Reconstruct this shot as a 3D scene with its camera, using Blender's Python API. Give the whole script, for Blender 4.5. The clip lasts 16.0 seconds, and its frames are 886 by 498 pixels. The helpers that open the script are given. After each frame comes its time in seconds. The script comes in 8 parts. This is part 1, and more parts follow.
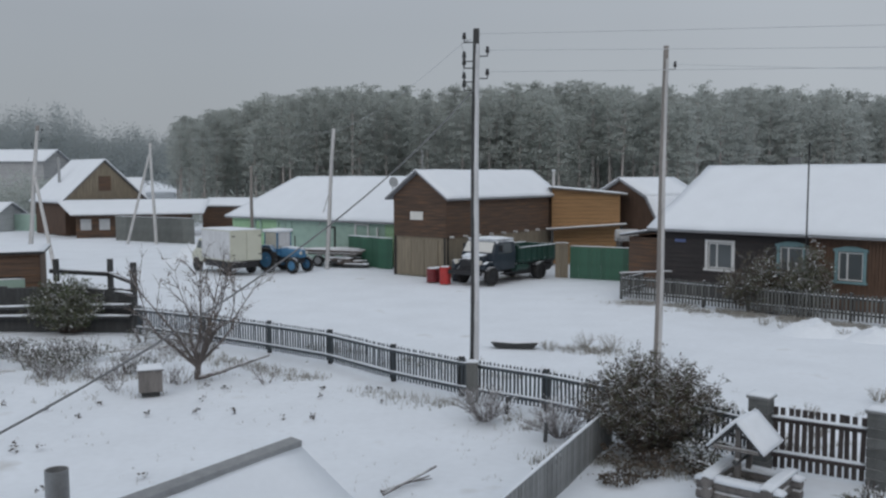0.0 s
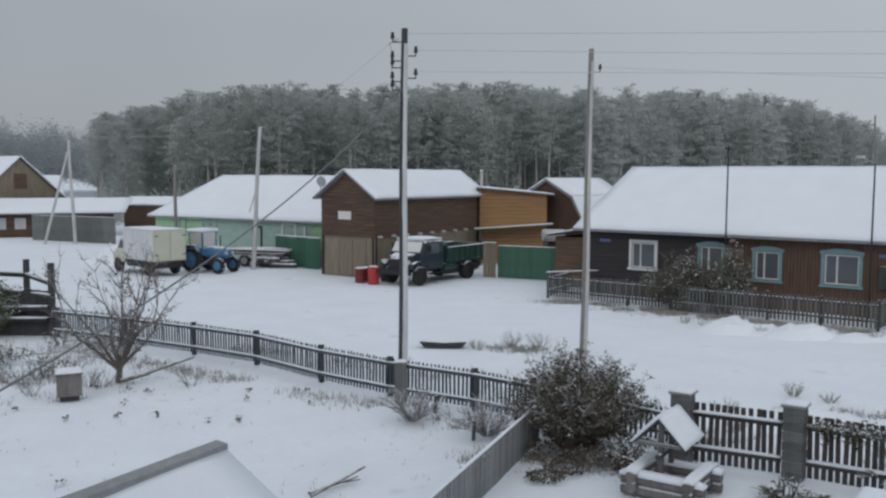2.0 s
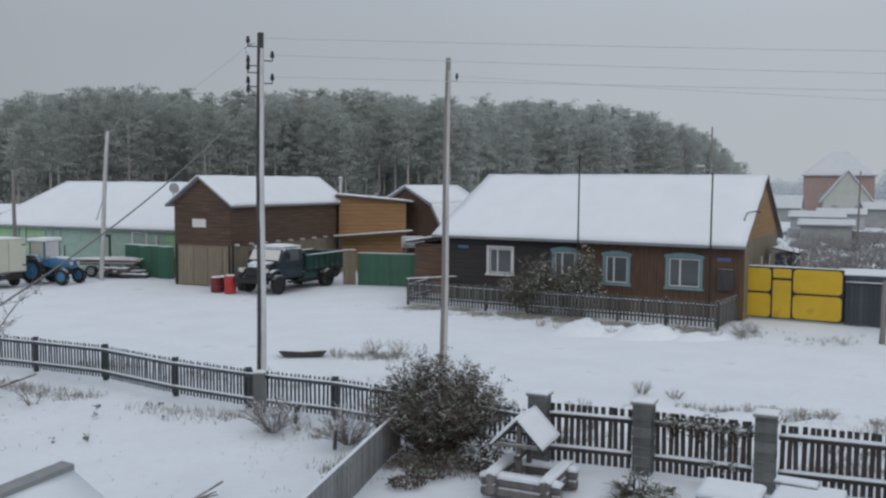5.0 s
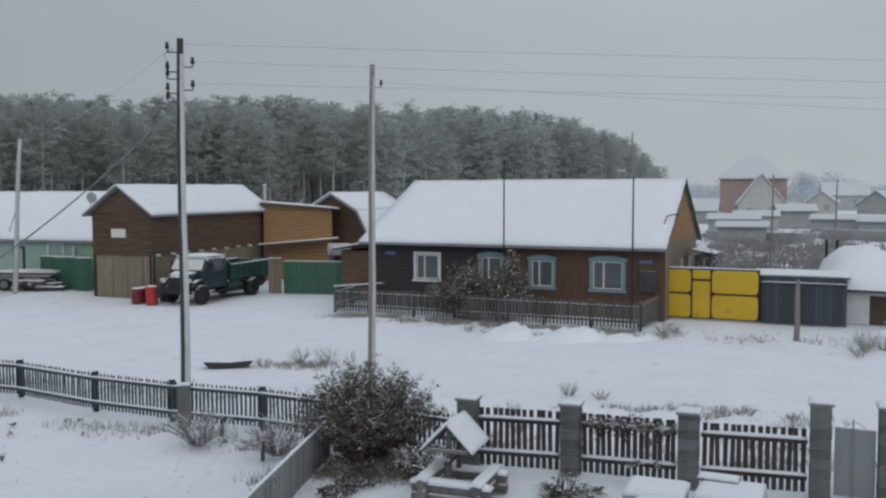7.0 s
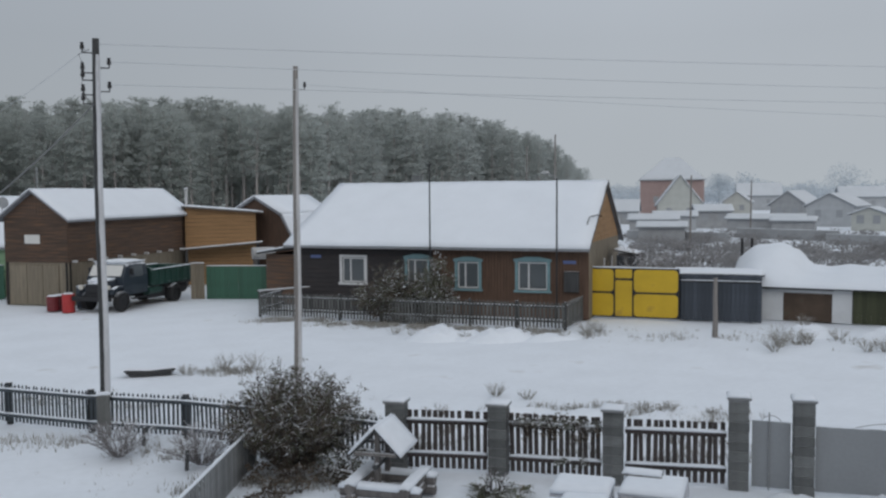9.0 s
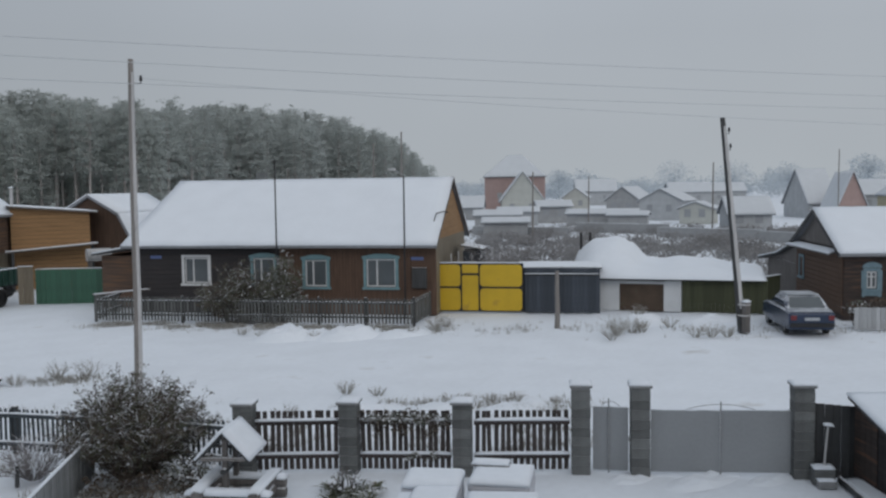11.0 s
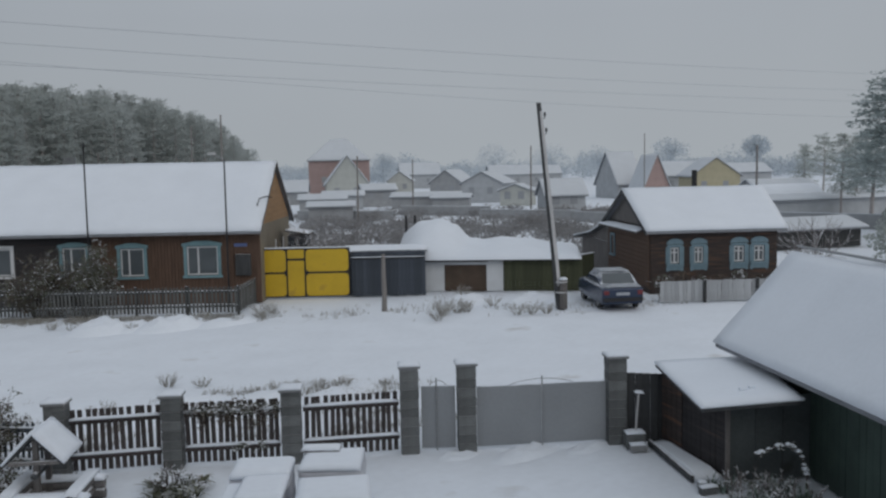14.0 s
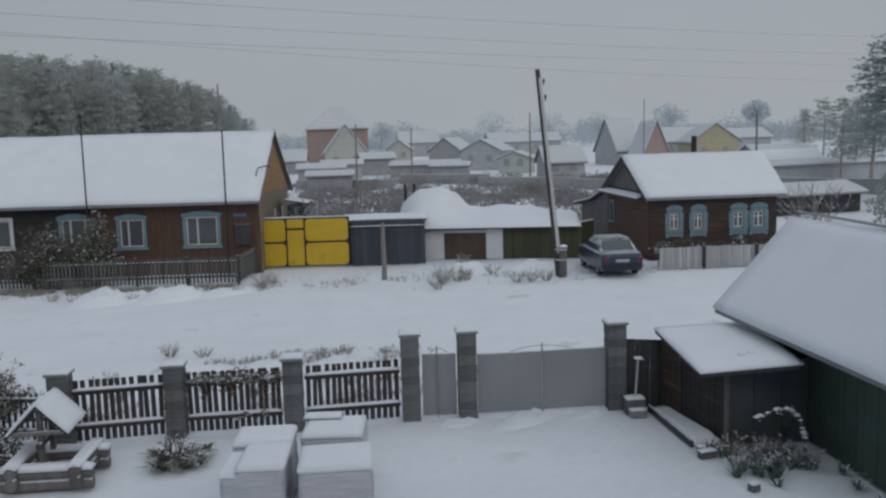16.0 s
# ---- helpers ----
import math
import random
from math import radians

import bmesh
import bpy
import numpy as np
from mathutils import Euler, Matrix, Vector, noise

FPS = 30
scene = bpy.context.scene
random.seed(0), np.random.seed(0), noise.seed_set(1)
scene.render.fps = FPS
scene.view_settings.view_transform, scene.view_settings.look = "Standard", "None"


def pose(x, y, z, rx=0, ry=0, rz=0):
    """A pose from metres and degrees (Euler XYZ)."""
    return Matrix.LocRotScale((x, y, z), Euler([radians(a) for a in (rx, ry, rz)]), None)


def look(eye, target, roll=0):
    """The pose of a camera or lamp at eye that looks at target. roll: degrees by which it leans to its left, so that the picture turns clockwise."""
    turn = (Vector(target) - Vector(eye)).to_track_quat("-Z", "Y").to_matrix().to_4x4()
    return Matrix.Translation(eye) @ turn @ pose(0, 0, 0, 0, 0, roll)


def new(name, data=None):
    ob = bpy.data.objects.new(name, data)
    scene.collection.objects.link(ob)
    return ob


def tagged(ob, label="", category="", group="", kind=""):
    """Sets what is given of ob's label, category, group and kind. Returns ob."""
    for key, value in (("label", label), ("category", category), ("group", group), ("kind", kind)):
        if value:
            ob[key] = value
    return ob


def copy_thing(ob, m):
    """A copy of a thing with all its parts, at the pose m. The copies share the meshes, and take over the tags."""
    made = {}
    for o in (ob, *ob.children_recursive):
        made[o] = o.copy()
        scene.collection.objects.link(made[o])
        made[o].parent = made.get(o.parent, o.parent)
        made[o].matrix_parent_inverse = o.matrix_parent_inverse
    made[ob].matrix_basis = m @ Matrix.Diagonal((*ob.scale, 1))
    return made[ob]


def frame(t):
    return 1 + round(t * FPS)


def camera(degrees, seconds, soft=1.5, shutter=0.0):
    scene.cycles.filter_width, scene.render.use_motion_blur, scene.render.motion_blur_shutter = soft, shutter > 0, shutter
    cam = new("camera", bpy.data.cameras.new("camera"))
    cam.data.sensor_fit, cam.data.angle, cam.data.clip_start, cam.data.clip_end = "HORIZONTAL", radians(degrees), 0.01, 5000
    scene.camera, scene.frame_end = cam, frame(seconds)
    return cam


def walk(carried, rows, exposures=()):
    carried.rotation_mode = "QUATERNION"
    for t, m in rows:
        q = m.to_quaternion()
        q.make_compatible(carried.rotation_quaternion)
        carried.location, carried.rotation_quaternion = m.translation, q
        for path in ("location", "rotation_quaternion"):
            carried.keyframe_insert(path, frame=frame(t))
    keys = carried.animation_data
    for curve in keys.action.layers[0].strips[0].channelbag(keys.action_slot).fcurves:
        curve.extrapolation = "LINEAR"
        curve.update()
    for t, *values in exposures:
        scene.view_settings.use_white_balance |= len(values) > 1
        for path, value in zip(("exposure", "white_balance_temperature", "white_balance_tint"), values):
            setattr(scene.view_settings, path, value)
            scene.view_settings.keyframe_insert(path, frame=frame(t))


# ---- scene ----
# The camera turns where it stands, at an upper window.
EYE = 5.6
cam = camera(52.46, 16.0, soft=2.4)
# seconds, yaw, pitch, roll in degrees
TURNS = [
    (0.0, -0.02, -4.68, -0.11),
    (0.5, -0.96, -4.58, -0.12),
    (1.0, -2.13, -4.64, -0.01),
    (1.5, -3.37, -4.65, 0.16),
    (2.0, -4.59, -4.69, 0.22),
    (2.5, -5.83, -4.55, 0.04),
    (3.0, -7.44, -4.73, 0.47),
    (3.5, -9.23, -4.68, 0.69),
    (4.0, -10.65, -4.52, 0.58),
    (6.5, -17.37, -3.79, -0.00),
    (7.0, -18.20, -3.79, -0.19),
    (7.5, -18.84, -3.86, -0.30),
    (8.0, -19.65, -3.86, -0.41),
    (8.5, -20.88, -3.75, -0.54),
    (9.0, -22.91, -3.67, -0.53),
    (11.5, -34.93, -3.95, -0.81),
    (12.0, -37.09, -3.79, -1.01),
    (12.5, -39.21, -3.43, -1.71),
    (13.0, -41.64, -3.30, -0.90),
    (13.5, -42.84, -4.39, -1.14),
    (14.0, -43.66, -5.18, -1.15),
    (14.5, -44.09, -6.16, -1.52),
    (15.0, -44.11, -6.33, -1.20),
    (15.5, -43.68, -6.78, -1.34),
    (16.0, -43.64, -7.20, -1.63),
]


def turned(yaw, pitch, roll):
    return pose(0, 0, EYE, 0, 0, yaw) @ pose(0, 0, 0, 90 + pitch) @ pose(0, 0, 0, 0, 0, roll)


walk(cam, [(t, turned(a, b, c)) for t, a, b, c in TURNS], exposures=[(0.0, 0.02), (3.5, 0.07), (4.2, 0.08), (6.5, -0.03), (7.0, -0.03), (9.0, -0.03), (11.5, -0.13), (12.5, -0.13), (13.5, -0.21), (14.0, -0.26), (14.5, -0.31), (15.0, -0.29), (16.0, -0.31)])

# ---- overcast snow sky ----
SUN_EL, SUN_AZ = 32.0, 150.0
world = bpy.data.worlds.new("overcast")
scene.world = world
world.use_nodes = True
wn, wl = world.node_tree.nodes, world.node_tree.links
wn.clear()
sky = wn.new("ShaderNodeTexSky")
sky.sky_type, sky.sun_disc = "NISHITA", False
sky.sun_elevation, sky.sun_rotation = radians(SUN_EL), radians(SUN_AZ)
sky.air_density, sky.dust_density = 1.0, 6.0
skybg = wn.new("ShaderNodeBackground")
skybg.inputs["Strength"].default_value = 0.012
wl.new(sky.outputs["Color"], skybg.inputs["Color"])
# the cloud layer: slightly darker low down on the forest's side, brighter overhead
coord = wn.new("ShaderNodeTexCoord")
sep = wn.new("ShaderNodeSeparateXYZ")
wl.new(coord.outputs["Generated"], sep.inputs["Vector"])
ramp = wn.new("ShaderNodeValToRGB")
ramp.color_ramp.elements[0].position, ramp.color_ramp.elements[0].color = 0.0, (0.385, 0.42, 0.452, 1)
ramp.color_ramp.elements[1].position, ramp.color_ramp.elements[1].color = 1.0, (0.56, 0.605, 0.66, 1)
for at_, col_ in ((0.06, (0.372, 0.405, 0.442, 1)), (0.16, (0.362, 0.392, 0.43, 1)), (0.30, (0.40, 0.435, 0.482, 1))):
    el_ = ramp.color_ramp.elements.new(at_)
    el_.color = col_
wl.new(sep.outputs["Z"], ramp.inputs["Fac"])
cloud = wn.new("ShaderNodeTexNoise")
cloud.inputs["Scale"].default_value, cloud.inputs["Detail"].default_value = 2.2, 3.0
wl.new(coord.outputs["Generated"], cloud.inputs["Vector"])
cmap = wn.new("ShaderNodeMapRange")
cmap.inputs["To Min"].default_value, cmap.inputs["To Max"].default_value = 0.9, 1.1
wl.new(cloud.outputs["Fac"], cmap.inputs["Value"])
cbg = wn.new("ShaderNodeBackground")
wl.new(ramp.outputs["Color"], cbg.inputs["Color"])
# the cloud is thinner, so brighter, towards the right of the road
side = wn.new("ShaderNodeMapRange")
side.inputs["From Min"].default_value, side.inputs["From Max"].default_value = -0.40, 0.55
side.inputs["To Min"].default_value, side.inputs["To Max"].default_value = 0.84, 1.12
wl.new(sep.outputs["X"], side.inputs["Value"])
both = wn.new("ShaderNodeMath")
both.operation = "MULTIPLY"
wl.new(cmap.outputs["Result"], both.inputs[0])
wl.new(side.outputs["Result"], both.inputs[1])
wl.new(both.outputs[0], cbg.inputs["Strength"])
addsky = wn.new("ShaderNodeAddShader")
wl.new(skybg.outputs[0], addsky.inputs[0])
wl.new(cbg.outputs[0], addsky.inputs[1])
wout = wn.new("ShaderNodeOutputWorld")
wl.new(addsky.outputs[0], wout.inputs["Surface"])
sun_data = bpy.data.lights.new("sun", "SUN")
sun_data.energy, sun_data.angle, sun_data.color = 0.5, radians(35), (1.0, 0.97, 0.93)
sun = new("sun", sun_data)
sun.matrix_world = look((-28, -31, 40), (10, 25, 0))


# ---- materials ----
def mat(name, col, rough=0.8, var=0.25, scale=6.0, bump=0.25, stretch=(1, 1, 1), metal=0.0, snow=0.0, fine=60.0, second=None, patch=0.0, objvar=0.0, thin=0.0):
    """A surface in two scales of variation; snow: how much of the upward faces is dusted white; second: a colour in worn patches; thin: share of light that leaves let through."""
    m = bpy.data.materials.new(name)
    m.use_nodes = True
    n, l = m.node_tree.nodes, m.node_tree.links
    b = n["Principled BSDF"]
    b.inputs["Roughness"].default_value, b.inputs["Metallic"].default_value = rough, metal
    tc = n.new("ShaderNodeTexCoord")
    mp = n.new("ShaderNodeMapping")
    mp.inputs["Scale"].default_value = stretch
    l.new(tc.outputs["Object"], mp.inputs["Vector"])
    big = n.new("ShaderNodeTexNoise")
    big.inputs["Scale"].default_value, big.inputs["Detail"].default_value = scale, 5.0
    l.new(mp.outputs[0], big.inputs["Vector"])
    small = n.new("ShaderNodeTexNoise")
    small.inputs["Scale"].default_value, small.inputs["Detail"].default_value = fine, 3.0
    l.new(mp.outputs[0], small.inputs["Vector"])
    mix = n.new("ShaderNodeMix")
    mix.data_type = "FLOAT"
    mix.inputs[0].default_value = 0.4
    l.new(big.outputs["Fac"], mix.inputs[2])
    l.new(small.outputs["Fac"], mix.inputs[3])
    rg = n.new("ShaderNodeMapRange")
    rg.inputs["From Min"].default_value, rg.inputs["From Max"].default_value = 0.3, 0.7
    rg.inputs["To Min"].default_value, rg.inputs["To Max"].default_value = 1 - var, 1 + var
    l.new(mix.outputs[0], rg.inputs["Value"])
    hsv = n.new("ShaderNodeHueSaturation")
    hsv.inputs["Color"].default_value = (*col, 1)
    value = rg.outputs["Result"]
    if objvar:
        oi = n.new("ShaderNodeObjectInfo")
        orr = n.new("ShaderNodeMapRange")
        orr.inputs["To Min"].default_value, orr.inputs["To Max"].default_value = 1 - objvar, 1 + objvar
        l.new(oi.outputs["Random"], orr.inputs["Value"])
        mul = n.new("ShaderNodeMath")
        mul.operation = "MULTIPLY"
        l.new(value, mul.inputs[0])
        l.new(orr.outputs["Result"], mul.inputs[1])
        value = mul.outputs[0]
    l.new(value, hsv.inputs["Value"])
    colour = hsv.outputs["Color"]
    if second:
        pm = n.new("ShaderNodeMapRange")
        pm.inputs["From Min"].default_value, pm.inputs["From Max"].default_value = 0.62 - patch, 0.72 - patch
        l.new(big.outputs["Fac"], pm.inputs["Value"])
        cm = n.new("ShaderNodeMix")
        cm.data_type = "RGBA"
        l.new(pm.outputs["Result"], cm.inputs[0])
        l.new(colour, cm.inputs[6])
        cm.inputs[7].default_value = (*second, 1)
        colour = cm.outputs[2]
    if snow:
        geo = n.new("ShaderNodeNewGeometry")
        sx = n.new("ShaderNodeSeparateXYZ")
        l.new(geo.outputs["Normal"], sx.inputs[0])
        add = n.new("ShaderNodeMath")
        add.operation = "ADD"
        l.new(sx.outputs["Z"], add.inputs[0])
        l.new(mix.outputs[0], add.inputs[1])
        sr = n.new("ShaderNodeMapRange")
        sr.inputs["From Min"].default_value, sr.inputs["From Max"].default_value = 1.25 - snow, 1.5 - snow
        l.new(add.outputs[0], sr.inputs["Value"])
        sm = n.new("ShaderNodeMix")
        sm.data_type = "RGBA"
        l.new(sr.outputs["Result"], sm.inputs[0])
        l.new(colour, sm.inputs[6])
        sm.inputs[7].default_value = (0.80, 0.83, 0.88, 1)
        colour = sm.outputs[2]
    l.new(colour, b.inputs["Base Color"])
    if thin:
        b.inputs["Specular IOR Level"].default_value = 0.1
        tr = n.new("ShaderNodeBsdfTranslucent")
        l.new(colour, tr.inputs["Color"])
        ms = n.new("ShaderNodeMixShader")
        ms.inputs[0].default_value = thin
        l.new(b.outputs[0], ms.inputs[1])
        l.new(tr.outputs[0], ms.inputs[2])
        l.new(ms.outputs[0], n["Material Output"].inputs["Surface"])
    if bump:
        bp = n.new("ShaderNodeBump")
        bp.inputs["Strength"].default_value, bp.inputs["Distance"].default_value = bump, 0.03
        l.new(mix.outputs[0], bp.inputs["Height"])
        l.new(bp.outputs[0], b.inputs["Normal"])
    return m


SNOW = mat("snow", (0.775, 0.82, 0.88), 0.85, 0.05, 0.6, 0.5, fine=7.0)
# far roof snow, greyed in its colour to stand for haze
SNOW_FAR = mat("hazed_far_snow", (0.61, 0.645, 0.685), 0.9, 0.06, 0.6, 0.2, fine=6.0)
FROST = mat("thin_patchy_snow", (0.36, 0.385, 0.42), 0.8, 0.35, 3.0, 0.3, fine=18.0, second=(0.62, 0.66, 0.70))
GROUND = mat("trodden_snow", (0.775, 0.82, 0.88), 0.85, 0.06, 0.5, 0.6, fine=5.0, second=(0.60, 0.615, 0.63), patch=-0.03)
SNOW_ROOF = mat("roof_snow", (0.775, 0.82, 0.88), 0.85, 0.035, 0.9, 0.3, stretch=(1, 1, 1), fine=12.0)
LOG_DARK = mat("weathered_dark_timber", (0.088, 0.058, 0.043), 0.8, 0.45, 3.0, 0.5, stretch=(0.25, 1, 6), fine=20, second=(0.15, 0.083, 0.047), objvar=0.25, patch=0.10)
LOG_BLACK = mat("tarred_old_timber", (0.040, 0.036, 0.038), 0.8, 0.45, 3.0, 0.5, stretch=(0.25, 1, 6), fine=20, second=(0.068, 0.046, 0.040), objvar=0.2, patch=0.02)
LOG_BROWN = mat("brown_stained_boards", (0.092, 0.054, 0.036), 0.75, 0.35, 3.0, 0.4, stretch=(3, 1, 0.3), fine=20, objvar=0.2)
LOG_H2 = mat("dark_brown_logs", (0.052, 0.039, 0.035), 0.8, 0.4, 3.0, 0.5, stretch=(0.3, 1, 5), fine=20, second=(0.12, 0.066, 0.042), patch=0.08)
BOARD_YELLOW = mat("fresh_ochre_boards", (0.31, 0.18, 0.082), 0.7, 0.3, 2.0, 0.4, stretch=(0.3, 1, 4), fine=20, second=(0.22, 0.12, 0.05), objvar=0.12)
BOARD_GREY = mat("grey_weathered_boards", (0.16, 0.15, 0.145), 0.9, 0.35, 3.0, 0.5, stretch=(3, 3, 0.4), fine=25, snow=0.15, objvar=0.25)
BOARD_DARK = mat("old_black_boards", (0.048, 0.050, 0.052), 0.9, 0.4, 3.0, 0.5, stretch=(3, 3, 0.4), fine=25, objvar=0.3, snow=0.05)
SHEET_DARK = mat("dull_dark_sheet", (0.062, 0.072, 0.074), 0.6, 0.3, 1.5, 0.2, fine=20, second=(0.045, 0.048, 0.046))
BOARD_SLATE = mat("slate_blue_boards", (0.052, 0.062, 0.078), 0.85, 0.3, 3.0, 0.4, stretch=(3, 3, 0.4), fine=25, objvar=0.25, snow=0.05)
BOARD_TAN = mat("pale_brown_boards", (0.20, 0.172, 0.130), 0.85, 0.3, 3.0, 0.4, stretch=(3, 3, 0.3), fine=25, objvar=0.15)
POLE_WOOD = mat("pole_timber", (0.22, 0.205, 0.195), 0.85, 0.3, 4.0, 0.4, stretch=(4, 4, 0.3), fine=25)
POLE_SNOWY = mat("snow_plastered_pole", (0.47, 0.47, 0.475), 0.85, 0.25, 3.0, 0.4, stretch=(2, 2, 0.3), fine=25)
RIME = mat("driven_rime", (0.56, 0.575, 0.60), 0.9, 0.2, 2.0, 0.3, stretch=(2, 2, 0.4), fine=20)
GREEN_PAINT = mat("green_paint", (0.034, 0.108, 0.070), 0.55, 0.25, 2.0, 0.15, fine=30, second=(0.05, 0.16, 0.10), objvar=0.12)
OLIVE = mat("faded_olive_boards", (0.060, 0.066, 0.036), 0.8, 0.35, 2.0, 0.3, stretch=(3, 3, 0.4), fine=25, second=(0.085, 0.078, 0.045), objvar=0.2)
GREEN_DARK = mat("dark_green_paint", (0.050, 0.078, 0.066), 0.6, 0.3, 2.0, 0.2, fine=30, objvar=0.15)
GREEN_WALL = mat("pale_green_paint", (0.30, 0.48, 0.30), 0.7, 0.15, 2.0, 0.1, fine=30)
GREEN_WALL_B = mat("pale_teal_paint", (0.30, 0.42, 0.37), 0.7, 0.15, 2.0, 0.1, fine=30)
YELLOW_PAINT = mat("yellow_gate_paint", (0.56, 0.37, 0.018), 0.5, 0.14, 1.2, 0.12, fine=20, second=(0.46, 0.30, 0.03))
BLACK_STEEL = mat("black_steel", (0.025, 0.025, 0.028), 0.5, 0.2, 8.0, 0.1, metal=0.3)
GREY_STEEL = mat("grey_gate_paint", (0.255, 0.27, 0.285), 0.5, 0.10, 0.8, 0.08, fine=15)
TEAL_PALE = mat("pale_blue_carved_boards", (0.17, 0.255, 0.30), 0.7, 0.22, 4.0, 0.15)
TEAL_PAINT = mat("pale_teal_casing", (0.17, 0.29, 0.32), 0.6, 0.2, 4.0, 0.1)
WHITE_PAINT = mat("white_paint", (0.62, 0.63, 0.64), 0.6, 0.12, 4.0, 0.1)
WHITEWASH = mat("whitewash", (0.62, 0.64, 0.66), 0.9, 0.15, 1.5, 0.3, second=(0.42, 0.43, 0.43))
RUST = mat("rusty_brown_door", (0.075, 0.05, 0.034), 0.7, 0.4, 2.0, 0.3, second=(0.07, 0.07, 0.045))
BRICK = mat("pillar_block", (0.118, 0.124, 0.124), 0.9, 0.4, 3.0, 0.5, fine=40, objvar=0.25)
MORTAR = mat("mortar", (0.24, 0.245, 0.25), 0.95, 0.2, 6.0, 0.4)
RED_BOARD = mat("red_brown_fence_paint", (0.046, 0.037, 0.036), 0.75, 0.3, 3.0, 0.3, stretch=(3, 3, 0.4), objvar=0.25)
PICKET_WHITE = mat("frosted_white_picket", (0.38, 0.395, 0.41), 0.8, 0.3, 3.0, 0.3, stretch=(3, 3, 0.5), fine=30, objvar=0.2)
PICKET_GREY = mat("frosted_grey_picket", (0.108, 0.112, 0.110), 0.85, 0.35, 3.0, 0.3, stretch=(3, 3, 0.5), fine=30, objvar=0.4, snow=0.15)
PICKET_PALE = mat("frosted_pale_boards", (0.225, 0.235, 0.24), 0.9, 0.3, 3.0, 0.4, stretch=(3, 3, 0.4), fine=25, objvar=0.2, snow=0.1)
FENCE_BLUE = mat("blue_black_fence_paint", (0.05, 0.064, 0.076), 0.7, 0.3, 4.0, 0.2, snow=0.05)
# trees beyond the village, haze put into their pale colour
FAR_TREE = mat("hazed_far_twigs", (0.60, 0.645, 0.68), 0.95, 0.12, 0.3, 0.0, fine=3.0, thin=0.5)
FENCE_ZINC = mat("dull_green_grey_sheet", (0.125, 0.135, 0.13), 0.7, 0.25, 2.0, 0.2, fine=20, objvar=0.12)
GLASS = mat("dark_window_glass", (0.10, 0.115, 0.125), 0.12, 0.1, 1.0, 0.0)
GLASS.node_tree.nodes["Principled BSDF"].inputs["Specular IOR Level"].default_value = 0.6
CURTAIN = mat("pale_curtain", (0.48, 0.47, 0.42), 0.9, 0.2, 10.0, 0.2, stretch=(4, 4, 0.3))
TYRE = mat("tyre_rubber", (0.02, 0.02, 0.021), 0.85, 0.3, 12.0, 0.2, snow=0.12)
TAN_STEEL = mat("cream_van_panel", (0.52, 0.53, 0.45), 0.55, 0.12, 1.0, 0.1, second=(0.44, 0.45, 0.38))
BLUE_PAINT = mat("tractor_blue", (0.055, 0.17, 0.31), 0.5, 0.25, 4.0, 0.1, snow=0.12)
TRUCK_BLUE = mat("truck_dark_blue_paint", (0.022, 0.032, 0.045), 0.4, 0.25, 4.0, 0.1, snow=0.12)
CAR_BLUE = mat("car_dark_blue_paint", (0.022, 0.038, 0.078), 0.25, 0.15, 4.0, 0.0, snow=0.10)
TRUCK_GREEN = mat("truck_green_paint", (0.016, 0.052, 0.042), 0.5, 0.25, 3.0, 0.1, snow=0.1)
RED_PAINT = mat("red_barrel_paint", (0.42, 0.035, 0.035), 0.5, 0.25, 3.0, 0.1)
RED_DARK = mat("dark_red_paint", (0.16, 0.02, 0.025), 0.5, 0.25, 3.0, 0.1, snow=0.1)
DARK_GAP = mat("dark_recess", (0.02, 0.02, 0.02), 0.95, 0.2, 5.0, 0.0)
# bark paled in its colour for the haze over the forest
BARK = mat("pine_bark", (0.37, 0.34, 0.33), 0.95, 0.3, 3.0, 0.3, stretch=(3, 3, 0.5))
TWIG = mat("frosted_twigs", (0.20, 0.185, 0.185), 0.9, 0.3, 5.0, 0.2, snow=0.35, objvar=0.15)
BRANCH = mat("grey_brown_bark", (0.12, 0.105, 0.10), 0.9, 0.3, 5.0, 0.2, snow=0.22)
BRAMBLE = mat("dark_twigs", (0.085, 0.07, 0.062), 0.9, 0.3, 5.0, 0.2, snow=0.2)
# needle greys carry the haze; the second, paler set is for farther trees
NEEDLES = mat("hazed_pine_needles", (0.475, 0.505, 0.485), 0.95, 0.08, 0.30, 0.0, fine=2.0, objvar=0.12, thin=0.6)
NEEDLES_HAZIER = mat("hazier_pine_needles", (0.51, 0.54, 0.525), 0.95, 0.08, 0.30, 0.0, fine=2.0, objvar=0.10, thin=0.6)
# pines past the outbuilding, their colour lightened for haze
NEEDLES_NEAR = mat("hazed_near_needles", (0.46, 0.51, 0.505), 0.95, 0.25, 0.4, 0.0, fine=3.0, second=(0.36, 0.40, 0.41), thin=0.55)
# far panes lightened in colour, as haze would do
FAR_WINDOW = mat("hazed_far_window", (0.31, 0.325, 0.345), 0.4, 0.1, 2.0, 0.0)
# grey of the far slope, coloured for haze
NEEDLES_FAR = mat("hazed_far_needles", (0.37, 0.405, 0.41), 0.95, 0.12, 0.2, 0.0, fine=1.5, thin=0.5)
LEAF_DARK = mat("dark_frosted_leaves", (0.088, 0.070, 0.053), 0.7, 0.5, 3.0, 0.0, fine=14.0, snow=-0.22, second=(0.115, 0.085, 0.05))
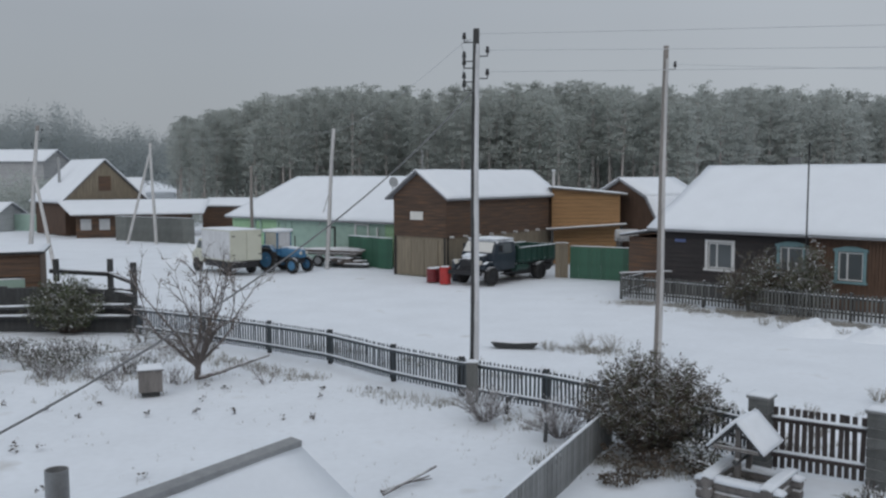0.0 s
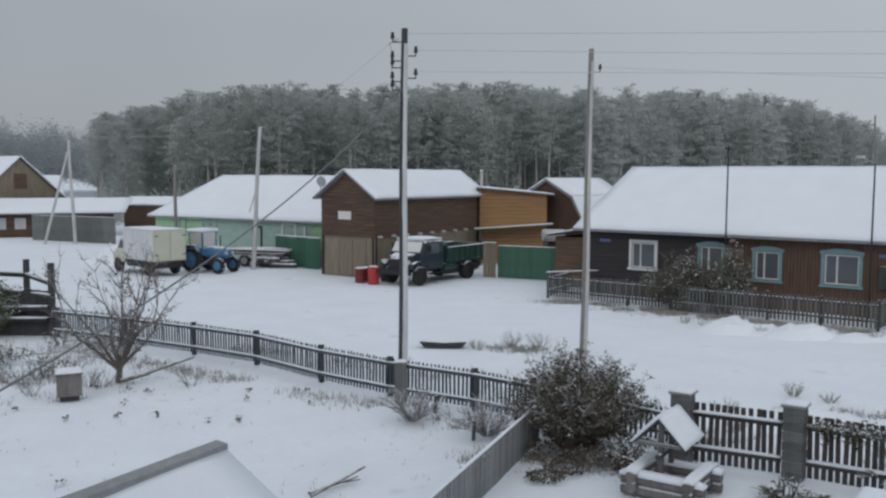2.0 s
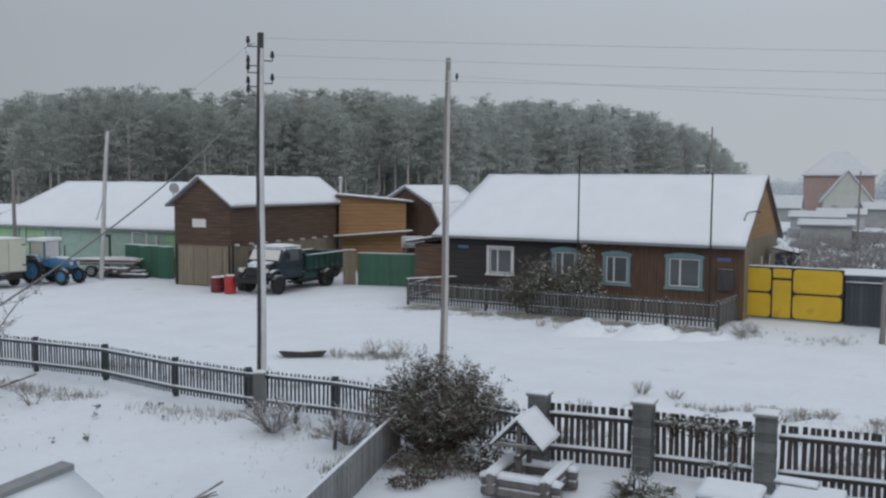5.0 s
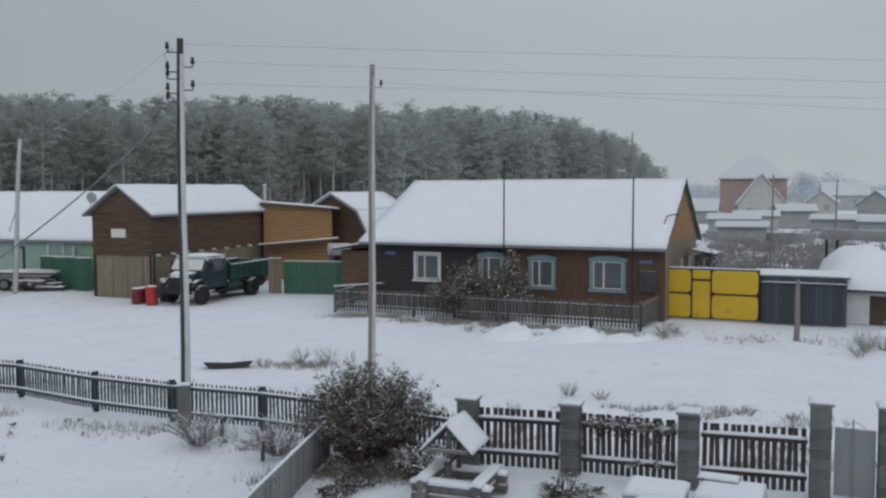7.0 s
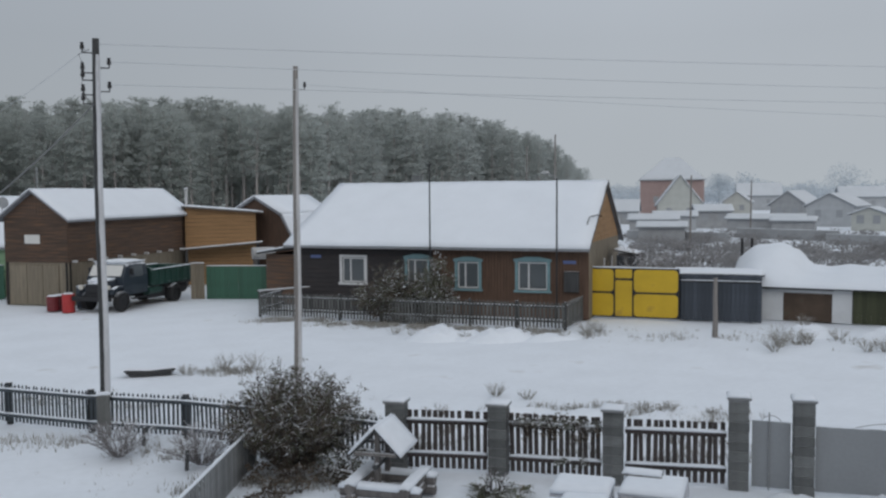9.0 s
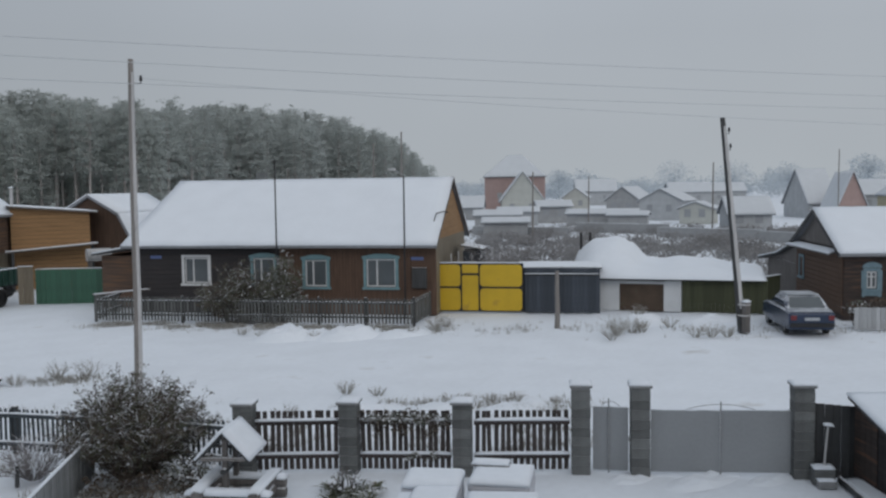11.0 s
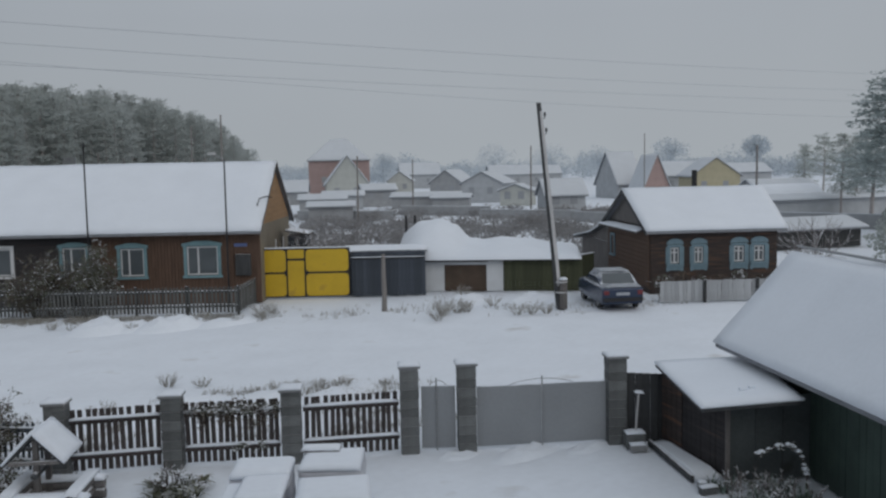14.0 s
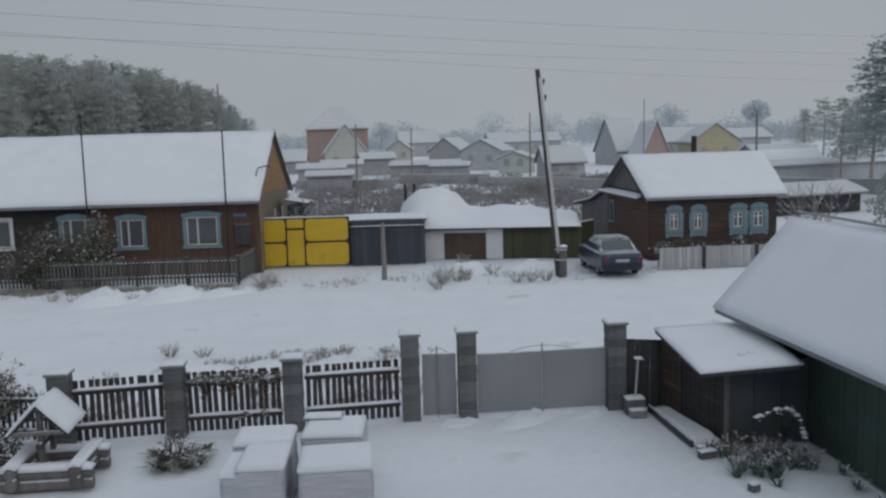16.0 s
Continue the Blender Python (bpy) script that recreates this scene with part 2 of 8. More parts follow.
LEAF_MOSS = mat("grey_green_leaves", (0.11, 0.118, 0.08), 0.75, 0.45, 3.0, 0.0, fine=14.0, snow=-0.14, second=(0.15, 0.12, 0.08))
BLADE = mat("frosted_blue_green_blades", (0.11, 0.15, 0.125), 0.6, 0.4, 3.0, 0.0, fine=14.0, snow=0.02, second=(0.20, 0.22, 0.19))
LEAF_GREEN = mat("dull_green_leaves", (0.095, 0.115, 0.065), 0.7, 0.6, 3.0, 0.0, fine=14.0, snow=-0.05, second=(0.15, 0.10, 0.05))
LEAF_GREY = mat("snowy_grey_leaves", (0.12, 0.125, 0.10), 0.8, 0.5, 3.0, 0.0, fine=14.0, snow=0.26)
LEAF_RUST = mat("rusty_dry_leaves", (0.14, 0.11, 0.09), 0.8, 0.5, 3.0, 0.0, fine=14.0, snow=0.02)
DRY_GRASS = mat("dry_frosted_grass", (0.30, 0.29, 0.265), 0.9, 0.3, 3.0, 0.0, snow=0.2)
# scrub toned grey to carry the field's haze
SCRUB = mat("far_hazed_scrub", (0.31, 0.305, 0.305), 0.95, 0.2, 0.3, 0.0, fine=3.0, thin=0.5)
# distant walls washed pale: the haze is mixed into these colours
FAR_BRICK = mat("hazed_red_brick", (0.385, 0.285, 0.27), 0.9, 0.12, 1.0, 0.1)
FAR_GREY = mat("hazed_grey_wall", (0.42, 0.44, 0.46), 0.9, 0.15, 1.0, 0.1)
FAR_CREAM = mat("hazed_cream_wall", (0.47, 0.485, 0.46), 0.9, 0.12, 1.0, 0.1)
FAR_YELLOW = mat("hazed_yellow_boards", (0.44, 0.40, 0.28), 0.9, 0.12, 1.0, 0.1)
FAR_WOOD = mat("hazed_old_timber", (0.325, 0.335, 0.345), 0.9, 0.2, 1.0, 0.1)
SLATE = mat("grey_slate_roof", (0.22, 0.23, 0.25), 0.8, 0.2, 3.0, 0.3)
WRAP = mat("milky_stretch_film", (0.50, 0.51, 0.55), 0.3, 0.2, 3.0, 0.5, stretch=(0.6, 0.6, 6), fine=18)
CABLE = mat("frosted_black_cable", (0.15, 0.155, 0.165), 0.6, 0.2, 8.0, 0.0)
WIRE = mat("pale_wire", (0.50, 0.525, 0.55), 0.6, 0.1, 8.0, 0.0)
GALV = mat("galvanised_pipe", (0.30, 0.31, 0.32), 0.5, 0.2, 8.0, 0.1, metal=0.4)
LAMP_GLASS = mat("lamp_lens", (0.55, 0.53, 0.48), 0.15, 0.05, 8.0, 0.0)
PLATE_WHITE = mat("white_plate", (0.62, 0.62, 0.60), 0.5, 0.05, 8.0, 0.0)
PLATE_BLUE = mat("blue_plate", (0.10, 0.14, 0.30), 0.5, 0.1, 8.0, 0.0)
# far red, also paled for haze
SHINGLE_RED = mat("hazed_red_roof", (0.40, 0.29, 0.27), 0.8, 0.12, 1.0, 0.1)


# ---- mesh helpers ----
def box(bm, x0, y0, z0, x1, y1, z1, m=None):
    vs = [bm.verts.new((x, y, z)) for x in (x0, x1) for y in (y0, y1) for z in (z0, z1)]
    if m is not None:
        for v in vs:
            v.co = m @ v.co
    for f in ((0, 1, 3, 2), (4, 6, 7, 5), (0, 4, 5, 1), (2, 3, 7, 6), (0, 2, 6, 4), (1, 5, 7, 3)):
        bm.faces.new([vs[i] for i in f])
    return bm


def prism(bm, pts, y0, y1, axis="y"):
    """A polygon in x and z drawn out along y (axis x: a polygon in y and z along x)."""
    put = (lambda a, b, c: (a, c, b)) if axis == "y" else (lambda a, b, c: (c, a, b))
    lo, hi = [bm.verts.new(put(a, b, y0)) for a, b in pts], [bm.verts.new(put(a, b, y1)) for a, b in pts]
    n = len(pts)
    bm.faces.new(lo)
    bm.faces.new(hi[::-1])
    for i in range(n):
        bm.faces.new((lo[i], hi[i], hi[(i + 1) % n], lo[(i + 1) % n]))
    return bm


def tube(bm, p, q, r0, r1=None, n=8, caps=True):
    p, q = Vector(p), Vector(q)
    r1 = r0 if r1 is None else r1
    d = (q - p).normalized()
    a = d.orthogonal().normalized()
    b = d.cross(a)
    lo, hi = [], []
    for i in range(n):
        w = a * math.cos(i * math.tau / n) + b * math.sin(i * math.tau / n)
        lo.append(bm.verts.new(p + w * r0))
        hi.append(bm.verts.new(q + w * r1))
    for i in range(n):
        bm.faces.new((lo[i], lo[(i + 1) % n], hi[(i + 1) % n], hi[i]))
    if caps:
        bm.faces.new(lo[::-1])
        bm.faces.new(hi)
    return bm


def chain(bm, pts, r, n=5):
    """One unbroken round strand through the points."""
    pts = [Vector(p) for p in pts]
    prev = None
    for i, p in enumerate(pts):
        d = (pts[min(i + 1, len(pts) - 1)] - pts[max(i - 1, 0)]).normalized()
        a = d.cross(Vector((0, 0, 1))).normalized()
        b = d.cross(a)
        row = [bm.verts.new(p + (a * math.cos(k * math.tau / n) + b * math.sin(k * math.tau / n)) * r) for k in range(n)]
        if prev:
            for k in range(n):
                bm.faces.new((prev[k], prev[(k + 1) % n], row[(k + 1) % n], row[k]))
        prev = row
    return bm


def mesh_of(name, bm, material, smooth=False, bevel=0.0):
    if bevel:
        bmesh.ops.bevel(bm, geom=[e for e in bm.edges], offset=bevel, segments=1, affect="EDGES", clamp_overlap=True)
    bmesh.ops.recalc_face_normals(bm, faces=bm.faces)
    me = bpy.data.meshes.new(name)
    bm.to_mesh(me)
    bm.free()
    me.materials.append(material)
    if smooth:
        for p in me.polygons:
            p.use_smooth = True
    return me


def part(name, bm, material, parent, label="", smooth=False, bevel=0.0):
    ob = new(name, mesh_of(name, bm, material, smooth, bevel))
    ob.parent = parent
    return tagged(ob, label)


def piece(name, me, parent, m):
    ob = new(name, me)
    ob.parent = parent
    ob.matrix_basis = m
    return ob


def thing(name, label, category, m=None, group="", kind=""):
    ob = new(name)
    ob.empty_display_size = 0.2
    if m is not None:
        ob.matrix_basis = m
    return tagged(ob, label, category, group, kind)


def solid(name, bm, material, label, category, m=None, group="", kind="", smooth=False, bevel=0.0):
    ob = new(name, mesh_of(name, bm, material, smooth, bevel))
    if m is not None:
        ob.matrix_basis = m
    return tagged(ob, label, category, group, kind)


def snow_slab(bm, corners, thick, cuts=10, wave=0.03, seed=0.0):
    """A slab of snow on four corners (in order), with an uneven top and a rounded rim."""
    a, b, c, d = [Vector(p) for p in corners]
    nx = cuts
    ny = max(4, cuts // 2)
    up = (b - a).cross(d - a).normalized()
    if up.z < 0:
        up = -up
    top, bot = [], []
    for j in range(ny + 1):
        for i in range(nx + 1):
            u, v = i / nx, j / ny
            p = (a * (1 - u) + b * u) * (1 - v) + (d * (1 - u) + c * u) * v
            edge = min(i, nx - i, 1) and min(j, ny - j, 1)
            w = noise.noise(Vector((p.x * 0.7 + seed, p.y * 0.7, p.z * 0.7))) * wave
            jig = noise.noise(Vector((p.x * 1.7 + seed, p.y * 1.7 + 9, p.z))) * 0.03 if not edge else 0
            top.append(bm.verts.new(p + up * (thick * (1.0 if edge else 0.55) + w) + (b - a).normalized() * jig))
            bot.append(bm.verts.new(p))
    k = nx + 1
    for j in range(ny):
        for i in range(nx):
            q = j * k + i
            bm.faces.new((top[q], top[q + 1], top[q + k + 1], top[q + k]))
            bm.faces.new((bot[q], bot[q + k], bot[q + k + 1], bot[q + 1]))
    rim = [i for i in range(nx)] + [nx + j * k for j in range(ny)] + [ny * k + nx - i for i in range(nx)] + [(ny - j) * k for j in range(ny)]
    for i, q in enumerate(rim):
        r = rim[(i + 1) % len(rim)]
        bm.faces.new((bot[q], bot[r], top[r], top[q]))
    return bm


def pierced_wall(bm, length, z0, z1, thick, holes):
    """A wall along x from 0, its outer face at y = 0, with holes (x0, z0, x1, z1) right through it."""
    xs = sorted({0.0, length, *[h[0] for h in holes], *[h[2] for h in holes]})
    for a, b in zip(xs, xs[1:]):
        over = sorted([h for h in holes if h[0] <= a + 1e-6 and h[2] >= b - 1e-6], key=lambda h: h[1])
        z = z0
        for h in over:
            if h[1] > z:
                box(bm, a, 0, z, b, thick, h[1])
            z = h[3]
        if z1 > z:
            box(bm, a, 0, z, b, thick, z1)
    return bm


def at_(x, y, deg=0.0, z=0.0):
    return pose(x, y, z, 0, 0, deg)


# ---- the large structure ----
def ground_height(x, y):
    """Snow-covered ground: near flat, with soft lumps in the yard and on the verges and shallow ruts on the road."""
    r = math.hypot(x, y)
    s = x * 0.616 + y * 0.788
    h = 0.05 * noise.noise(Vector((x * 0.35, y * 0.35, 0))) + 0.02 * noise.noise(Vector((x * 1.3, y * 1.3, 3)))
    if 24.5 < s < 30.5:
        h *= 0.4
        for c in (26.3, 28.0):
            h -= 0.035 * math.exp(-(((s - c) / 0.25) ** 2))
    return h - 0.03


def grid_coords(lo, hi, near_lo, near_hi, fine, grow):
    out = [near_lo]
    while out[-1] < near_hi:
        out.append(out[-1] + fine)
    step = fine
    while out[-1] < hi:
        step *= grow
        out.append(out[-1] + step)
    step = fine
    while out[0] > lo:
        step *= grow
        out.insert(0, out[0] - step)
    return out


gx, gy = grid_coords(-900, 1100, -16, 34, 0.4, 1.12), grid_coords(-500, 1100, 4, 42, 0.4, 1.12)
gv = [(x, y, ground_height(x, y)) for y in gy for x in gx]
gk = len(gx)
gf = [(j * gk + i, j * gk + i + 1, (j + 1) * gk + i + 1, (j + 1) * gk + i) for j in range(len(gy) - 1) for i in range(gk - 1)]
gm = bpy.data.meshes.new("ground")
gm.from_pydata(gv, [], gf)
gm.materials.append(GROUND)
for p in gm.polygons:
    p.use_smooth = True
ground = tagged(new("ground", gm), "snow-covered ground of yard, road and fields", "ground", kind="structure")


# ---- houses ----
def window(parent, m, w, h, casing, frame_mat, split=(0.38,), arch=False, curtain=True, deep=0.16):
    """A window in a wall: casing boards outside, a sash with mullions, panes and a curtain behind."""
    win = thing("window", "", "")
    del_keys = [k for k in ("category",) if k in win.keys()]
    for k in del_keys:
        del win[k]
    win.parent, win.matrix_basis = parent, m
    c = 0.13
    bm = bmesh.new()
    box(bm, -c, -0.045, -0.02, 0, 0.0, h + 0.02)
    box(bm, w, -0.045, -0.02, w + c, 0.0, h + 0.02)
    box(bm, -c - 0.05, -0.09, -0.12, w + c + 0.05, 0.0, -0.02)
    if arch:
        prism(bm, [(-c - 0.06, h + 0.02), (w + c + 0.06, h + 0.02), (w + c + 0.06, h + 0.13), (w * 0.72, h + 0.24), (w * 0.28, h + 0.24), (-c - 0.06, h + 0.13)], -0.06, 0.0)
    else:
        box(bm, -c, -0.05, h + 0.02, w + c, 0.0, h + 0.13)
    part("casing", bm, casing, win)
    bm = bmesh.new()
    s = 0.06
    box(bm, 0, 0.03, 0, s, 0.1, h)
    box(bm, w - s, 0.03, 0, w, 0.1, h)
    box(bm, s, 0.03, 0, w - s, 0.1, s)
    box(bm, s, 0.03, h - s, w - s, 0.1, h)
    for q in split:
        box(bm, w * q - 0.035, 0.035, s, w * q + 0.035, 0.095, h - s)
    part("sash", bm, frame_mat, win)
    edges = [0, *split, 1]
    for a, b in zip(edges, edges[1:]):
        part("pane", box(bmesh.new(), w * a + 0.03, 0.06, 0.03, w * b - 0.03, 0.068, h - 0.03), GLASS, win)
    if curtain:
        part("curtain", box(bmesh.new(), 0.04, deep, h * 0.0, w * edges[1] - 0.05, deep + 0.01, h), CURTAIN, win)
    return win


def gable_roof(house, length, depth, eave, ridge, over_x, over_y, snow=0.14, hip=(0, 0), roof_mat=None, seed=0.0, snow_mat=None):
    """Two roof slopes along x with a snow layer on each; hip shifts the ridge ends inwards."""
    roof_mat = roof_mat or SLATE
    mid = depth / 2
    run = mid + over_y
    drop = (ridge - eave) * over_y / mid
    bm = bmesh.new()
    corners = {}
    for side in (-1, 1):
        y_e = mid + side * run
        a = (-over_x, y_e, eave - drop)
        b = (length + over_x, y_e, eave - drop)
        c = (length + over_x - hip[1], mid, ridge)
        d = (-over_x + hip[0], mid, ridge)
        corners[side] = (a, b, c, d)
        lo = [bm.verts.new(Vector(p) - Vector((0, 0, 0.10))) for p in (a, b, c, d)]
        hi = [bm.verts.new(p) for p in (a, b, c, d)]
        bm.faces.new(lo)
        bm.faces.new(hi)
        for i in range(4):
            bm.faces.new((lo[i], lo[(i + 1) % 4], hi[(i + 1) % 4], hi[i]))
    roof = part("roof", bm, roof_mat, house)
    for side in (-1, 1):
        bm = snow_slab(bmesh.new(), [Vector(p) + Vector((0, 0, 0.004)) for p in corners[side]], snow, 26, 0.045, seed + side)
        part("snow_cover", bm, snow_mat or SNOW_ROOF, roof, "smooth fresh snow", smooth=True)
    return roof


def clad_wall(house, m, length, z0, z1, thick, holes, material, board=0.15, upright=False, name="wall"):
    """A wall with its openings, clad in boards or logs that stand proud with dark joints between them."""
    back = part(name, pierced_wall(bmesh.new(), length, z0, z1, thick, holes), DARK_GAP, house)
    back.matrix_basis = m
    bm = bmesh.new()
    if upright:
        x = 0.0
        while x < length - 0.02:
            x1 = min(x + board - 0.012, length)
            z = z0
            for h in sorted([h for h in holes if h[0] < x1 and h[2] > x], key=lambda h: h[1]):
                if h[1] > z:
                    box(bm, x, -0.025 - random.random() * 0.008, z, x1, 0, h[1])
                z = max(z, h[3])
            if z < z1:
                box(bm, x, -0.025 - random.random() * 0.008, z, x1, 0, z1)
            x += board
    else:
        z = z0
        while z < z1 - 0.02:
            ze = min(z + board - 0.015, z1)
            x = 0.0
            for h in sorted([h for h in holes if h[1] < ze and h[3] > z], key=lambda h: h[0]):
                if h[0] > x:
                    box(bm, x, -0.03 - random.random() * 0.01, z, h[0], 0, ze)
                x = max(x, h[2])
            if x < length:
                box(bm, x, -0.03 - random.random() * 0.01, z, length, 0, ze)
            z += board
    tagged(part("cladding", bm, material, back), kind="stuff")
    return back


def gable_end(house, m, depth, eave, ridge, material, upright=True, thick=0.12, board=0.18, over=0.0):
    """The triangle over an end wall, boarded; m puts x along the end wall, y inwards."""
    mid = depth / 2
    bm = prism(bmesh.new(), [(0, eave), (depth, eave), (mid, ridge - 0.12)], 0.0, thick)
    back = part("gable", bm, DARK_GAP, house)
    back.matrix_basis = m
    bm = bmesh.new()
    x = 0.01
    while x < depth - 0.02:
        x1 = min(x + board - 0.015, depth - 0.01)
        top = lambda q: eave + (ridge - 0.14 - eave) * (1 - abs(q - mid) / mid)
        p = [(x, eave), (x1, eave), (x1, max(top(x1), eave + 0.01)), (x, max(top(x), eave + 0.01))]
        prism(bm, p, -0.025 - random.random() * 0.01, 0.0)
        x += board
    tagged(part("gable_boarding", bm, material, back), kind="stuff")
    return back


def simple_house(name, label, m, length, depth, eave, ridge, wall_mat, gable_mat, over=(0.35, 0.4), holes=(), hip=(0, 0), board=0.2, seed=0.0, snow=0.14, group="", roof_mat=None, wins=None, upright=False, category="house"):
    """Front wall on the x axis, looking to -y; holes are windows in it."""
    h = thing(name, label, category, m, group)
    clad_wall(h, Matrix(), length, 0, eave, 0.2, holes, wall_mat, board, upright)
    clad_wall(h, pose(0, depth, 0, 0, 0, -90), depth, 0, eave, 0.2, (), wall_mat, board, upright)
    clad_wall(h, pose(length, 0, 0, 0, 0, 90), depth, 0, eave, 0.2, (), wall_mat, board, upright)
    clad_wall(h, pose(length, depth, 0, 0, 0, 180), length, 0, eave, 0.2, (), wall_mat, 0.6, upright)
    if not hip[0]:
        gable_end(h, pose(0, depth, 0, 0, 0, -90), depth, eave, ridge, gable_mat)
    if not hip[1]:
        gable_end(h, pose(length, 0, 0, 0, 0, 90), depth, eave, ridge, gable_mat)
    gable_roof(h, length, depth, eave, ridge, over[0], over[1], snow, hip, roof_mat, seed)
    return h


# the long log house across the road; front wall on its x axis
H1 = at_(10.03 + 0.731 * 0.5, 43.01 - 0.682 * 0.5, -43)
h1_holes = [(2.42, 1.36, 3.58, 2.52), (5.75, 1.3, 6.75, 2.5), (8.2, 1.24, 9.2, 2.42), (11.02, 1.24, 12.34, 2.46)]
house_long = thing("house", "long low timber house with snowy gable roof and teal window casings", "house", H1)
clad_wall(house_long, Matrix(), 7.0, 0.0, 3.3, 0.2, [h for h in h1_holes if h[0] < 7], LOG_BLACK, 0.22)
clad_wall(house_long, pose(7.0, 0, 0), 7.1, 0.0, 3.3, 0.2, [(a - 7, b, c - 7, d) for a, b, c, d in h1_holes if a > 7], LOG_BROWN, 0.14, True)
clad_wall(house_long, pose(0, 8, 0, 0, 0, -90), 8, 0, 3.3, 0.2, (), LOG_DARK, 0.22)
clad_wall(house_long, pose(14.1, 0, 0, 0, 0, 90), 8, 0, 3.3, 0.2, (), BOARD_TAN, 0.16, True)
clad_wall(house_long, pose(14.1, 8, 0, 0, 0, 180), 14.1, 0, 3.3, 0.2, (), LOG_DARK, 0.5)
gable_end(house_long, pose(14.1, 0, 0, 0, 0, 90), 8, 3.3, 6.0, BOARD_YELLOW)
gable_roof(house_long, 13.9, 8.0, 3.5, 6.02, 0.4, 0.65, 0.10, (0.75, 0.0), None, 3.0)
for (a, b, c, d), cas, fr in zip(h1_holes, (WHITE_PAINT, TEAL_PAINT, TEAL_PAINT, TEAL_PAINT), (WHITE_PAINT,) * 4):
    window(house_long, pose(a, -0.03, b), c - a, d - b, cas, fr, (0.36,), arch=cas is TEAL_PAINT)

# the second timber house beyond the car, with a lean-to behind it
H2 = at_(32.22 + 0.780 * 0.85, 22.13 - 0.625 * 0.85, -38.7)
h2_holes = [(0.82, 1.12, 1.30, 2.15), (1.88, 1.12, 2.36, 2.15), (3.64, 1.12, 4.18, 2.15), (4.54, 1.12, 5.08, 2.15)]
house_blue = simple_house("house", "brown timber cottage with pale blue carved window casings under snow", H2, 5.6, 6.4, 2.9, 4.42, LOG_H2, BOARD_GREY, (0.3, 0.4), h2_holes, (0, -0.5), 0.16, 5.0)
gable_end(house_blue, pose(5.6, 0, 0, 0, 0, 90), 6.4, 2.9, 4.42, BOARD_GREY)
for a, b, c, d in h2_holes:
    w = c - a
    win = window(house_blue, pose(a + 0.04, -0.03, 1.30), w - 0.08, 0.68, TEAL_PALE, WHITE_PAINT, (0.5,), deep=0.12)
    # carved boards round the small sash: side boards, a rounded crown and an apron
    part("side_board", box(bmesh.new(), -0.20, -0.03, -0.02, -0.132, 0.02, 0.72), TEAL_PALE, win)
    part("side_board", box(bmesh.new(), w + 0.052, -0.03, -0.02, w + 0.12, 0.02, 0.72), TEAL_PALE, win)
    mid_, half = (w - 0.08) / 2, w / 2 + 0.14
    crown = [(mid_ + half * math.cos(i * math.pi / 10), 0.83 + 0.24 * math.sin(i * math.pi / 10)) for i in range(11)]
    part("crown_board", prism(bmesh.new(), crown, -0.055, 0.01), TEAL_PALE, win)
    part("apron", prism(bmesh.new(), [(-0.18, -0.125), (-0.18, -0.32), (-0.11, -0.36), (-0.04, -0.30), (w - 0.04, -0.30), (w + 0.03, -0.36), (w + 0.10, -0.32), (w + 0.10, -0.125)], -0.03, 0.01), TEAL_PALE, win)
    part("transom", box(bmesh.new(), 0.05, 0.025, 0.44, w - 0.13, 0.1, 0.49), WHITE_PAINT, win)
# the end wall towards the lane: reddish logs, a narrow casing, a snowy pent strip under the gable
clad_wall(house_blue, pose(-0.045, 6.4, 0, 0, 0, -90), 6.4, 0.3, 2.62, 0.03, (), LOG_BROWN, 0.2, name="end_wall")
side_win = window(house_blue, pose(-0.085, 5.75, 1.28, 0, 0, -90), 0.5, 0.85, TEAL_PALE, WHITE_PAINT, (0.5,), deep=0.02)
pent = part("pent_strip", prism(bmesh.new(), [(-0.05, 2.72), (-0.42, 2.58), (-0.42, 2.64), (-0.05, 2.80)], 0.6, 7.0), BOARD_GREY, house_blue)
part("snow_ridge", snow_slab(bmesh.new(), [(-0.44, 0.6, 2.645), (-0.44, 7.0, 2.645), (-0.06, 7.0, 2.80), (-0.06, 0.6, 2.80)], 0.06, 14, 0.02), SNOW, pent, smooth=True)
lean_wall = clad_wall(house_blue, pose(0, 11.9, 0, 0, 0, -90), 5.45, 0, 1.72, 0.1, (), BOARD_GREY, 0.18, True, "lean_to_wall")
part("lean_to", box(bmesh.new(), 0.11, 6.45, 0, 5.6, 12.0, 1.70), BOARD_DARK, house_blue)
part("lean_to_gable", prism(bmesh.new(), [(6.45, 1.72), (11.9, 1.72), (11.9, 1.74), (6.45, 2.55)], 0.0, 0.1, "x"), BOARD_GREY, house_blue)
lt = part("lean_to_roof", prism(bmesh.new(), [(6.82, 2.56), (9.2, 1.98), (12.9, 1.50), (12.9, 1.59), (9.2, 2.07), (6.82, 2.65)], -0.3, 5.9, "x"), BOARD_DARK, house_blue)
part("snow_cover", snow_slab(bmesh.new(), [(-0.3, 12.9, 1.594), (5.9, 12.9, 1.594), (5.9, 9.2, 2.074), (-0.3, 9.2, 2.074)], 0.11, 14), SNOW_ROOF, lt, "smooth fresh snow", smooth=True)
part("snow_cover", snow_slab(bmesh.new(), [(-0.3, 9.2, 2.074), (5.9, 9.2, 2.074), (5.9, 6.82, 2.654), (-0.3, 6.82, 2.654)], 0.11, 14), SNOW_ROOF, lt, "smooth fresh snow", smooth=True)
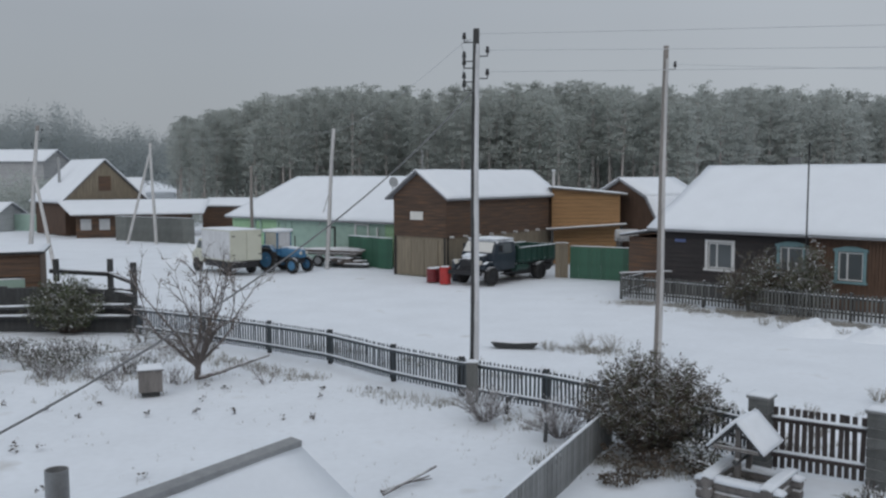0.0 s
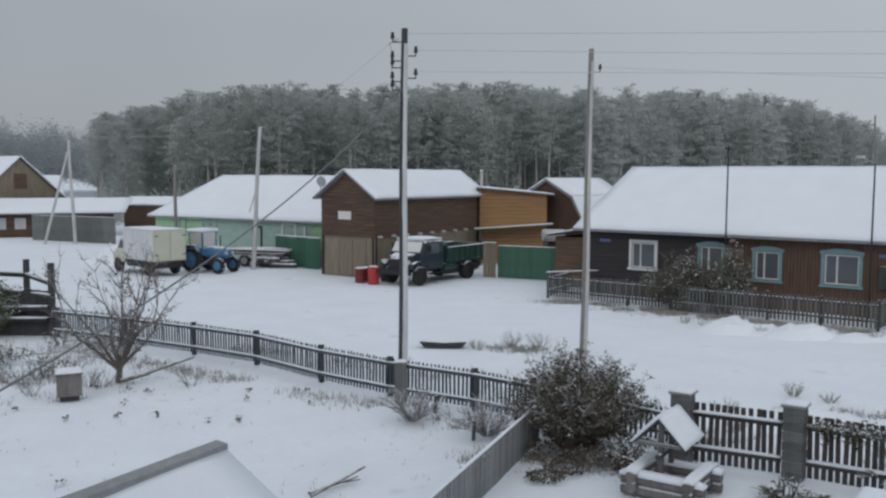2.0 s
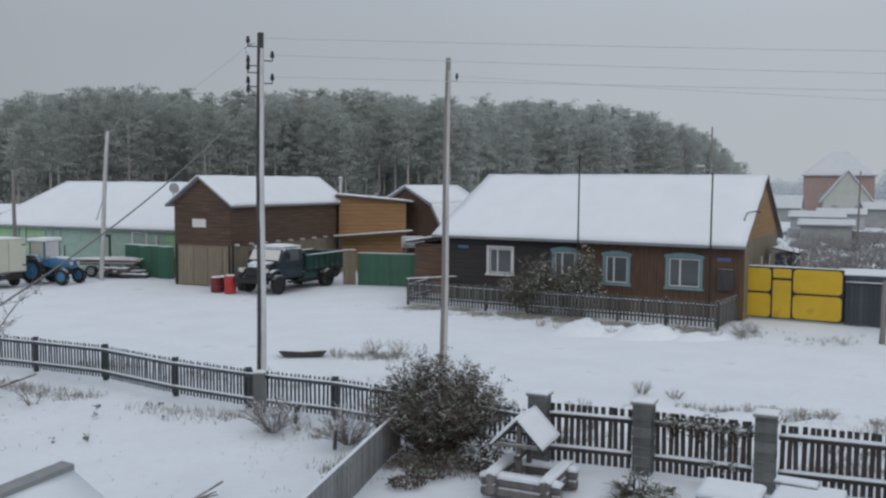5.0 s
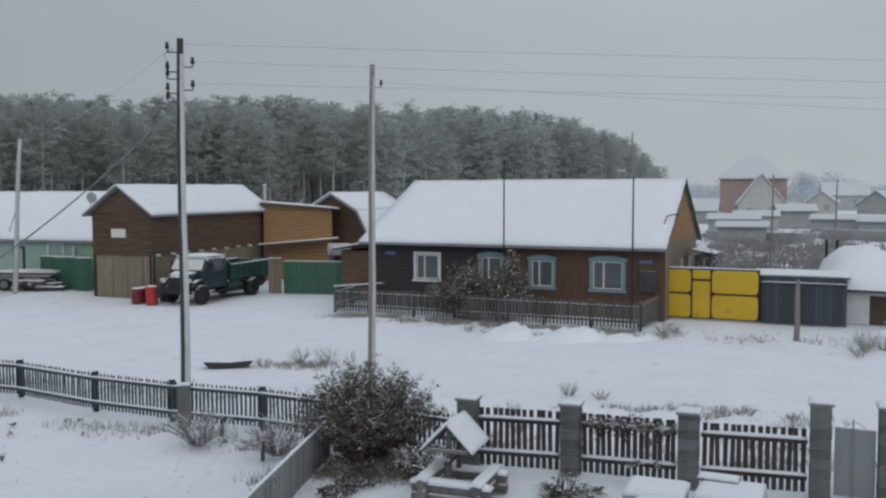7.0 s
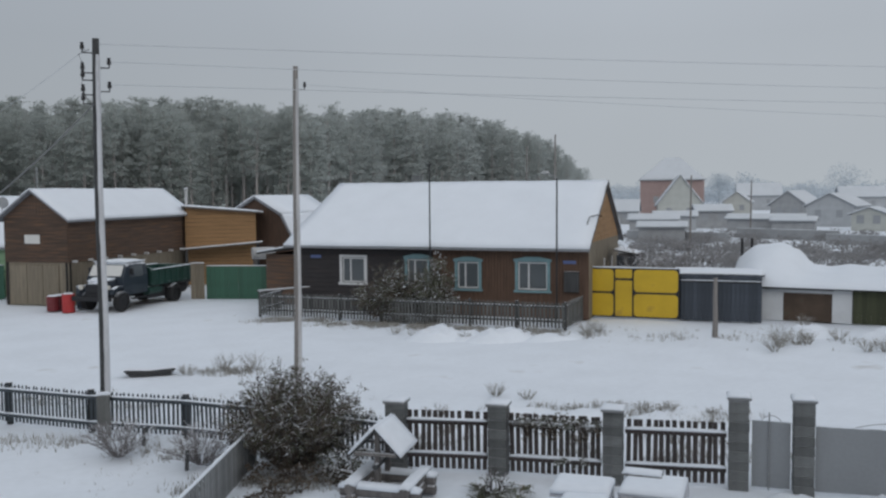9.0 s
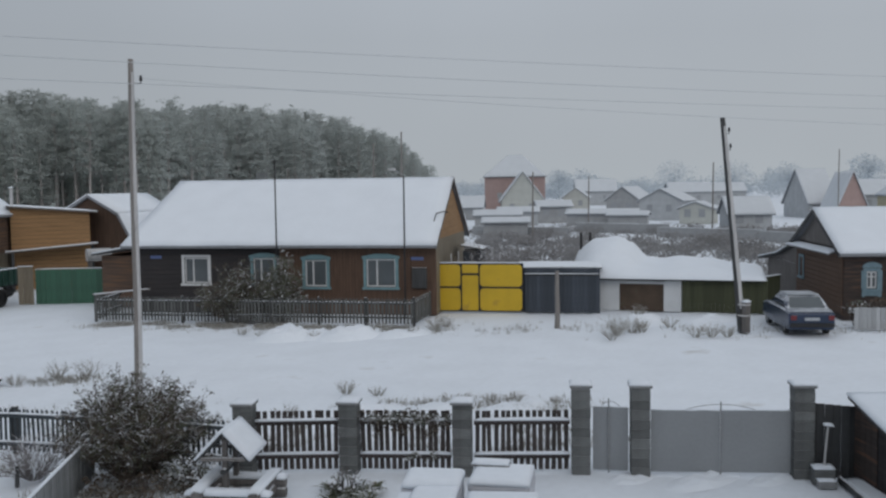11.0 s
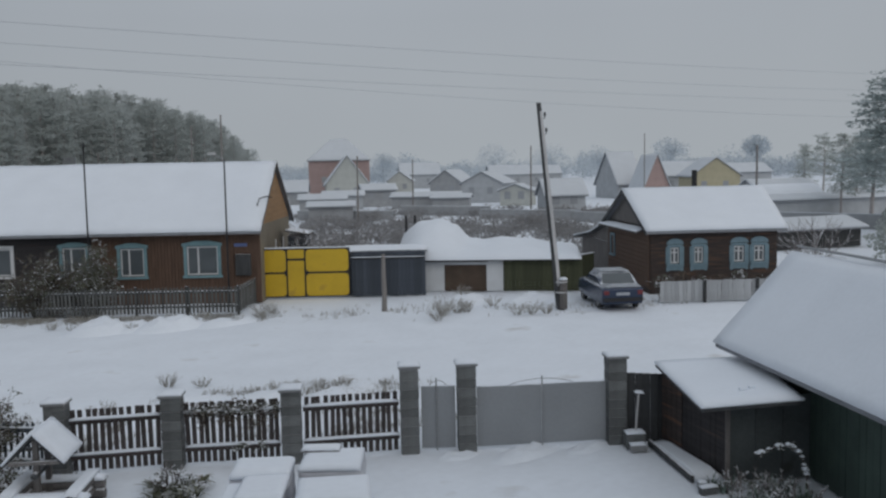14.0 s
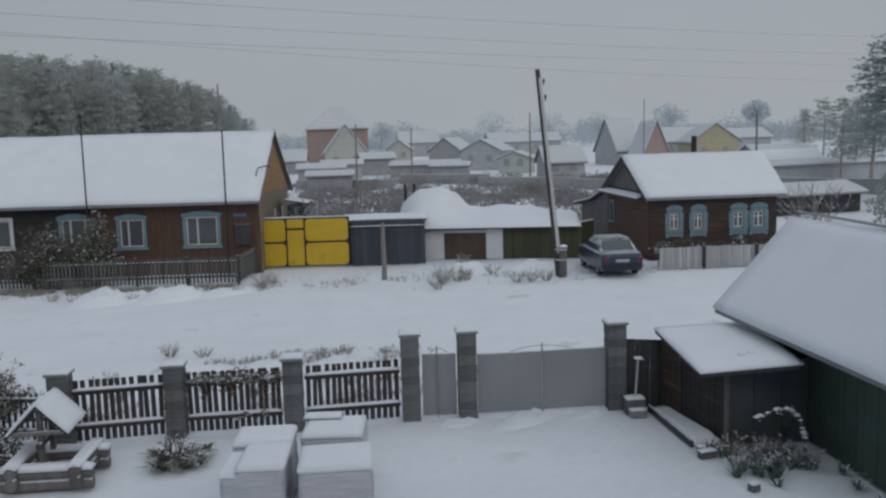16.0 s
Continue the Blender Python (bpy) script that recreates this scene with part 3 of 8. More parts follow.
part("verge_board", prism(bmesh.new(), [(-0.42, 2.54), (3.2, 4.26), (6.84, 2.54), (6.84, 2.74), (3.2, 4.44), (-0.42, 2.74)], -0.33, -0.302, "x"), BOARD_DARK, house_blue)
part("chimney_pipe", tube(bmesh.new(), (3.2, 3.4, 4.3), (3.2, 3.4, 5.25), 0.13), BLACK_STEEL, house_blue)

# the two-storey barn, ridge across the road
BARN = at_(-2.75, 51.0, -38)
barn = thing("barn", "dark timber barn over a boarded garage, snow on its gable roof", "barn", BARN)
bl, bd, be, br = 11.2, 3.75, 4.58, 5.9
clad_wall(barn, pose(0, 0, 0), bd, 2.2, be, 0.15, (), LOG_DARK, 0.2)
clad_wall(barn, pose(bd, 0, 0, 0, 0, 90), bl, 2.2, be, 0.15, (), LOG_DARK, 0.2)
clad_wall(barn, pose(0, bl, 0, 0, 0, -90), bl, 0, be, 0.15, (), LOG_DARK, 0.4)
clad_wall(barn, pose(bd, bl, 0, 0, 0, 180), bd, 0, be, 0.15, (), LOG_DARK, 0.4)
clad_wall(barn, pose(0, 0.05, 0), bd, 0, 2.2, 0.15, (), BOARD_TAN, 0.2, True)
clad_wall(barn, pose(bd - 0.05, 0, 0, 0, 0, 90), bl, 0, 2.2, 0.15, (), BOARD_TAN, 0.25, True)
gable_end(barn, Matrix(), bd, be, br, LOG_DARK)
rb = gable_roof(barn, bl, bd, be, br, 0.4, 0.35, 0.09, (0, 0), None, 8.0)
rb.matrix_basis = pose(bd, 0, 0, 0, 0, 90)

# the pale green house behind the van
HG = at_(-15.0, 64.3, -37.7)
house_green = simple_house("house", "pale green plastered house with a wide snowy roof", HG, 15.4, 8.5, 3.0, 5.5, GREEN_WALL, GREEN_WALL, (0.35, 0.45), (), (2.6, 0), 0.5, 11.0)


# ---- our yard ----
def picket_mesh(w, h, t, material, tip=0.05):
    bm = prism(bmesh.new(), [(-w / 2, 0), (w / 2, 0), (w / 2, h - tip), (0, h), (-w / 2, h - tip)], -t / 2, t / 2)
    return mesh_of("picket", bm, material)


def picket_run(fence, a, b, pick, gap, z0, rails, rail_mat, snow_rail=True, side=-1, jit=0.012):
    """Pickets and two snow-topped rails from a to b (x, y)."""
    a, b = Vector((*a, 0)), Vector((*b, 0))
    d = b - a
    ang = math.atan2(d.y, d.x)
    n = max(1, int(d.length / gap))
    for i in range(n):
        p = a + d * ((i + 0.5) / n)
        piece("picket", pick, fence, pose(p.x, p.y, z0 + random.uniform(-jit, jit), random.uniform(-1, 1), random.uniform(-1.2, 1.2), math.degrees(ang)))
    m = Matrix.Translation(a) @ Matrix.Rotation(ang, 4, "Z")
    for z in rails:
        r = part("rail", box(bmesh.new(), 0, min(side * 0.075, side * 0.02), z - 0.045, d.length, max(side * 0.075, side * 0.02), z + 0.035), rail_mat, fence)
        r.matrix_basis = m
        if snow_rail:
            y0, y1 = sorted((side * 0.09, side * 0.012))
            bm = snow_slab(bmesh.new(), [(0, y0, z + 0.036), (d.length, y0, z + 0.036), (d.length, y1, z + 0.036), (0, y1, z + 0.036)], 0.028 if snow_rail is True else snow_rail, 14, 0.012, z + a.x)
            s = part("snow_ridge", bm, SNOW, r, "thin line of snow", smooth=True)


# the long low picket fence of the garden
fence_pts = [(-10.8, 31.5), (-8.1, 29.9), (-5.55, 28.1), (-3.42, 26.45), (-1.4, 24.1), (0.42, 22.4), (2.4, 20.9), (3.6, 19.7), (4.9, 18.3), (5.9, 17.1)]
garden_fence = thing("picket_fence", "blue-grey wooden picket fence with snow on its rails", "fence")
pick_a = picket_mesh(0.052, 0.92, 0.02, FENCE_BLUE)
for a, b in zip(fence_pts, fence_pts[1:]):
    picket_run(garden_fence, a, b, pick_a, 0.112, 0.1, (0.27, 0.88), FENCE_BLUE, True)
for x, y in fence_pts[:-1]:
    part("post", box(bmesh.new(), -0.06, 0.03, 0, 0.06, 0.15, 1.04), BOARD_DARK, garden_fence, "dark square post", bevel=0.01).matrix_basis = at_(x, y, -38)

# gate pillars of blocks with snow-capped slabs
PILLARS = [(6.07, 16.84, 1.37, 0.37), (7.82, 15.75, 1.37, 0.37), (9.6, 14.4, 1.38, 0.37), (11.5, 13.1, 1.70, 0.36), (12.34, 12.35, 1.72, 0.36), (14.74, 10.5, 1.74, 0.37)]
block_me = {}
for w in (0.36, 0.37):
    block_me[w] = mesh_of("block", box(bmesh.new(), -w / 2, -w / 2, 0.0, w / 2, w / 2, 0.172), BRICK, bevel=0.008)
for x, y, h, w in PILLARS:
    pil = thing("gate_pillar", "grey block pillar with a snowy slab on top", "pillar", at_(x, y, -39), "pillars of the street fence")
    part("core", box(bmesh.new(), -w / 2 + 0.012, -w / 2 + 0.012, -0.1, w / 2 - 0.012, w / 2 - 0.012, h), MORTAR, pil)
    z = 0.0
    while z < h - 0.05:
        piece("block", block_me[w], pil, pose(random.uniform(-0.004, 0.004), random.uniform(-0.004, 0.004), min(z, h - 0.172), 0, 0, random.uniform(-0.6, 0.6)))
        z += 0.185
    cap = part("cap", box(bmesh.new(), -w / 2 - 0.035, -w / 2 - 0.035, h + 0.002, w / 2 + 0.035, w / 2 + 0.035, h + 0.05), MORTAR, pil, bevel=0.01)
    q = w / 2 + 0.04
    part("snow_cap", snow_slab(bmesh.new(), [(-q, -q, h + 0.052), (q, -q, h + 0.052), (q, q, h + 0.052), (-q, q, h + 0.052)], 0.05, 6, 0.01), SNOW, cap, smooth=True)

# boarded panels between the low pillars
pick_b = picket_mesh(0.084, 1.17, 0.025, RED_BOARD, 0.0)
for (x0, y0, *_), (x1, y1, *_) in zip(PILLARS[:3], PILLARS[1:4]):
    a, b = Vector((x0, y0)), Vector((x1, y1))
    d = (b - a).normalized()
    pan = thing("fence_panel", "dark red-brown board fence panel between block pillars", "fence", None, "board panels of the street fence")
    picket_run(pan, a + d * 0.22, b - d * 0.22, pick_b, 0.117, 0.06, (0.34, 1.01), RED_BOARD, 0.05, -1, 0.006)

# grey sheet-metal wicket and double gate
def steel_gate(label, a, b, h, leaves, z0=0.06):
    a, b = Vector(a), Vector(b)
    d = b - a
    g = thing("gate", label, "gate", at_(a.x, a.y, math.degrees(math.atan2(d.y, d.x))))
    w = d.length / leaves
    for i in range(leaves):
        bm = bmesh.new()
        x = i * w + 0.015
        while x < (i + 1) * w - 0.02:
            x1 = min(x + 0.22, (i + 1) * w - 0.012)
            prism(bm, [(x, z0), (x1, z0), (x1, h + random.uniform(-0.01, 0.01)), (x, h + random.uniform(-0.01, 0.01))], -0.004, 0.004)
            x = x1
        leaf = part("leaf", bm, GREY_STEEL, g)
        bm = bmesh.new()
        for z in (z0 + 0.12, h - 0.1, (z0 + h) / 2):
            box(bm, i * w + 0.02, 0.006, z - 0.02, (i + 1) * w - 0.02, 0.045, z + 0.02)
        part("brace", bm, GREY_STEEL, leaf)
    part("bolt_rod", tube(bmesh.new(), (d.length / leaves if leaves > 1 else d.length * 0.45, -0.03, 0.02), (d.length / leaves if leaves > 1 else d.length * 0.45, -0.03, h + 0.18), 0.014), GALV, g)
    bm = bmesh.new()
    k = d.length * 0.5
    for s in (-1, 1):
        for i in range(5):
            tube(bm, (k + s * i * 0.12 * d.length / 2.2, 0, h + 0.12 - i * i * 0.005), (k + s * (i + 1) * 0.12 * d.length / 2.2, 0, h + 0.12 - (i + 1) ** 2 * 0.005), 0.008, n=4)
    part("top_scroll", bm, GALV, g)
    part("snow_line", snow_slab(bmesh.new(), [(0.02, -0.01, h + 0.004), (d.length - 0.02, -0.01, h + 0.004), (d.length - 0.02, 0.02, h + 0.004), (0.02, 0.02, h + 0.004)], 0.02, 16, 0.012), SNOW, g, smooth=True)
    return g


steel_gate("narrow grey sheet-metal wicket between block pillars", (11.66, 12.95), (12.18, 12.48), 1.30, 1)
steel_gate("grey sheet-metal double gate with snow heaped along its foot", (12.48, 12.22), (14.6, 10.62), 1.26, 2)

# the low weathered board fence that divides the yard
mid = thing("board_fence", "low weathered grey board fence dividing the yard", "fence")
pick_c = picket_mesh(0.098, 0.82, 0.02, PICKET_PALE, 0.03)
picket_run(mid, (3.55, 18.5), (0.75, 12.8), pick_c, 0.118, 0.0, (0.2, 0.62), BOARD_GREY, False, -1)
rim_dir = Vector((0.75 - 3.55, 12.8 - 18.5, 0)).normalized()
rim_side = Vector((-rim_dir.y, rim_dir.x, 0)) * 0.03
ra, rb_ = Vector((3.55, 18.5, 0.80)), Vector((0.75, 12.8, 0.80))
part("snow_ridge", snow_slab(bmesh.new(), [ra - rim_side, rb_ - rim_side, rb_ + rim_side, ra + rim_side], 0.03, 40, 0.02), SNOW, mid, "thin line of snow", smooth=True)
for x, y in ((3.5, 18.4), (2.55, 16.5), (1.6, 14.6)):
    part("post", box(bmesh.new(), -0.05, -0.12, 0, 0.05, -0.03, 0.75), BOARD_DARK, mid).matrix_basis = at_(x, y, 64 + 180)


# ornamental well
well = thing("ornamental_well", "small log garden well with a snow-covered gable roof", "garden well", at_(5.25, 15.35, -25) @ Matrix.Diagonal((0.9, 0.9, 0.95, 1)))
TURN_R = pose(0, 0, 0.02, 0, 0, -12)
CRIB = pose(0.14, -0.17, 0, 0, 0, -14)
for j in range(2):
    for s in (-1, 1):
        z = 0.11 + j * 0.2
        part("log", tube(bmesh.new(), (-0.82, s * 0.52, z), (0.82, s * 0.52, z), 0.105, 0.10, 12), BOARD_GREY, well, smooth=False).matrix_basis = CRIB
        part("log", tube(bmesh.new(), (s * 0.56, -0.76, z + 0.09), (s * 0.56, 0.76, z + 0.09), 0.105, 0.10, 12), BOARD_GREY, well).matrix_basis = CRIB
for s in (-1, 1):
    part("snow_roll", snow_slab(bmesh.new(), [(-0.84, s * 0.52 - 0.12, 0.38), (0.84, s * 0.52 - 0.12, 0.38), (0.84, s * 0.52 + 0.12, 0.38), (-0.84, s * 0.52 + 0.12, 0.38)], 0.10, 12, 0.03, s), SNOW, well, smooth=True).matrix_basis = CRIB
    part("snow_roll", snow_slab(bmesh.new(), [(s * 0.56 - 0.12, -0.76, 0.47), (s * 0.56 + 0.12, -0.76, 0.47), (s * 0.56 + 0.12, 0.76, 0.47), (s * 0.56 - 0.12, 0.76, 0.47)], 0.09, 10, 0.03, s), SNOW, well, smooth=True).matrix_basis = CRIB
part("snow_fill", snow_slab(bmesh.new(), [(-0.45, -0.4, 0.1), (0.45, -0.4, 0.1), (0.45, 0.4, 0.1), (-0.45, 0.4, 0.1)], 0.1, 8, 0.03), SNOW, well, smooth=True).matrix_basis = CRIB
for s in (-1, 1):
    part("upright", box(bmesh.new(), -0.05, s * 0.33 - 0.05, 0.2, 0.05, s * 0.33 + 0.05, 1.34), BOARD_GREY, well).matrix_basis = TURN_R
    bm = bmesh.new()
    box(bm, -0.44, s * 0.45 - 0.03, 0.92, 0.44, s * 0.45 + 0.03, 0.98)
    part("tie_beam", bm, BOARD_GREY, well).matrix_basis = TURN_R
part("windlass", tube(bmesh.new(), (0, -0.5, 0.72), (0, 0.5, 0.72), 0.06), BOARD_DARK, well).matrix_basis = TURN_R
for s in (-1, 1):
    bm = prism(bmesh.new(), [(0, 1.45), (s * 0.52, 0.94), (s * 0.52, 0.90), (0, 1.40)], -0.5, 0.66)
    slope = part("roof_board", bm, BOARD_DARK, well)
    slope.matrix_basis = TURN_R
    e = [(0, -0.52, 1.455), (s * 0.54, -0.52, 0.93), (s * 0.54, 0.68, 0.93), (0, 0.68, 1.455)]
    part("snow_cover", snow_slab(bmesh.new(), e, 0.07, 8, 0.015, s), SNOW, slope, smooth=True)

# three wrapped pallets
def pallet(label, x, y, w, d, h, ang, seed, lost=0.0, slab=0.0):
    """A film-wrapped stack on skids under snow; lost: blocks gone from one front corner; slab: a board laid on top."""
    pal = thing("wrapped_pallet", label, "pallet", YARD @ at_(x, y, ang), "wrapped pallets")
    for q in (-0.42, 0, 0.42):
        part("skid", box(bmesh.new(), q * w - 0.05, -d / 2, 0, q * w + 0.05, d / 2, 0.1), BOARD_GREY, pal)
    bm = box(bmesh.new(), -w / 2, -d / 2, 0.1, w / 2, d / 2, h)
    bmesh.ops.subdivide_edges(bm, edges=bm.edges, cuts=9, use_grid_fill=True)
    for v in bm.verts:
        if lost and v.co.z > h - lost - 0.02 and v.co.y < d * 0.06 and v.co.x < -w * 0.25:
            v.co.z = min(v.co.z, h - lost)
        crease = 0.012 * math.sin(v.co.z * 31 + 3 * noise.noise(v.co * 2 + Vector((seed, 0, 0))))
        v.co += Vector((noise.noise(v.co * 3 + Vector((seed * 7, 0, 0))), noise.noise(v.co * 3 + Vector((0, seed * 7 + 3, 0))), 0)) * 0.03 + Vector((math.copysign(crease, v.co.x), math.copysign(crease, v.co.y), 0))
    part("wrapped_load", bm, WRAP, pal, smooth=True)
    q = 0.015
    if lost:
        a, b = d * 0.08, -w * 0.24
        lumps = [((-w / 2 - q, a, h), (w / 2 + q, a, h), (w / 2 + q, d / 2 + q, h), (-w / 2 - q, d / 2 + q, h), 0.13), ((b, -d / 2 - q, h), (w / 2 + q, -d / 2 - q, h), (w / 2 + q, a, h), (b, a, h), 0.10), ((-w / 2 - q, -d / 2 - q, h - lost), (b, -d / 2 - q, h - lost), (b, a, h - lost), (-w / 2 - q, a, h - lost), 0.08)]
    else:
        lumps = [((-w / 2 - q, -d / 2 - q, h), (w / 2 + q, -d / 2 - q, h), (w / 2 + q, d / 2 + q, h), (-w / 2 - q, d / 2 + q, h), 0.10)]
    for *corners, thick in lumps:
        part("snow_cap", snow_slab(bmesh.new(), [Vector(c) + Vector((0, 0, 0.003)) for c in corners], thick, 14, 0.03, seed * 5.0), SNOW, pal, smooth=True)
    if slab:
        part("top_board", box(bmesh.new(), -w / 2 - 0.06, d / 2 - 0.34, h + 0.1, slab, d / 2 - 0.05, h + 0.13), BOARD_GREY, pal, bevel=0.006)
        part("board_snow", snow_slab(bmesh.new(), [(-w / 2 - 0.06, d / 2 - 0.34, h + 0.133), (slab, d / 2 - 0.34, h + 0.133), (slab, d / 2 - 0.05, h + 0.133), (-w / 2 - 0.06, d / 2 - 0.05, h + 0.133)], 0.05, 8, 0.01), SNOW, pal, smooth=True)


YARD = pose(0, 0, 0, 0, 0, -39)
pallet("film-wrapped pallet of blocks, a broken corner drifted with snow", -1.79, 13.45, 0.9, 1.78, 0.90, -2, 1, 0.09)
pallet("film-wrapped pallet of blocks under a square snow cap", -0.63, 12.9, 1.04, 1.04, 0.90, 1, 2)
pallet("film-wrapped pallet near the fence, a board and snow on top", -0.70, 14.35, 0.95, 1.0, 0.88, -4, 3, 0.0, 0.1)

# hive box, stove pipe, foreground shed
hive = thing("beehive", "grey wooden beehive box with a snowy lid", "beehive", at_(-7.5, 22.7, 20))
part("body", box(bmesh.new(), -0.29, -0.27, 0.12, 0.29, 0.27, 0.66), BOARD_GREY, hive, bevel=0.012)
part("foot", box(bmesh.new(), -0.22, -0.2, 0, 0.22, 0.2, 0.12), BOARD_DARK, hive)
part("lid", box(bmesh.new(), -0.32, -0.3, 0.662, 0.32, 0.3, 0.70), BOARD_GREY, hive)
part("snow_cap", snow_slab(bmesh.new(), [(-0.32, -0.3, 0.702), (0.32, -0.3, 0.702), (0.32, 0.3, 0.702), (-0.32, 0.3, 0.702)], 0.08, 8, 0.02), SNOW, hive, smooth=True)

pipe = thing("stove_pipe", "galvanised stove pipe with a dark mouth", "chimney", at_(-3.94, 8.95))
bm = tube(bmesh.new(), (0, 0, 0), (0, 0, 2.62), 0.118, None, 24, False)
tube(bm, (0, 0, 2.62), (0, 0, 2.62 - 0.5), 0.105, None, 24, False)
part("flue", bm, GALV, pipe, smooth=True)
bm = bmesh.new()
for i in range(24):
    a0, a1 = i * math.tau / 24, (i + 1) * math.tau / 24
    vs = [bm.verts.new((r * math.cos(a), r * math.sin(a), 2.622)) for r, a in ((0.105, a0), (0.12, a0), (0.12, a1), (0.105, a1))]
    bm.faces.new(vs)
part("rim", bm, GALV, pipe)
# black disc closing the flue below its mouth
part("dark_plug", tube(bmesh.new(), (0, 0, 2.2), (0, 0, 2.22), 0.104, None, 16), DARK_GAP, pipe)

shed = thing("shed", "small shed with a snow-covered single-pitch roof and grey metal edge", "shed", at_(-1.73, 10.05, -33))
part("wall", box(bmesh.new(), 0.15, -5.0, 0, 1.45, -0.25, 1.55), BOARD_GREY, shed)
rf = part("roof", prism(bmesh.new(), [(0, 2.55), (1.7, 1.5), (1.7, 1.42), (0, 2.40)], -5.2, 0.0), SLATE, shed)
part("snow_cover", snow_slab(bmesh.new(), [(0.10, -5.2, 2.50), (1.72, -5.2, 1.50), (1.72, 0.02, 1.50), (0.10, 0.02, 2.50)], 0.09, 18, 0.02), SNOW_ROOF, rf, smooth=True)
part("edge_flashing", prism(bmesh.new(), [(-0.03, 2.62), (0.13, 2.60), (0.13, 2.44), (-0.03, 2.36)], -5.25, 0.03), GALV, rf, "grey metal ridge flashing with thin snow")

# woodshed and green outbuilding beside the gate; x along the road, y away from our house
wood = thing("woodshed", "dark board woodshed with a flat snowy roof beside the gate", "shed", YARD)
WSIDE = pose(5.80, 17.38, 0, 0, 0, -80.5)
clad_wall(wood, pose(6.18, 15.0, 0), 1.5, 0, 1.5, 0.06, (), SHEET_DARK, 0.5, True, "front_wall")
clad_wall(wood, WSIDE, 2.38, 0, 1.5, 0.06, (), LOG_BLACK, 0.17, True, "side_wall")
for k in range(4):
    part("brown_board", box(bmesh.new(), 0.08 + k * 0.2, -0.055, 0.05, 0.265 + k * 0.2, -0.04, 1.4), LOG_H2, wood, "brown stained board").matrix_basis = WSIDE
part("corner_strip", box(bmesh.new(), 6.12, 14.93, 0.0, 6.2, 14.965, 1.5), BOARD_GREY, wood)
clad_wall(wood, pose(7.65, 17.44, 0, 0, 0, 180), 1.8, 0, 1.5, 0.06, (), BOARD_DARK, 0.3, True, "back_wall")
bm = bmesh.new()
lo = [bm.verts.new(p) for p in ((5.38, 14.12, 1.49), (7.17, 14.26, 1.52), (7.66, 17.4, 1.56), (5.66, 17.4, 1.52))]
hi = [bm.verts.new(v.co + Vector((0, 0, 0.07))) for v in lo]
bm.faces.new(lo[::-1])
bm.faces.new(hi)
for k in range(4):
    bm.faces.new((lo[k], lo[(k + 1) % 4], hi[(k + 1) % 4], hi[k]))
rw = part("roof", bm, BOARD_DARK, wood)
part("snow_cover", snow_slab(bmesh.new(), [(5.35, 14.08, 1.564), (7.19, 14.22, 1.594), (7.67, 17.42, 1.634), (5.64, 17.42, 1.594)], 0.075, 18, 0.02, 4.0), SNOW_ROOF, rw, smooth=True)
for x, y, r in ((6.35, 14.75, 0.07), (6.55, 14.85, 0.06)):
    part("clod", tube(bmesh.new(), (x - r, y, 1.69), (x + r, y + 0.03, 1.69), 0.035, 0.025, 6), SNOW, rw, "snow-covered clod")
link = thing("board_fence", "short black board fence between gate pillar and woodshed", "fence", YARD)
lk_me = mesh_of("board", box(bmesh.new(), 0.003, 0, 0, 0.145, 0.025, 1.40), BOARD_DARK)
for k in range(6):
    piece("board", lk_me, link, pose(4.93 + k * 0.15, 17.32 + 0.004 * (k % 2), 0.05 - 0.012 * k))
part("rail", box(bmesh.new(), 4.93, 17.35, 1.1, 5.80, 17.39, 1.18), BOARD_DARK, link)

gbld = thing("outbuilding", "long dark green outbuilding with a deep snow roof", "outbuilding", YARD)
clad_wall(gbld, pose(7.72, 17.4, 0, 0, 0, -90), 14.0, 0, 2.0, 0.12, (), GREEN_DARK, 0.2, True)
clad_wall(gbld, pose(10.1, 17.4, 0, 0, 0, 180), 2.36, 0, 2.0, 0.12, (), BOARD_DARK, 0.3, True)
clad_wall(gbld, pose(10.1, 3.4, 0, 0, 0, 90), 14.0, 0, 2.0, 0.12, (), BOARD_DARK, 0.4, True)
clad_wall(gbld, pose(7.72, 3.4, 0), 2.36, 0, 2.0, 0.12, (), BOARD_DARK, 0.4, True)
# the eave runs slightly out of line with the ridge
bm = bmesh.new()
section = lambda y, e: [bm.verts.new(p) for p in ((e, y, 1.82), (8.74, y, 3.62), (10.46, y, 1.82), (10.46, y, 1.90), (8.74, y, 3.70), (e, y, 1.90))]
near_end, far_end = section(3.1, 7.55), section(17.7, 7.02)
bm.faces.new(near_end)
bm.faces.new(far_end[::-1])
for k in range(6):
    bm.faces.new((near_end[k], far_end[k], far_end[(k + 1) % 6], near_end[(k + 1) % 6]))
gr = part("roof", bm, SLATE, gbld)
part("snow_cover", snow_slab(bmesh.new(), [(7.53, 3.1, 1.904), (7.0, 17.72, 1.904), (8.75, 17.9, 3.70), (8.75, 3.1, 3.70)], 0.10, 24, 0.025, 2.0), SNOW_ROOF, gr, smooth=True)
part("snow_cover", snow_slab(bmesh.new(), [(10.48, 3.1, 1.904), (10.48, 17.72, 1.904), (8.75, 17.9, 3.70), (8.75, 3.1, 3.70)], 0.10, 20, 0.03, 6.0), SNOW_ROOF, gr, smooth=True)
part("ridge_strip", tube(bmesh.new(), (8.80, 3.2, 3.84), (8.80, 17.8, 3.84), 0.03, None, 6), GALV, gr, "metal ridge strip")

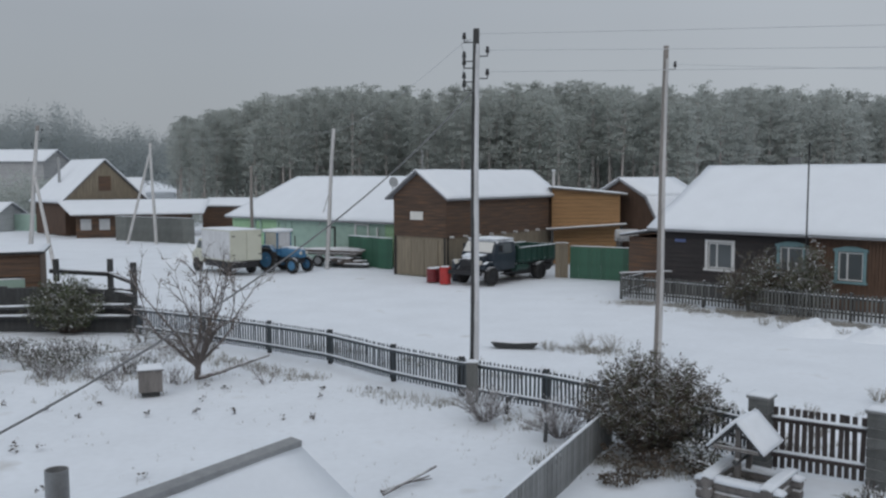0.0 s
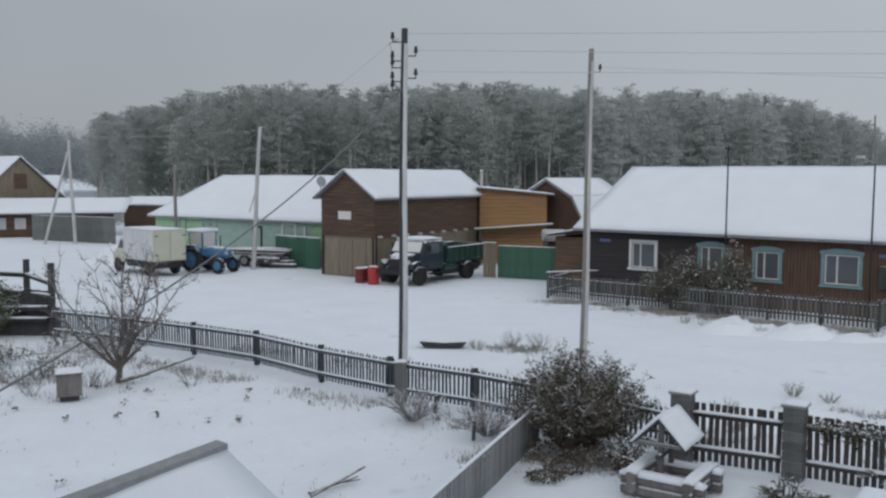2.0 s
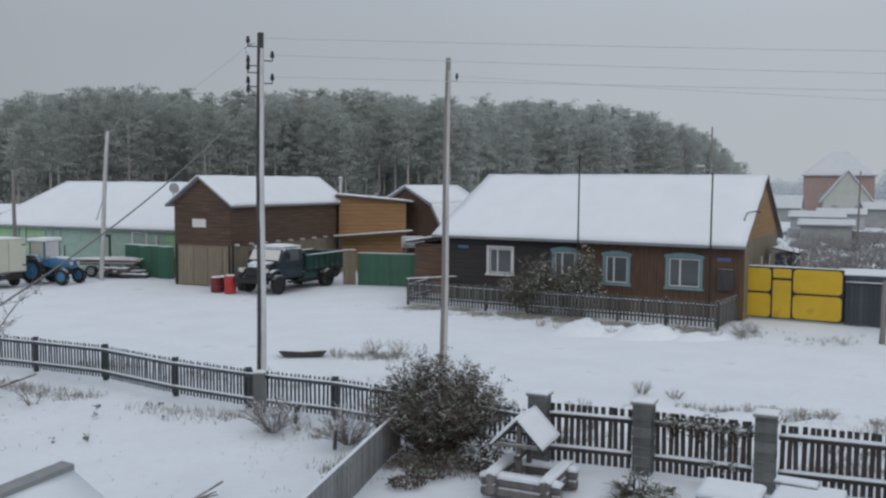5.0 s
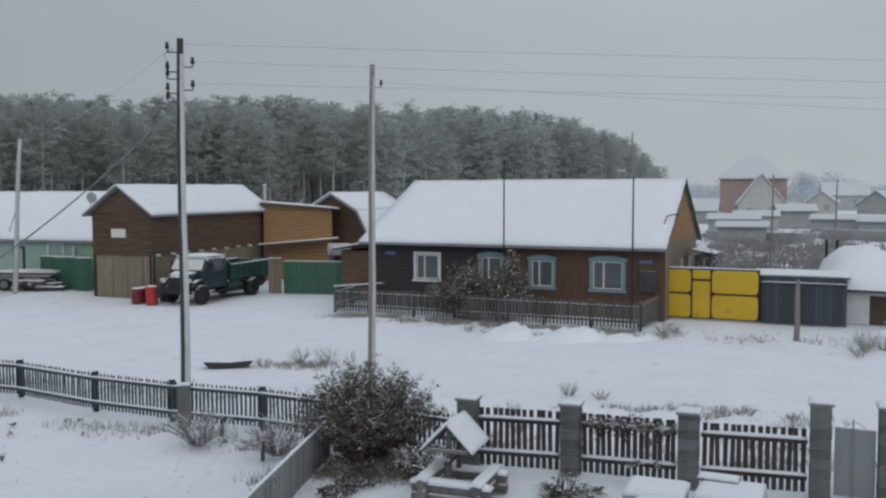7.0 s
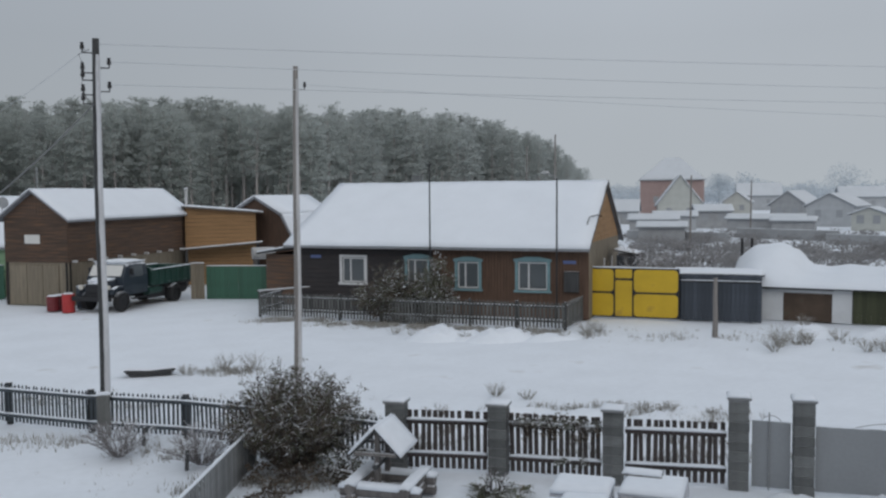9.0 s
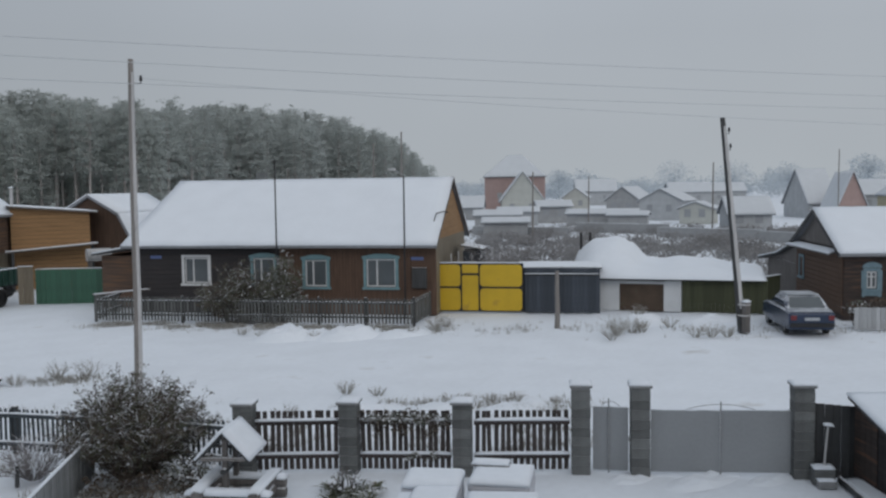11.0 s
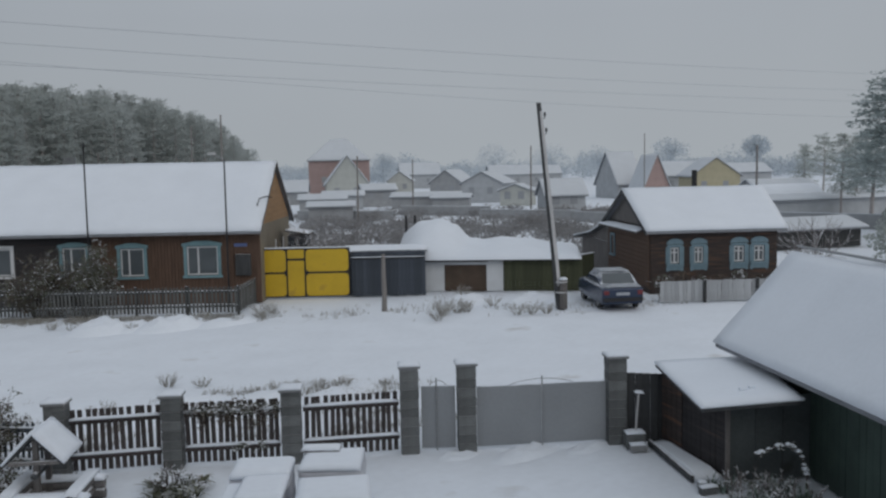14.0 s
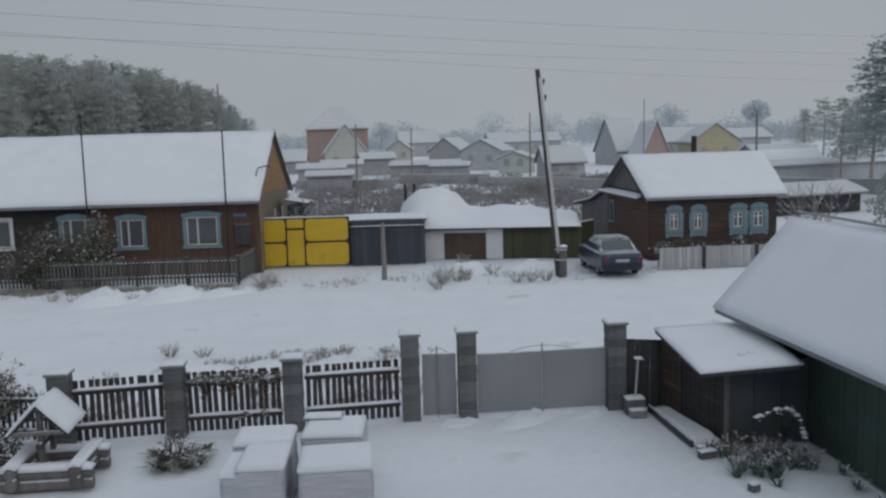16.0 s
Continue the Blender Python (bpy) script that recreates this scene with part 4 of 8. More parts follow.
# step, leaning stick, edging board and blocks by the woodshed
step = thing("garden_step", "two-tier block step with snow beside the gate pillar", "step", YARD @ at_(5.12, 16.95))
part("base", box(bmesh.new(), -0.16, -0.24, 0, 0.16, -0.06, 0.13), MORTAR, step, bevel=0.01)
part("slab", box(bmesh.new(), -0.19, -0.055, 0, 0.19, 0.2, 0.30), BRICK, step, bevel=0.01)
part("snow_cap", snow_slab(bmesh.new(), [(-0.19, -0.055, 0.302), (0.19, -0.055, 0.302), (0.19, 0.2, 0.302), (-0.19, 0.2, 0.302)], 0.06, 6, 0.02), SNOW, step, smooth=True)
part("snow_cap", snow_slab(bmesh.new(), [(-0.16, -0.24, 0.132), (0.16, -0.24, 0.132), (0.16, -0.06, 0.132), (-0.16, -0.06, 0.132)], 0.04, 6, 0.02), SNOW, step, smooth=True)
stick = thing("leaning_stick", "frosted stick with a snow tuft leaning by the pillar", "stick", YARD @ at_(5.13, 17.0, 0, 0.30))
part("shaft", tube(bmesh.new(), (0, 0, 0), (0.10, 0.12, 0.78), 0.022, 0.018, 6), POLE_SNOWY, stick)
part("snow_tuft", snow_slab(bmesh.new(), [(0.02, 0.06, 0.78), (0.20, 0.06, 0.76), (0.20, 0.18, 0.76), (0.02, 0.18, 0.78)], 0.05, 5, 0.02), SNOW, stick, smooth=True)
kerb = thing("kerb_board", "dark edging board with a strip of snow behind it", "edging", YARD)
part("board", box(bmesh.new(), 0, -0.03, 0, 2.2, 0.03, 0.13), BOARD_DARK, kerb, bevel=0.008).matrix_basis = pose(5.53, 14.93, 0, 0, 0, 92.3)
part("snow_strip", snow_slab(bmesh.new(), [(5.58, 14.95, 0.0), (6.1, 15.05, 0.0), (5.76, 17.2, 0.0), (5.48, 17.1, 0.0)], 0.14, 14, 0.03), SNOW, kerb, smooth=True)
for x, y, a, w in ((5.60, 14.40, 10, 0.3), (5.58, 14.62, -5, 0.14), (5.77, 12.9, 20, 0.16)):
    blk = thing("garden_block", "dark broken block with snow on top", "block", YARD @ at_(x, y, a), "blocks by the woodshed")
    part("stone", box(bmesh.new(), -w / 2, -0.07, 0, w / 2, 0.07, 0.12), BRICK, blk, bevel=0.015)
    part("snow_cap", snow_slab(bmesh.new(), [(-w / 2, -0.07, 0.122), (w / 2, -0.07, 0.122), (w / 2, 0.07, 0.122), (-w / 2, 0.07, 0.122)], 0.04, 5, 0.015), SNOW, blk, smooth=True)


# ---- along the far side of the road ----
def on_house(x, y, z=0.0, deg=0.0):
    """A place in the long house's own axes."""
    return H1 @ pose(x, y, z, 0, 0, deg)


# long house: plates, chimney, roof poles, annex
part("number_plate", box(bmesh.new(), 0.75, -0.06, 2.48, 1.3, -0.035, 2.62), PLATE_BLUE, house_long, "small blue enamel plate")
part("number_plate", box(bmesh.new(), 13.05, -0.06, 2.42, 13.6, -0.035, 2.56), PLATE_BLUE, house_long, "small blue enamel plate")
part("meter_box", box(bmesh.new(), 13.1, -0.2, 1.2, 13.75, -0.035, 2.1), BOARD_DARK, house_long, bevel=0.01)
ch = part("chimney", box(bmesh.new(), 4.2, 4.4, 5.6, 4.65, 4.85, 6.45), BRICK, house_long, bevel=0.02)
part("corner_board", box(bmesh.new(), -0.06, -0.06, 0, 0.12, -0.034, 3.0), LOG_BROWN, house_long)
part("corner_board", box(bmesh.new(), 13.98, -0.06, 0, 14.16, -0.034, 3.0), LOG_BROWN, house_long)
bm = bmesh.new()
prism(bm, [(-0.64, 2.94), (4.0, 5.88), (8.64, 2.94), (8.64, 3.14), (4.0, 6.10), (-0.64, 3.14)], 14.24, 14.3, "x")
part("verge_board", bm, BOARD_GREY, house_long)
an = part("annex", box(bmesh.new(), -2.6, 1.4, 0, -0.05, 7.0, 2.5), LOG_DARK, house_long, "dark boarded annex")
part("annex_roof", prism(bmesh.new(), [(-2.9, 2.52), (-0.05, 3.0), (-0.05, 3.08), (-2.9, 2.60)], 1.0, 7.2), BOARD_DARK, an)
part("snow_cover", snow_slab(bmesh.new(), [(-2.9, 1.0, 2.61), (-0.05, 1.0, 3.09), (-0.05, 7.2, 3.09), (-2.9, 7.2, 2.61)], 0.1, 10, 0.02), SNOW_ROOF, an, smooth=True)
roof_aerial = thing("roof_aerial", "thin dark pipe bent over the snowy roof end", "aerial", on_house(13.9, 0.6, 0))
bm = bmesh.new()
for a, b in zip([(0, 0, 3.45), (0.05, 0.2, 4.2), (0.12, 0.3, 4.42), (0.4, 0.5, 4.5)], [(0.05, 0.2, 4.2), (0.12, 0.3, 4.42), (0.4, 0.5, 4.5), (0.6, 0.6, 4.45)]):
    tube(bm, a, b, 0.025, None, 6)
part("rod", bm, BLACK_STEEL, roof_aerial)
for x, h, lamp in ((7.2, 6.9, False), (12.95, 6.1, True)):
    mast = thing("roof_mast", "slim dark pole rising past the eave of the timber house", "pole", on_house(x, -0.92), "slim poles before the long house")
    part("shaft", tube(bmesh.new(), (0, 0, 0), (0.02, 0, h), 0.04, 0.032, 8), BLACK_STEEL, mast)
    if lamp:
        part("lamp_arm", tube(bmesh.new(), (0.02, 0, h), (-0.35, -0.1, h + 0.22), 0.025, None, 6), GALV, mast)
        part("lamp_head", box(bmesh.new(), -0.62, -0.16, h + 0.2, -0.3, -0.04, h + 0.3), POLE_SNOWY, mast, bevel=0.03)
    else:
        part("crossbar", tube(bmesh.new(), (-0.12, 0, h - 0.1), (0.14, 0, h - 0.1), 0.015, None, 6), BLACK_STEEL, mast)

# its front garden fence
fence_h1 = thing("picket_fence", "grey frosted picket fence before the long timber house", "fence")
pick_d = picket_mesh(0.085, 1.02, 0.02, PICKET_GREY, 0.04)
fa, fb, fc = (8.05, 40.45), (18.3, 30.9), (20.35, 32.85)
picket_run(fence_h1, fa, fb, pick_d, 0.15, 0.1, (0.35, 0.92), BOARD_DARK, True, 1)
picket_run(fence_h1, (9.6, 42.6), fa, pick_d, 0.15, 0.1, (0.35, 0.92), BOARD_DARK, True, 1)
picket_run(fence_h1, fb, fc, pick_d, 0.13, 0.1, (0.35, 0.92), BOARD_DARK, True, 1)
for i in range(8):
    x, y = fa[0] + (fb[0] - fa[0]) * i / 7, fa[1] + (fb[1] - fa[1]) * i / 7
    part("post", box(bmesh.new(), -0.05, 0.03, 0, 0.05, 0.13, 1.15), BOARD_DARK, fence_h1).matrix_basis = at_(x, y, -43)
bm = bmesh.new()
box(bm, 0, 0, 0.98, 2.6, 0.35, 1.03)
ledge = solid("snowy_plank", bm, BOARD_GREY, "snow-covered plank lying along the fence top", "plank", at_(8.15, 40.65, 15, 0.14), bevel=0.005)

# yellow gates
yg = thing("gate", "bright yellow steel gate panels in black frames with a wicket", "gate", on_house(13.95, 1.0))


def rounded_panel(parent, x0, z0, x1, z1, r=0.16):
    pts = []
    for cx, cz, a0 in ((x1 - r, z0 + r, -90), (x1 - r, z1 - r, 0), (x0 + r, z1 - r, 90), (x0 + r, z0 + r, 180)):
        pts += [(cx + r * math.cos(radians(a0 + k * 22.5)), cz + r * math.sin(radians(a0 + k * 22.5))) for k in range(5)]
    part("panel", prism(bmesh.new(), pts, -0.045, -0.02), YELLOW_PAINT, parent, "bright yellow painted sheet")


frame_bm = box(bmesh.new(), 0, -0.02, 0.05, 3.9, 0.03, 2.2)
part("frame_sheet", frame_bm, BLACK_STEEL, yg)
for x0, x1 in ((0.05, 1.10), (1.98, 3.84)):
    rounded_panel(yg, x0, 0.10, x1, 1.08)
    rounded_panel(yg, x0, 1.17, x1, 2.14)
rounded_panel(yg, 1.18, 0.10, 1.90, 1.66, 0.05)
rounded_panel(yg, 1.18, 1.76, 1.90, 2.14, 0.05)
part("snow_line", snow_slab(bmesh.new(), [(0, -0.03, 2.202), (3.9, -0.03, 2.202), (3.9, 0.04, 2.202), (0, 0.04, 2.202)], 0.05, 16, 0.015), SNOW, yg, smooth=True)
# dark board fence beside them, with a snowy shed roof behind
bf = thing("board_fence", "black-brown board fence beside the yellow gate", "fence", on_house(17.9, 1.05))
bd_me = mesh_of("board", box(bmesh.new(), 0.004, 0, 0, 0.165, 0.025, 1.98), BOARD_SLATE)
for i in range(19):
    piece("board", bd_me, bf, pose(i * 0.172, random.uniform(-0.006, 0.006), random.uniform(0.0, 0.03)))
part("top_rail", box(bmesh.new(), 0, -0.05, 1.66, 3.27, -0.008, 1.73), BOARD_DARK, bf)
part("snow_ridge", snow_slab(bmesh.new(), [(0, -0.055, 1.732), (3.27, -0.055, 1.732), (3.27, -0.01, 1.732), (0, -0.01, 1.732)], 0.03, 14, 0.01), SNOW, bf, smooth=True)
ls = thing("shed", "low shed behind the dark fence with a snowy sloping roof", "shed", on_house(14.3, 1.6))
part("wall", box(bmesh.new(), 3.3, 0.1, 0, 6.8, 2.1, 1.88), BOARD_SLATE, ls)
lr = part("roof", prism(bmesh.new(), [(0, 1.90), (2.2, 1.96), (2.2, 2.01), (0, 1.95)], 3.1, 6.95, "x"), BOARD_SLATE, ls)
part("snow_cover", snow_slab(bmesh.new(), [(3.1, 0, 1.954), (6.95, 0, 1.954), (6.95, 2.2, 2.014), (3.1, 2.2, 2.014)], 0.07, 16, 0.03), SNOW_ROOF, lr, smooth=True)
hut = thing("shed", "small dark hut behind the yellow gate, snow on its roof", "shed", on_house(14.6, 4.6))
part("wall", box(bmesh.new(), 0.0, 0.0, 0, 0.85, 1.6, 2.5), BOARD_SLATE, hut)
hr = part("roof", prism(bmesh.new(), [(-0.1, 2.72), (1.0, 2.52), (1.0, 2.57), (-0.1, 2.77)], -0.15, 1.75), BOARD_DARK, hut)
part("snow_cover", snow_slab(bmesh.new(), [(-0.1, -0.15, 2.774), (1.0, -0.15, 2.574), (1.0, 1.75, 2.574), (-0.1, 1.75, 2.774)], 0.07, 8, 0.02), SNOW, hr, smooth=True)
for k, (dx, dz) in enumerate(((0.15, 2.55), (0.3, 2.4), (0.42, 2.62))):
    solid("plank", box(bmesh.new(), 0, 0, 0, 0.05, 0.16, dz), BOARD_TAN if k % 2 else POLE_SNOWY, "weathered plank stood on end behind the yellow gate", "plank", on_house(14.3 + dx, 1.9 + 0.25 * k, 0, 10 * k), "planks behind the gate", bevel=0.005)

# whitewashed garage with a deep snow roof and a dark green fence
GAR = at_(27.4, 30.0, -50)
gar = thing("garage", "low whitewashed garage with a brown door under deep snow", "garage", GAR)
part("wall", pierced_wall(bmesh.new(), 3.6, 0, 1.38, 0.2, [(0.93, 0.0, 2.85, 1.2)]), WHITEWASH, gar)
part("side_wall", box(bmesh.new(), 0, 0.202, 0, 0.2, 5.0, 1.38), WHITEWASH, gar)
part("side_wall", box(bmesh.new(), 3.4, 0.202, 0, 3.6, 5.0, 1.38), WHITEWASH, gar)
dr = part("door", box(bmesh.new(), 0.94, 0.07, 0.0, 2.84, 0.12, 1.19), RUST, gar, "stained brown metal door")
gr1 = part("roof", prism(bmesh.new(), [(-0.35, 1.36), (4.4, 1.80), (6.4, 1.4), (6.4, 1.46), (4.4, 1.88), (-0.35, 1.44)], -0.3, 2.94, "x"), BOARD_DARK, gar)
gr2 = part("side_roof", prism(bmesh.new(), [(-0.35, 1.40), (3.6, 1.66), (3.6, 1.72), (-0.35, 1.46)], 2.96, 7.0, "x"), BOARD_DARK, gar)


def drift_roof(bm, x0, x1, nx, ny, crest):
    """Snow lying deep on a roof: crest, its height over the eave along x, is set to fit the camera's view; the front
    eave steps back past the end wall.
    """
    top, bot = [], []
    for j in range(ny + 1):
        for i in range(nx + 1):
            x = x0 + (x1 - x0) * i / nx
            front = -0.40 if x > -0.3 else -0.40 + (-0.3 - x) * 1.8
            v = j / ny
            y = front + (6.4 - front) * v
            for (a, u), (c, w) in zip(crest, crest[1:]):
                if a <= x <= c:
                    q = (x - a) / (c - a)
                    high = u + (w - u) * q * q * (3 - 2 * q)
                    break
            rise = math.sin(min(1.0, v / 0.66) * math.pi / 2) if v < 0.66 else 1 - 0.6 * ((v - 0.66) / 0.34) ** 2
            lump = 0.05 * noise.noise(Vector((x * 0.9, y * 0.9, 2)))
            rim = 0.10 if 0 < i < nx and 0 < j < ny else 0.0
            top.append(bm.verts.new((x, y, 1.465 + high * rise + rim + lump * rim * 8)))
            bot.append(bm.verts.new((x, y, 1.462 + high * rise * 0.6 - 0.01)))
    k = nx + 1
    for j in range(ny):
        for i in range(nx):
            q = j * k + i
            bm.faces.new((top[q], top[q + 1], top[q + k + 1], top[q + k]))
            bm.faces.new((bot[q], bot[q + k], bot[q + k + 1], bot[q + 1]))
    for a, b in [(i, i + 1) for i in range(nx)] + [(ny * k + i + 1, ny * k + i) for i in range(nx)] + [((j + 1) * k, j * k) for j in range(ny)] + [(j * k + nx, (j + 1) * k + nx) for j in range(ny)]:
        bm.faces.new((bot[a], bot[b], top[b], top[a]))
    return bm


part("snow_cover", drift_roof(bmesh.new(), -1.5, 7.1, 40, 16, ((-1.5, 0.95), (-0.6, 1.40), (0.45, 1.52), (1.0, 1.25), (1.8, 0.52), (2.5, 0.46), (3.4, 0.58), (4.6, 0.48), (5.7, 0.28), (7.2, 0.08))), SNOW_ROOF, gr1, "deep drifted snow", smooth=True)
for x, y in ((-1.35, 3.9), (-0.95, 4.2)):
    part("flue", tube(bmesh.new(), (x, y, 1.9), (x, y, 3.25), 0.07, 0.06, 8), BLACK_STEEL, gar)
part("back_wall", box(bmesh.new(), 0.2, 4.8, 0, 3.4, 5.0, 1.38), WHITEWASH, gar)
part("annex_wall", box(bmesh.new(), 3.62, 3.2, 0, 6.9, 3.4, 1.5), BOARD_DARK, gar)
part("annex_wall", box(bmesh.new(), -1.3, 2.2, 0, -0.02, 5.0, 1.45), BOARD_DARK, gar)
gf2 = thing("board_fence", "dark green board fence under the snowy garage roof", "fence", GAR)
gb_me = mesh_of("board", box(bmesh.new(), 0.001, 0, 0, 0.1745, 0.025, 1.42), OLIVE)
for i in range(20):
    piece("board", gb_me, gf2, pose(3.62 + i * 0.176, 0.03 + random.uniform(-0.006, 0.006), random.uniform(0, 0.02)))
gf3 = thing("board_fence", "dark green fence with snow running up to the cottage", "fence", at_(31.6, 25.0, 10))
for i in range(14):
    piece("board", gb_me, gf3, pose(i * 0.176, random.uniform(-0.006, 0.006), 0.05))
part("snow_ridge", snow_slab(bmesh.new(), [(0, -0.03, 1.49), (2.5, -0.03, 1.49), (2.5, 0.05, 1.49), (0, 0.05, 1.49)], 0.05, 12, 0.015), SNOW, gf3, smooth=True)
part("backing_rail", box(bmesh.new(), 0, 0.03, 1.35, 2.5, 0.07, 1.43), OLIVE, gf3)
# cottage front fence
f2 = thing("board_fence", "low whitish board fence before the brown cottage", "fence")
pick_e = picket_mesh(0.15, 0.84, 0.02, PICKET_WHITE, 0.0)
picket_run(f2, (30.9, 19.85), (36.6, 15.3), pick_e, 0.157, 0.04, (0.25, 0.75), BOARD_GREY, True, 1)
for q in (0.25, 0.55, 0.85):
    part("post", box(bmesh.new(), -0.05, -0.14, 0, 0.05, -0.04, 0.92), BOARD_DARK, f2, "dark square post").matrix_basis = at_(30.9 + 5.7 * q, 19.85 - 4.55 * q, -38.7)

# barn: garage doors, notice plate, log ends, ochre extension
for i, (x0, x1) in enumerate(((0.35, 1.25), (1.28, 2.2), (2.23, 3.15))):
    part("garage_door", box(bmesh.new(), x0, -0.03, 0.05, x1, 0.0, 2.05), BOARD_TAN, barn, bevel=0.006)
part("notice_board", box(bmesh.new(), 1.25, -0.08, 3.15, 2.15, -0.05, 3.6), PLATE_WHITE, barn, "plain whitish board")
le_me = mesh_of("log_end", tube(bmesh.new(), (0, 0, 0), (0.28, 0, 0), 0.07, 0.065, 8), POLE_SNOWY)
for i in range(9):
    piece("log_end", le_me, barn, pose(bd, 0.3 + i * 1.25, 2.24))
part("barn_mast", tube(bmesh.new(), (1.9, 0.2, 5.7), (1.9, 0.2, 7.0), 0.03, None, 6), GALV, barn)
ext = thing("shed", "ochre new-board extension with a thin sloping roof", "shed", at_(6.9, 56.9, -8))
clad_wall(ext, Matrix(), 4.25, 0.0, 4.4, 0.12, (), BOARD_YELLOW, 0.24)
part("wall_back", box(bmesh.new(), 0.0, 0.13, 0, 4.25, 3.6, 4.2), BOARD_DARK, ext)
part("gable_infill", prism(bmesh.new(), [(0.0, 4.402), (4.25, 4.402), (0.0, 4.77)], -0.02, 0.1), BOARD_YELLOW, ext)
er = part("roof", prism(bmesh.new(), [(-0.2, 4.78), (4.7, 4.35), (4.7, 4.43), (-0.2, 4.86)], -0.4, 3.9), BOARD_GREY, ext)
part("snow_cover", snow_slab(bmesh.new(), [(-0.2, -0.42, 4.864), (4.7, -0.42, 4.434), (4.7, 3.9, 4.434), (-0.2, 3.9, 4.864)], 0.06, 10, 0.01), SNOW, er, smooth=True)
part("flue", tube(bmesh.new(), (0.1, 0.4, 4.6), (0.1, 0.4, 5.85), 0.09, 0.085, 10), POLE_SNOWY, ext, "pale metal flue")
part("flue_cap", tube(bmesh.new(), (0.1, 0.4, 5.88), (0.1, 0.4, 5.95), 0.14, 0.10, 10), SNOW, ext)
part("lean_roof", prism(bmesh.new(), [(-0.3, 2.2), (4.6, 2.55), (4.6, 2.62), (-0.3, 2.27)], -1.4, -0.04), BOARD_GREY, ext)
part("lean_post", box(bmesh.new(), 4.2, -1.3, 0, 4.35, -1.15, 2.5), BOARD_DARK, ext)
part("lean_post", box(bmesh.new(), 0.0, -1.3, 0, 0.15, -1.15, 2.2), BOARD_DARK, ext)
barn_b = thing("barn", "small brown barn with a broken-pitch snowy roof", "barn", at_(9.6, 59.4, -38))
clad_wall(barn_b, Matrix(), 4.8, 0, 3.0, 0.12, (), LOG_BROWN, 0.2, True)
part("gable", prism(bmesh.new(), [(0, 3.0), (4.8, 3.0), (4.25, 4.2), (2.4, 5.3), (0.55, 4.2)], -0.02, 0.1), LOG_BROWN, barn_b)
part("body", box(bmesh.new(), 0.02, 0.12, 0, 4.78, 8.0, 3.0), LOG_DARK, barn_b)
br_ = part("roof", prism(bmesh.new(), [(-0.25, 2.75), (0.5, 4.25), (2.4, 5.4), (4.3, 4.25), (5.05, 2.75), (4.95, 2.7), (4.2, 4.15), (2.4, 5.26), (0.6, 4.15), (-0.15, 2.7)], -0.35, 8.2), SLATE, barn_b)
for q in (((2.4, -0.37, 5.42), (4.32, -0.37, 4.27), (4.32, 8.2, 4.27), (2.4, 8.2, 5.42)), ((4.32, -0.37, 4.26), (5.08, -0.37, 2.76), (5.08, 8.2, 2.76), (4.32, 8.2, 4.26)), ((0.48, -0.37, 4.27), (2.4, -0.37, 5.42), (2.4, 8.2, 5.42), (0.48, 8.2, 4.27)), ((-0.28, -0.37, 2.76), (0.48, -0.37, 4.26), (0.48, 8.2, 4.26), (-0.28, 8.2, 2.76))):
    part("snow_cover", snow_slab(bmesh.new(), q, 0.09, 8, 0.02), SNOW_ROOF, br_, smooth=True)

# green sheet fences
def sheet_fence(label, a, b, h, material, wave=0.0, board=0.25, category="fence"):
    a, b = Vector(a), Vector(b)
    d = b - a
    f = thing("board_fence", label, category, at_(a.x, a.y, math.degrees(math.atan2(d.y, d.x))))
    me = mesh_of("board", box(bmesh.new(), 0.003, 0, 0, board - 0.006, 0.03, h), material)
    n = int(d.length / board)
    for i in range(n):
        piece("board", me, f, pose(i * board, random.uniform(-0.008, 0.008), 0.03 + wave * math.sin(i * 0.9) - 0.05))
    part("rail", box(bmesh.new(), 0, 0.035, h * 0.8, n * board, 0.08, h * 0.8 + 0.08), material, f)
    part("snow_ridge", snow_slab(bmesh.new(), [(0, -0.02, h + 0.0), (n * board, -0.02, h), (n * board, 0.05, h), (0, 0.05, h)], 0.035 + wave * 0.3, 12, 0.01), SNOW, f, smooth=True)
    return f


sheet_fence("green board fence between the barn and the long house", (6.95, 48.9), (11.0, 46.7), 1.75, GREEN_PAINT)
sheet_fence("brown block wall end beside the green fence", (6.2, 49.3), (6.95, 48.9), 1.9, BOARD_TAN)
sheet_fence("green board fence with a scalloped top beside the barn", (-5.9, 56.2), (-2.95, 53.4), 1.85, GREEN_PAINT, 0.06)
sheet_fence("grey sheet-metal yard fence with patched panels", (-28.7, 78.8), (-20.5, 74.1), 2.1, FENCE_ZINC, 0.0, 1.35)
sheet_fence("faded green fence by the far timber house", (-52.0, 97.0), (-38.0, 90.5), 1.7, GREEN_WALL_B, 0.0, 1.0)
dump = thing("water_tank", "white drum on a rough stand behind the green fence", "tank", at_(10.3, 50.3, 0))
part("drum", tube(bmesh.new(), (-0.6, 0, 2.25), (0.6, 0, 2.25), 0.32, None, 16), POLE_SNOWY, dump, smooth=False)
part("drum_end", tube(bmesh.new(), (0.61, 0, 2.25), (0.66, 0, 2.25), 0.2, None, 12), WHITE_PAINT, dump)
bm = bmesh.new()
for x in (-0.45, 0.45):
    for y in (-0.3, 0.3):
        box(bm, x - 0.05, y - 0.05, 0, x + 0.05, y + 0.05, 1.95)
box(bm, -0.6, -0.35, 1.9, 0.6, 0.35, 1.95)
part("stand", bm, BOARD_GREY, dump)

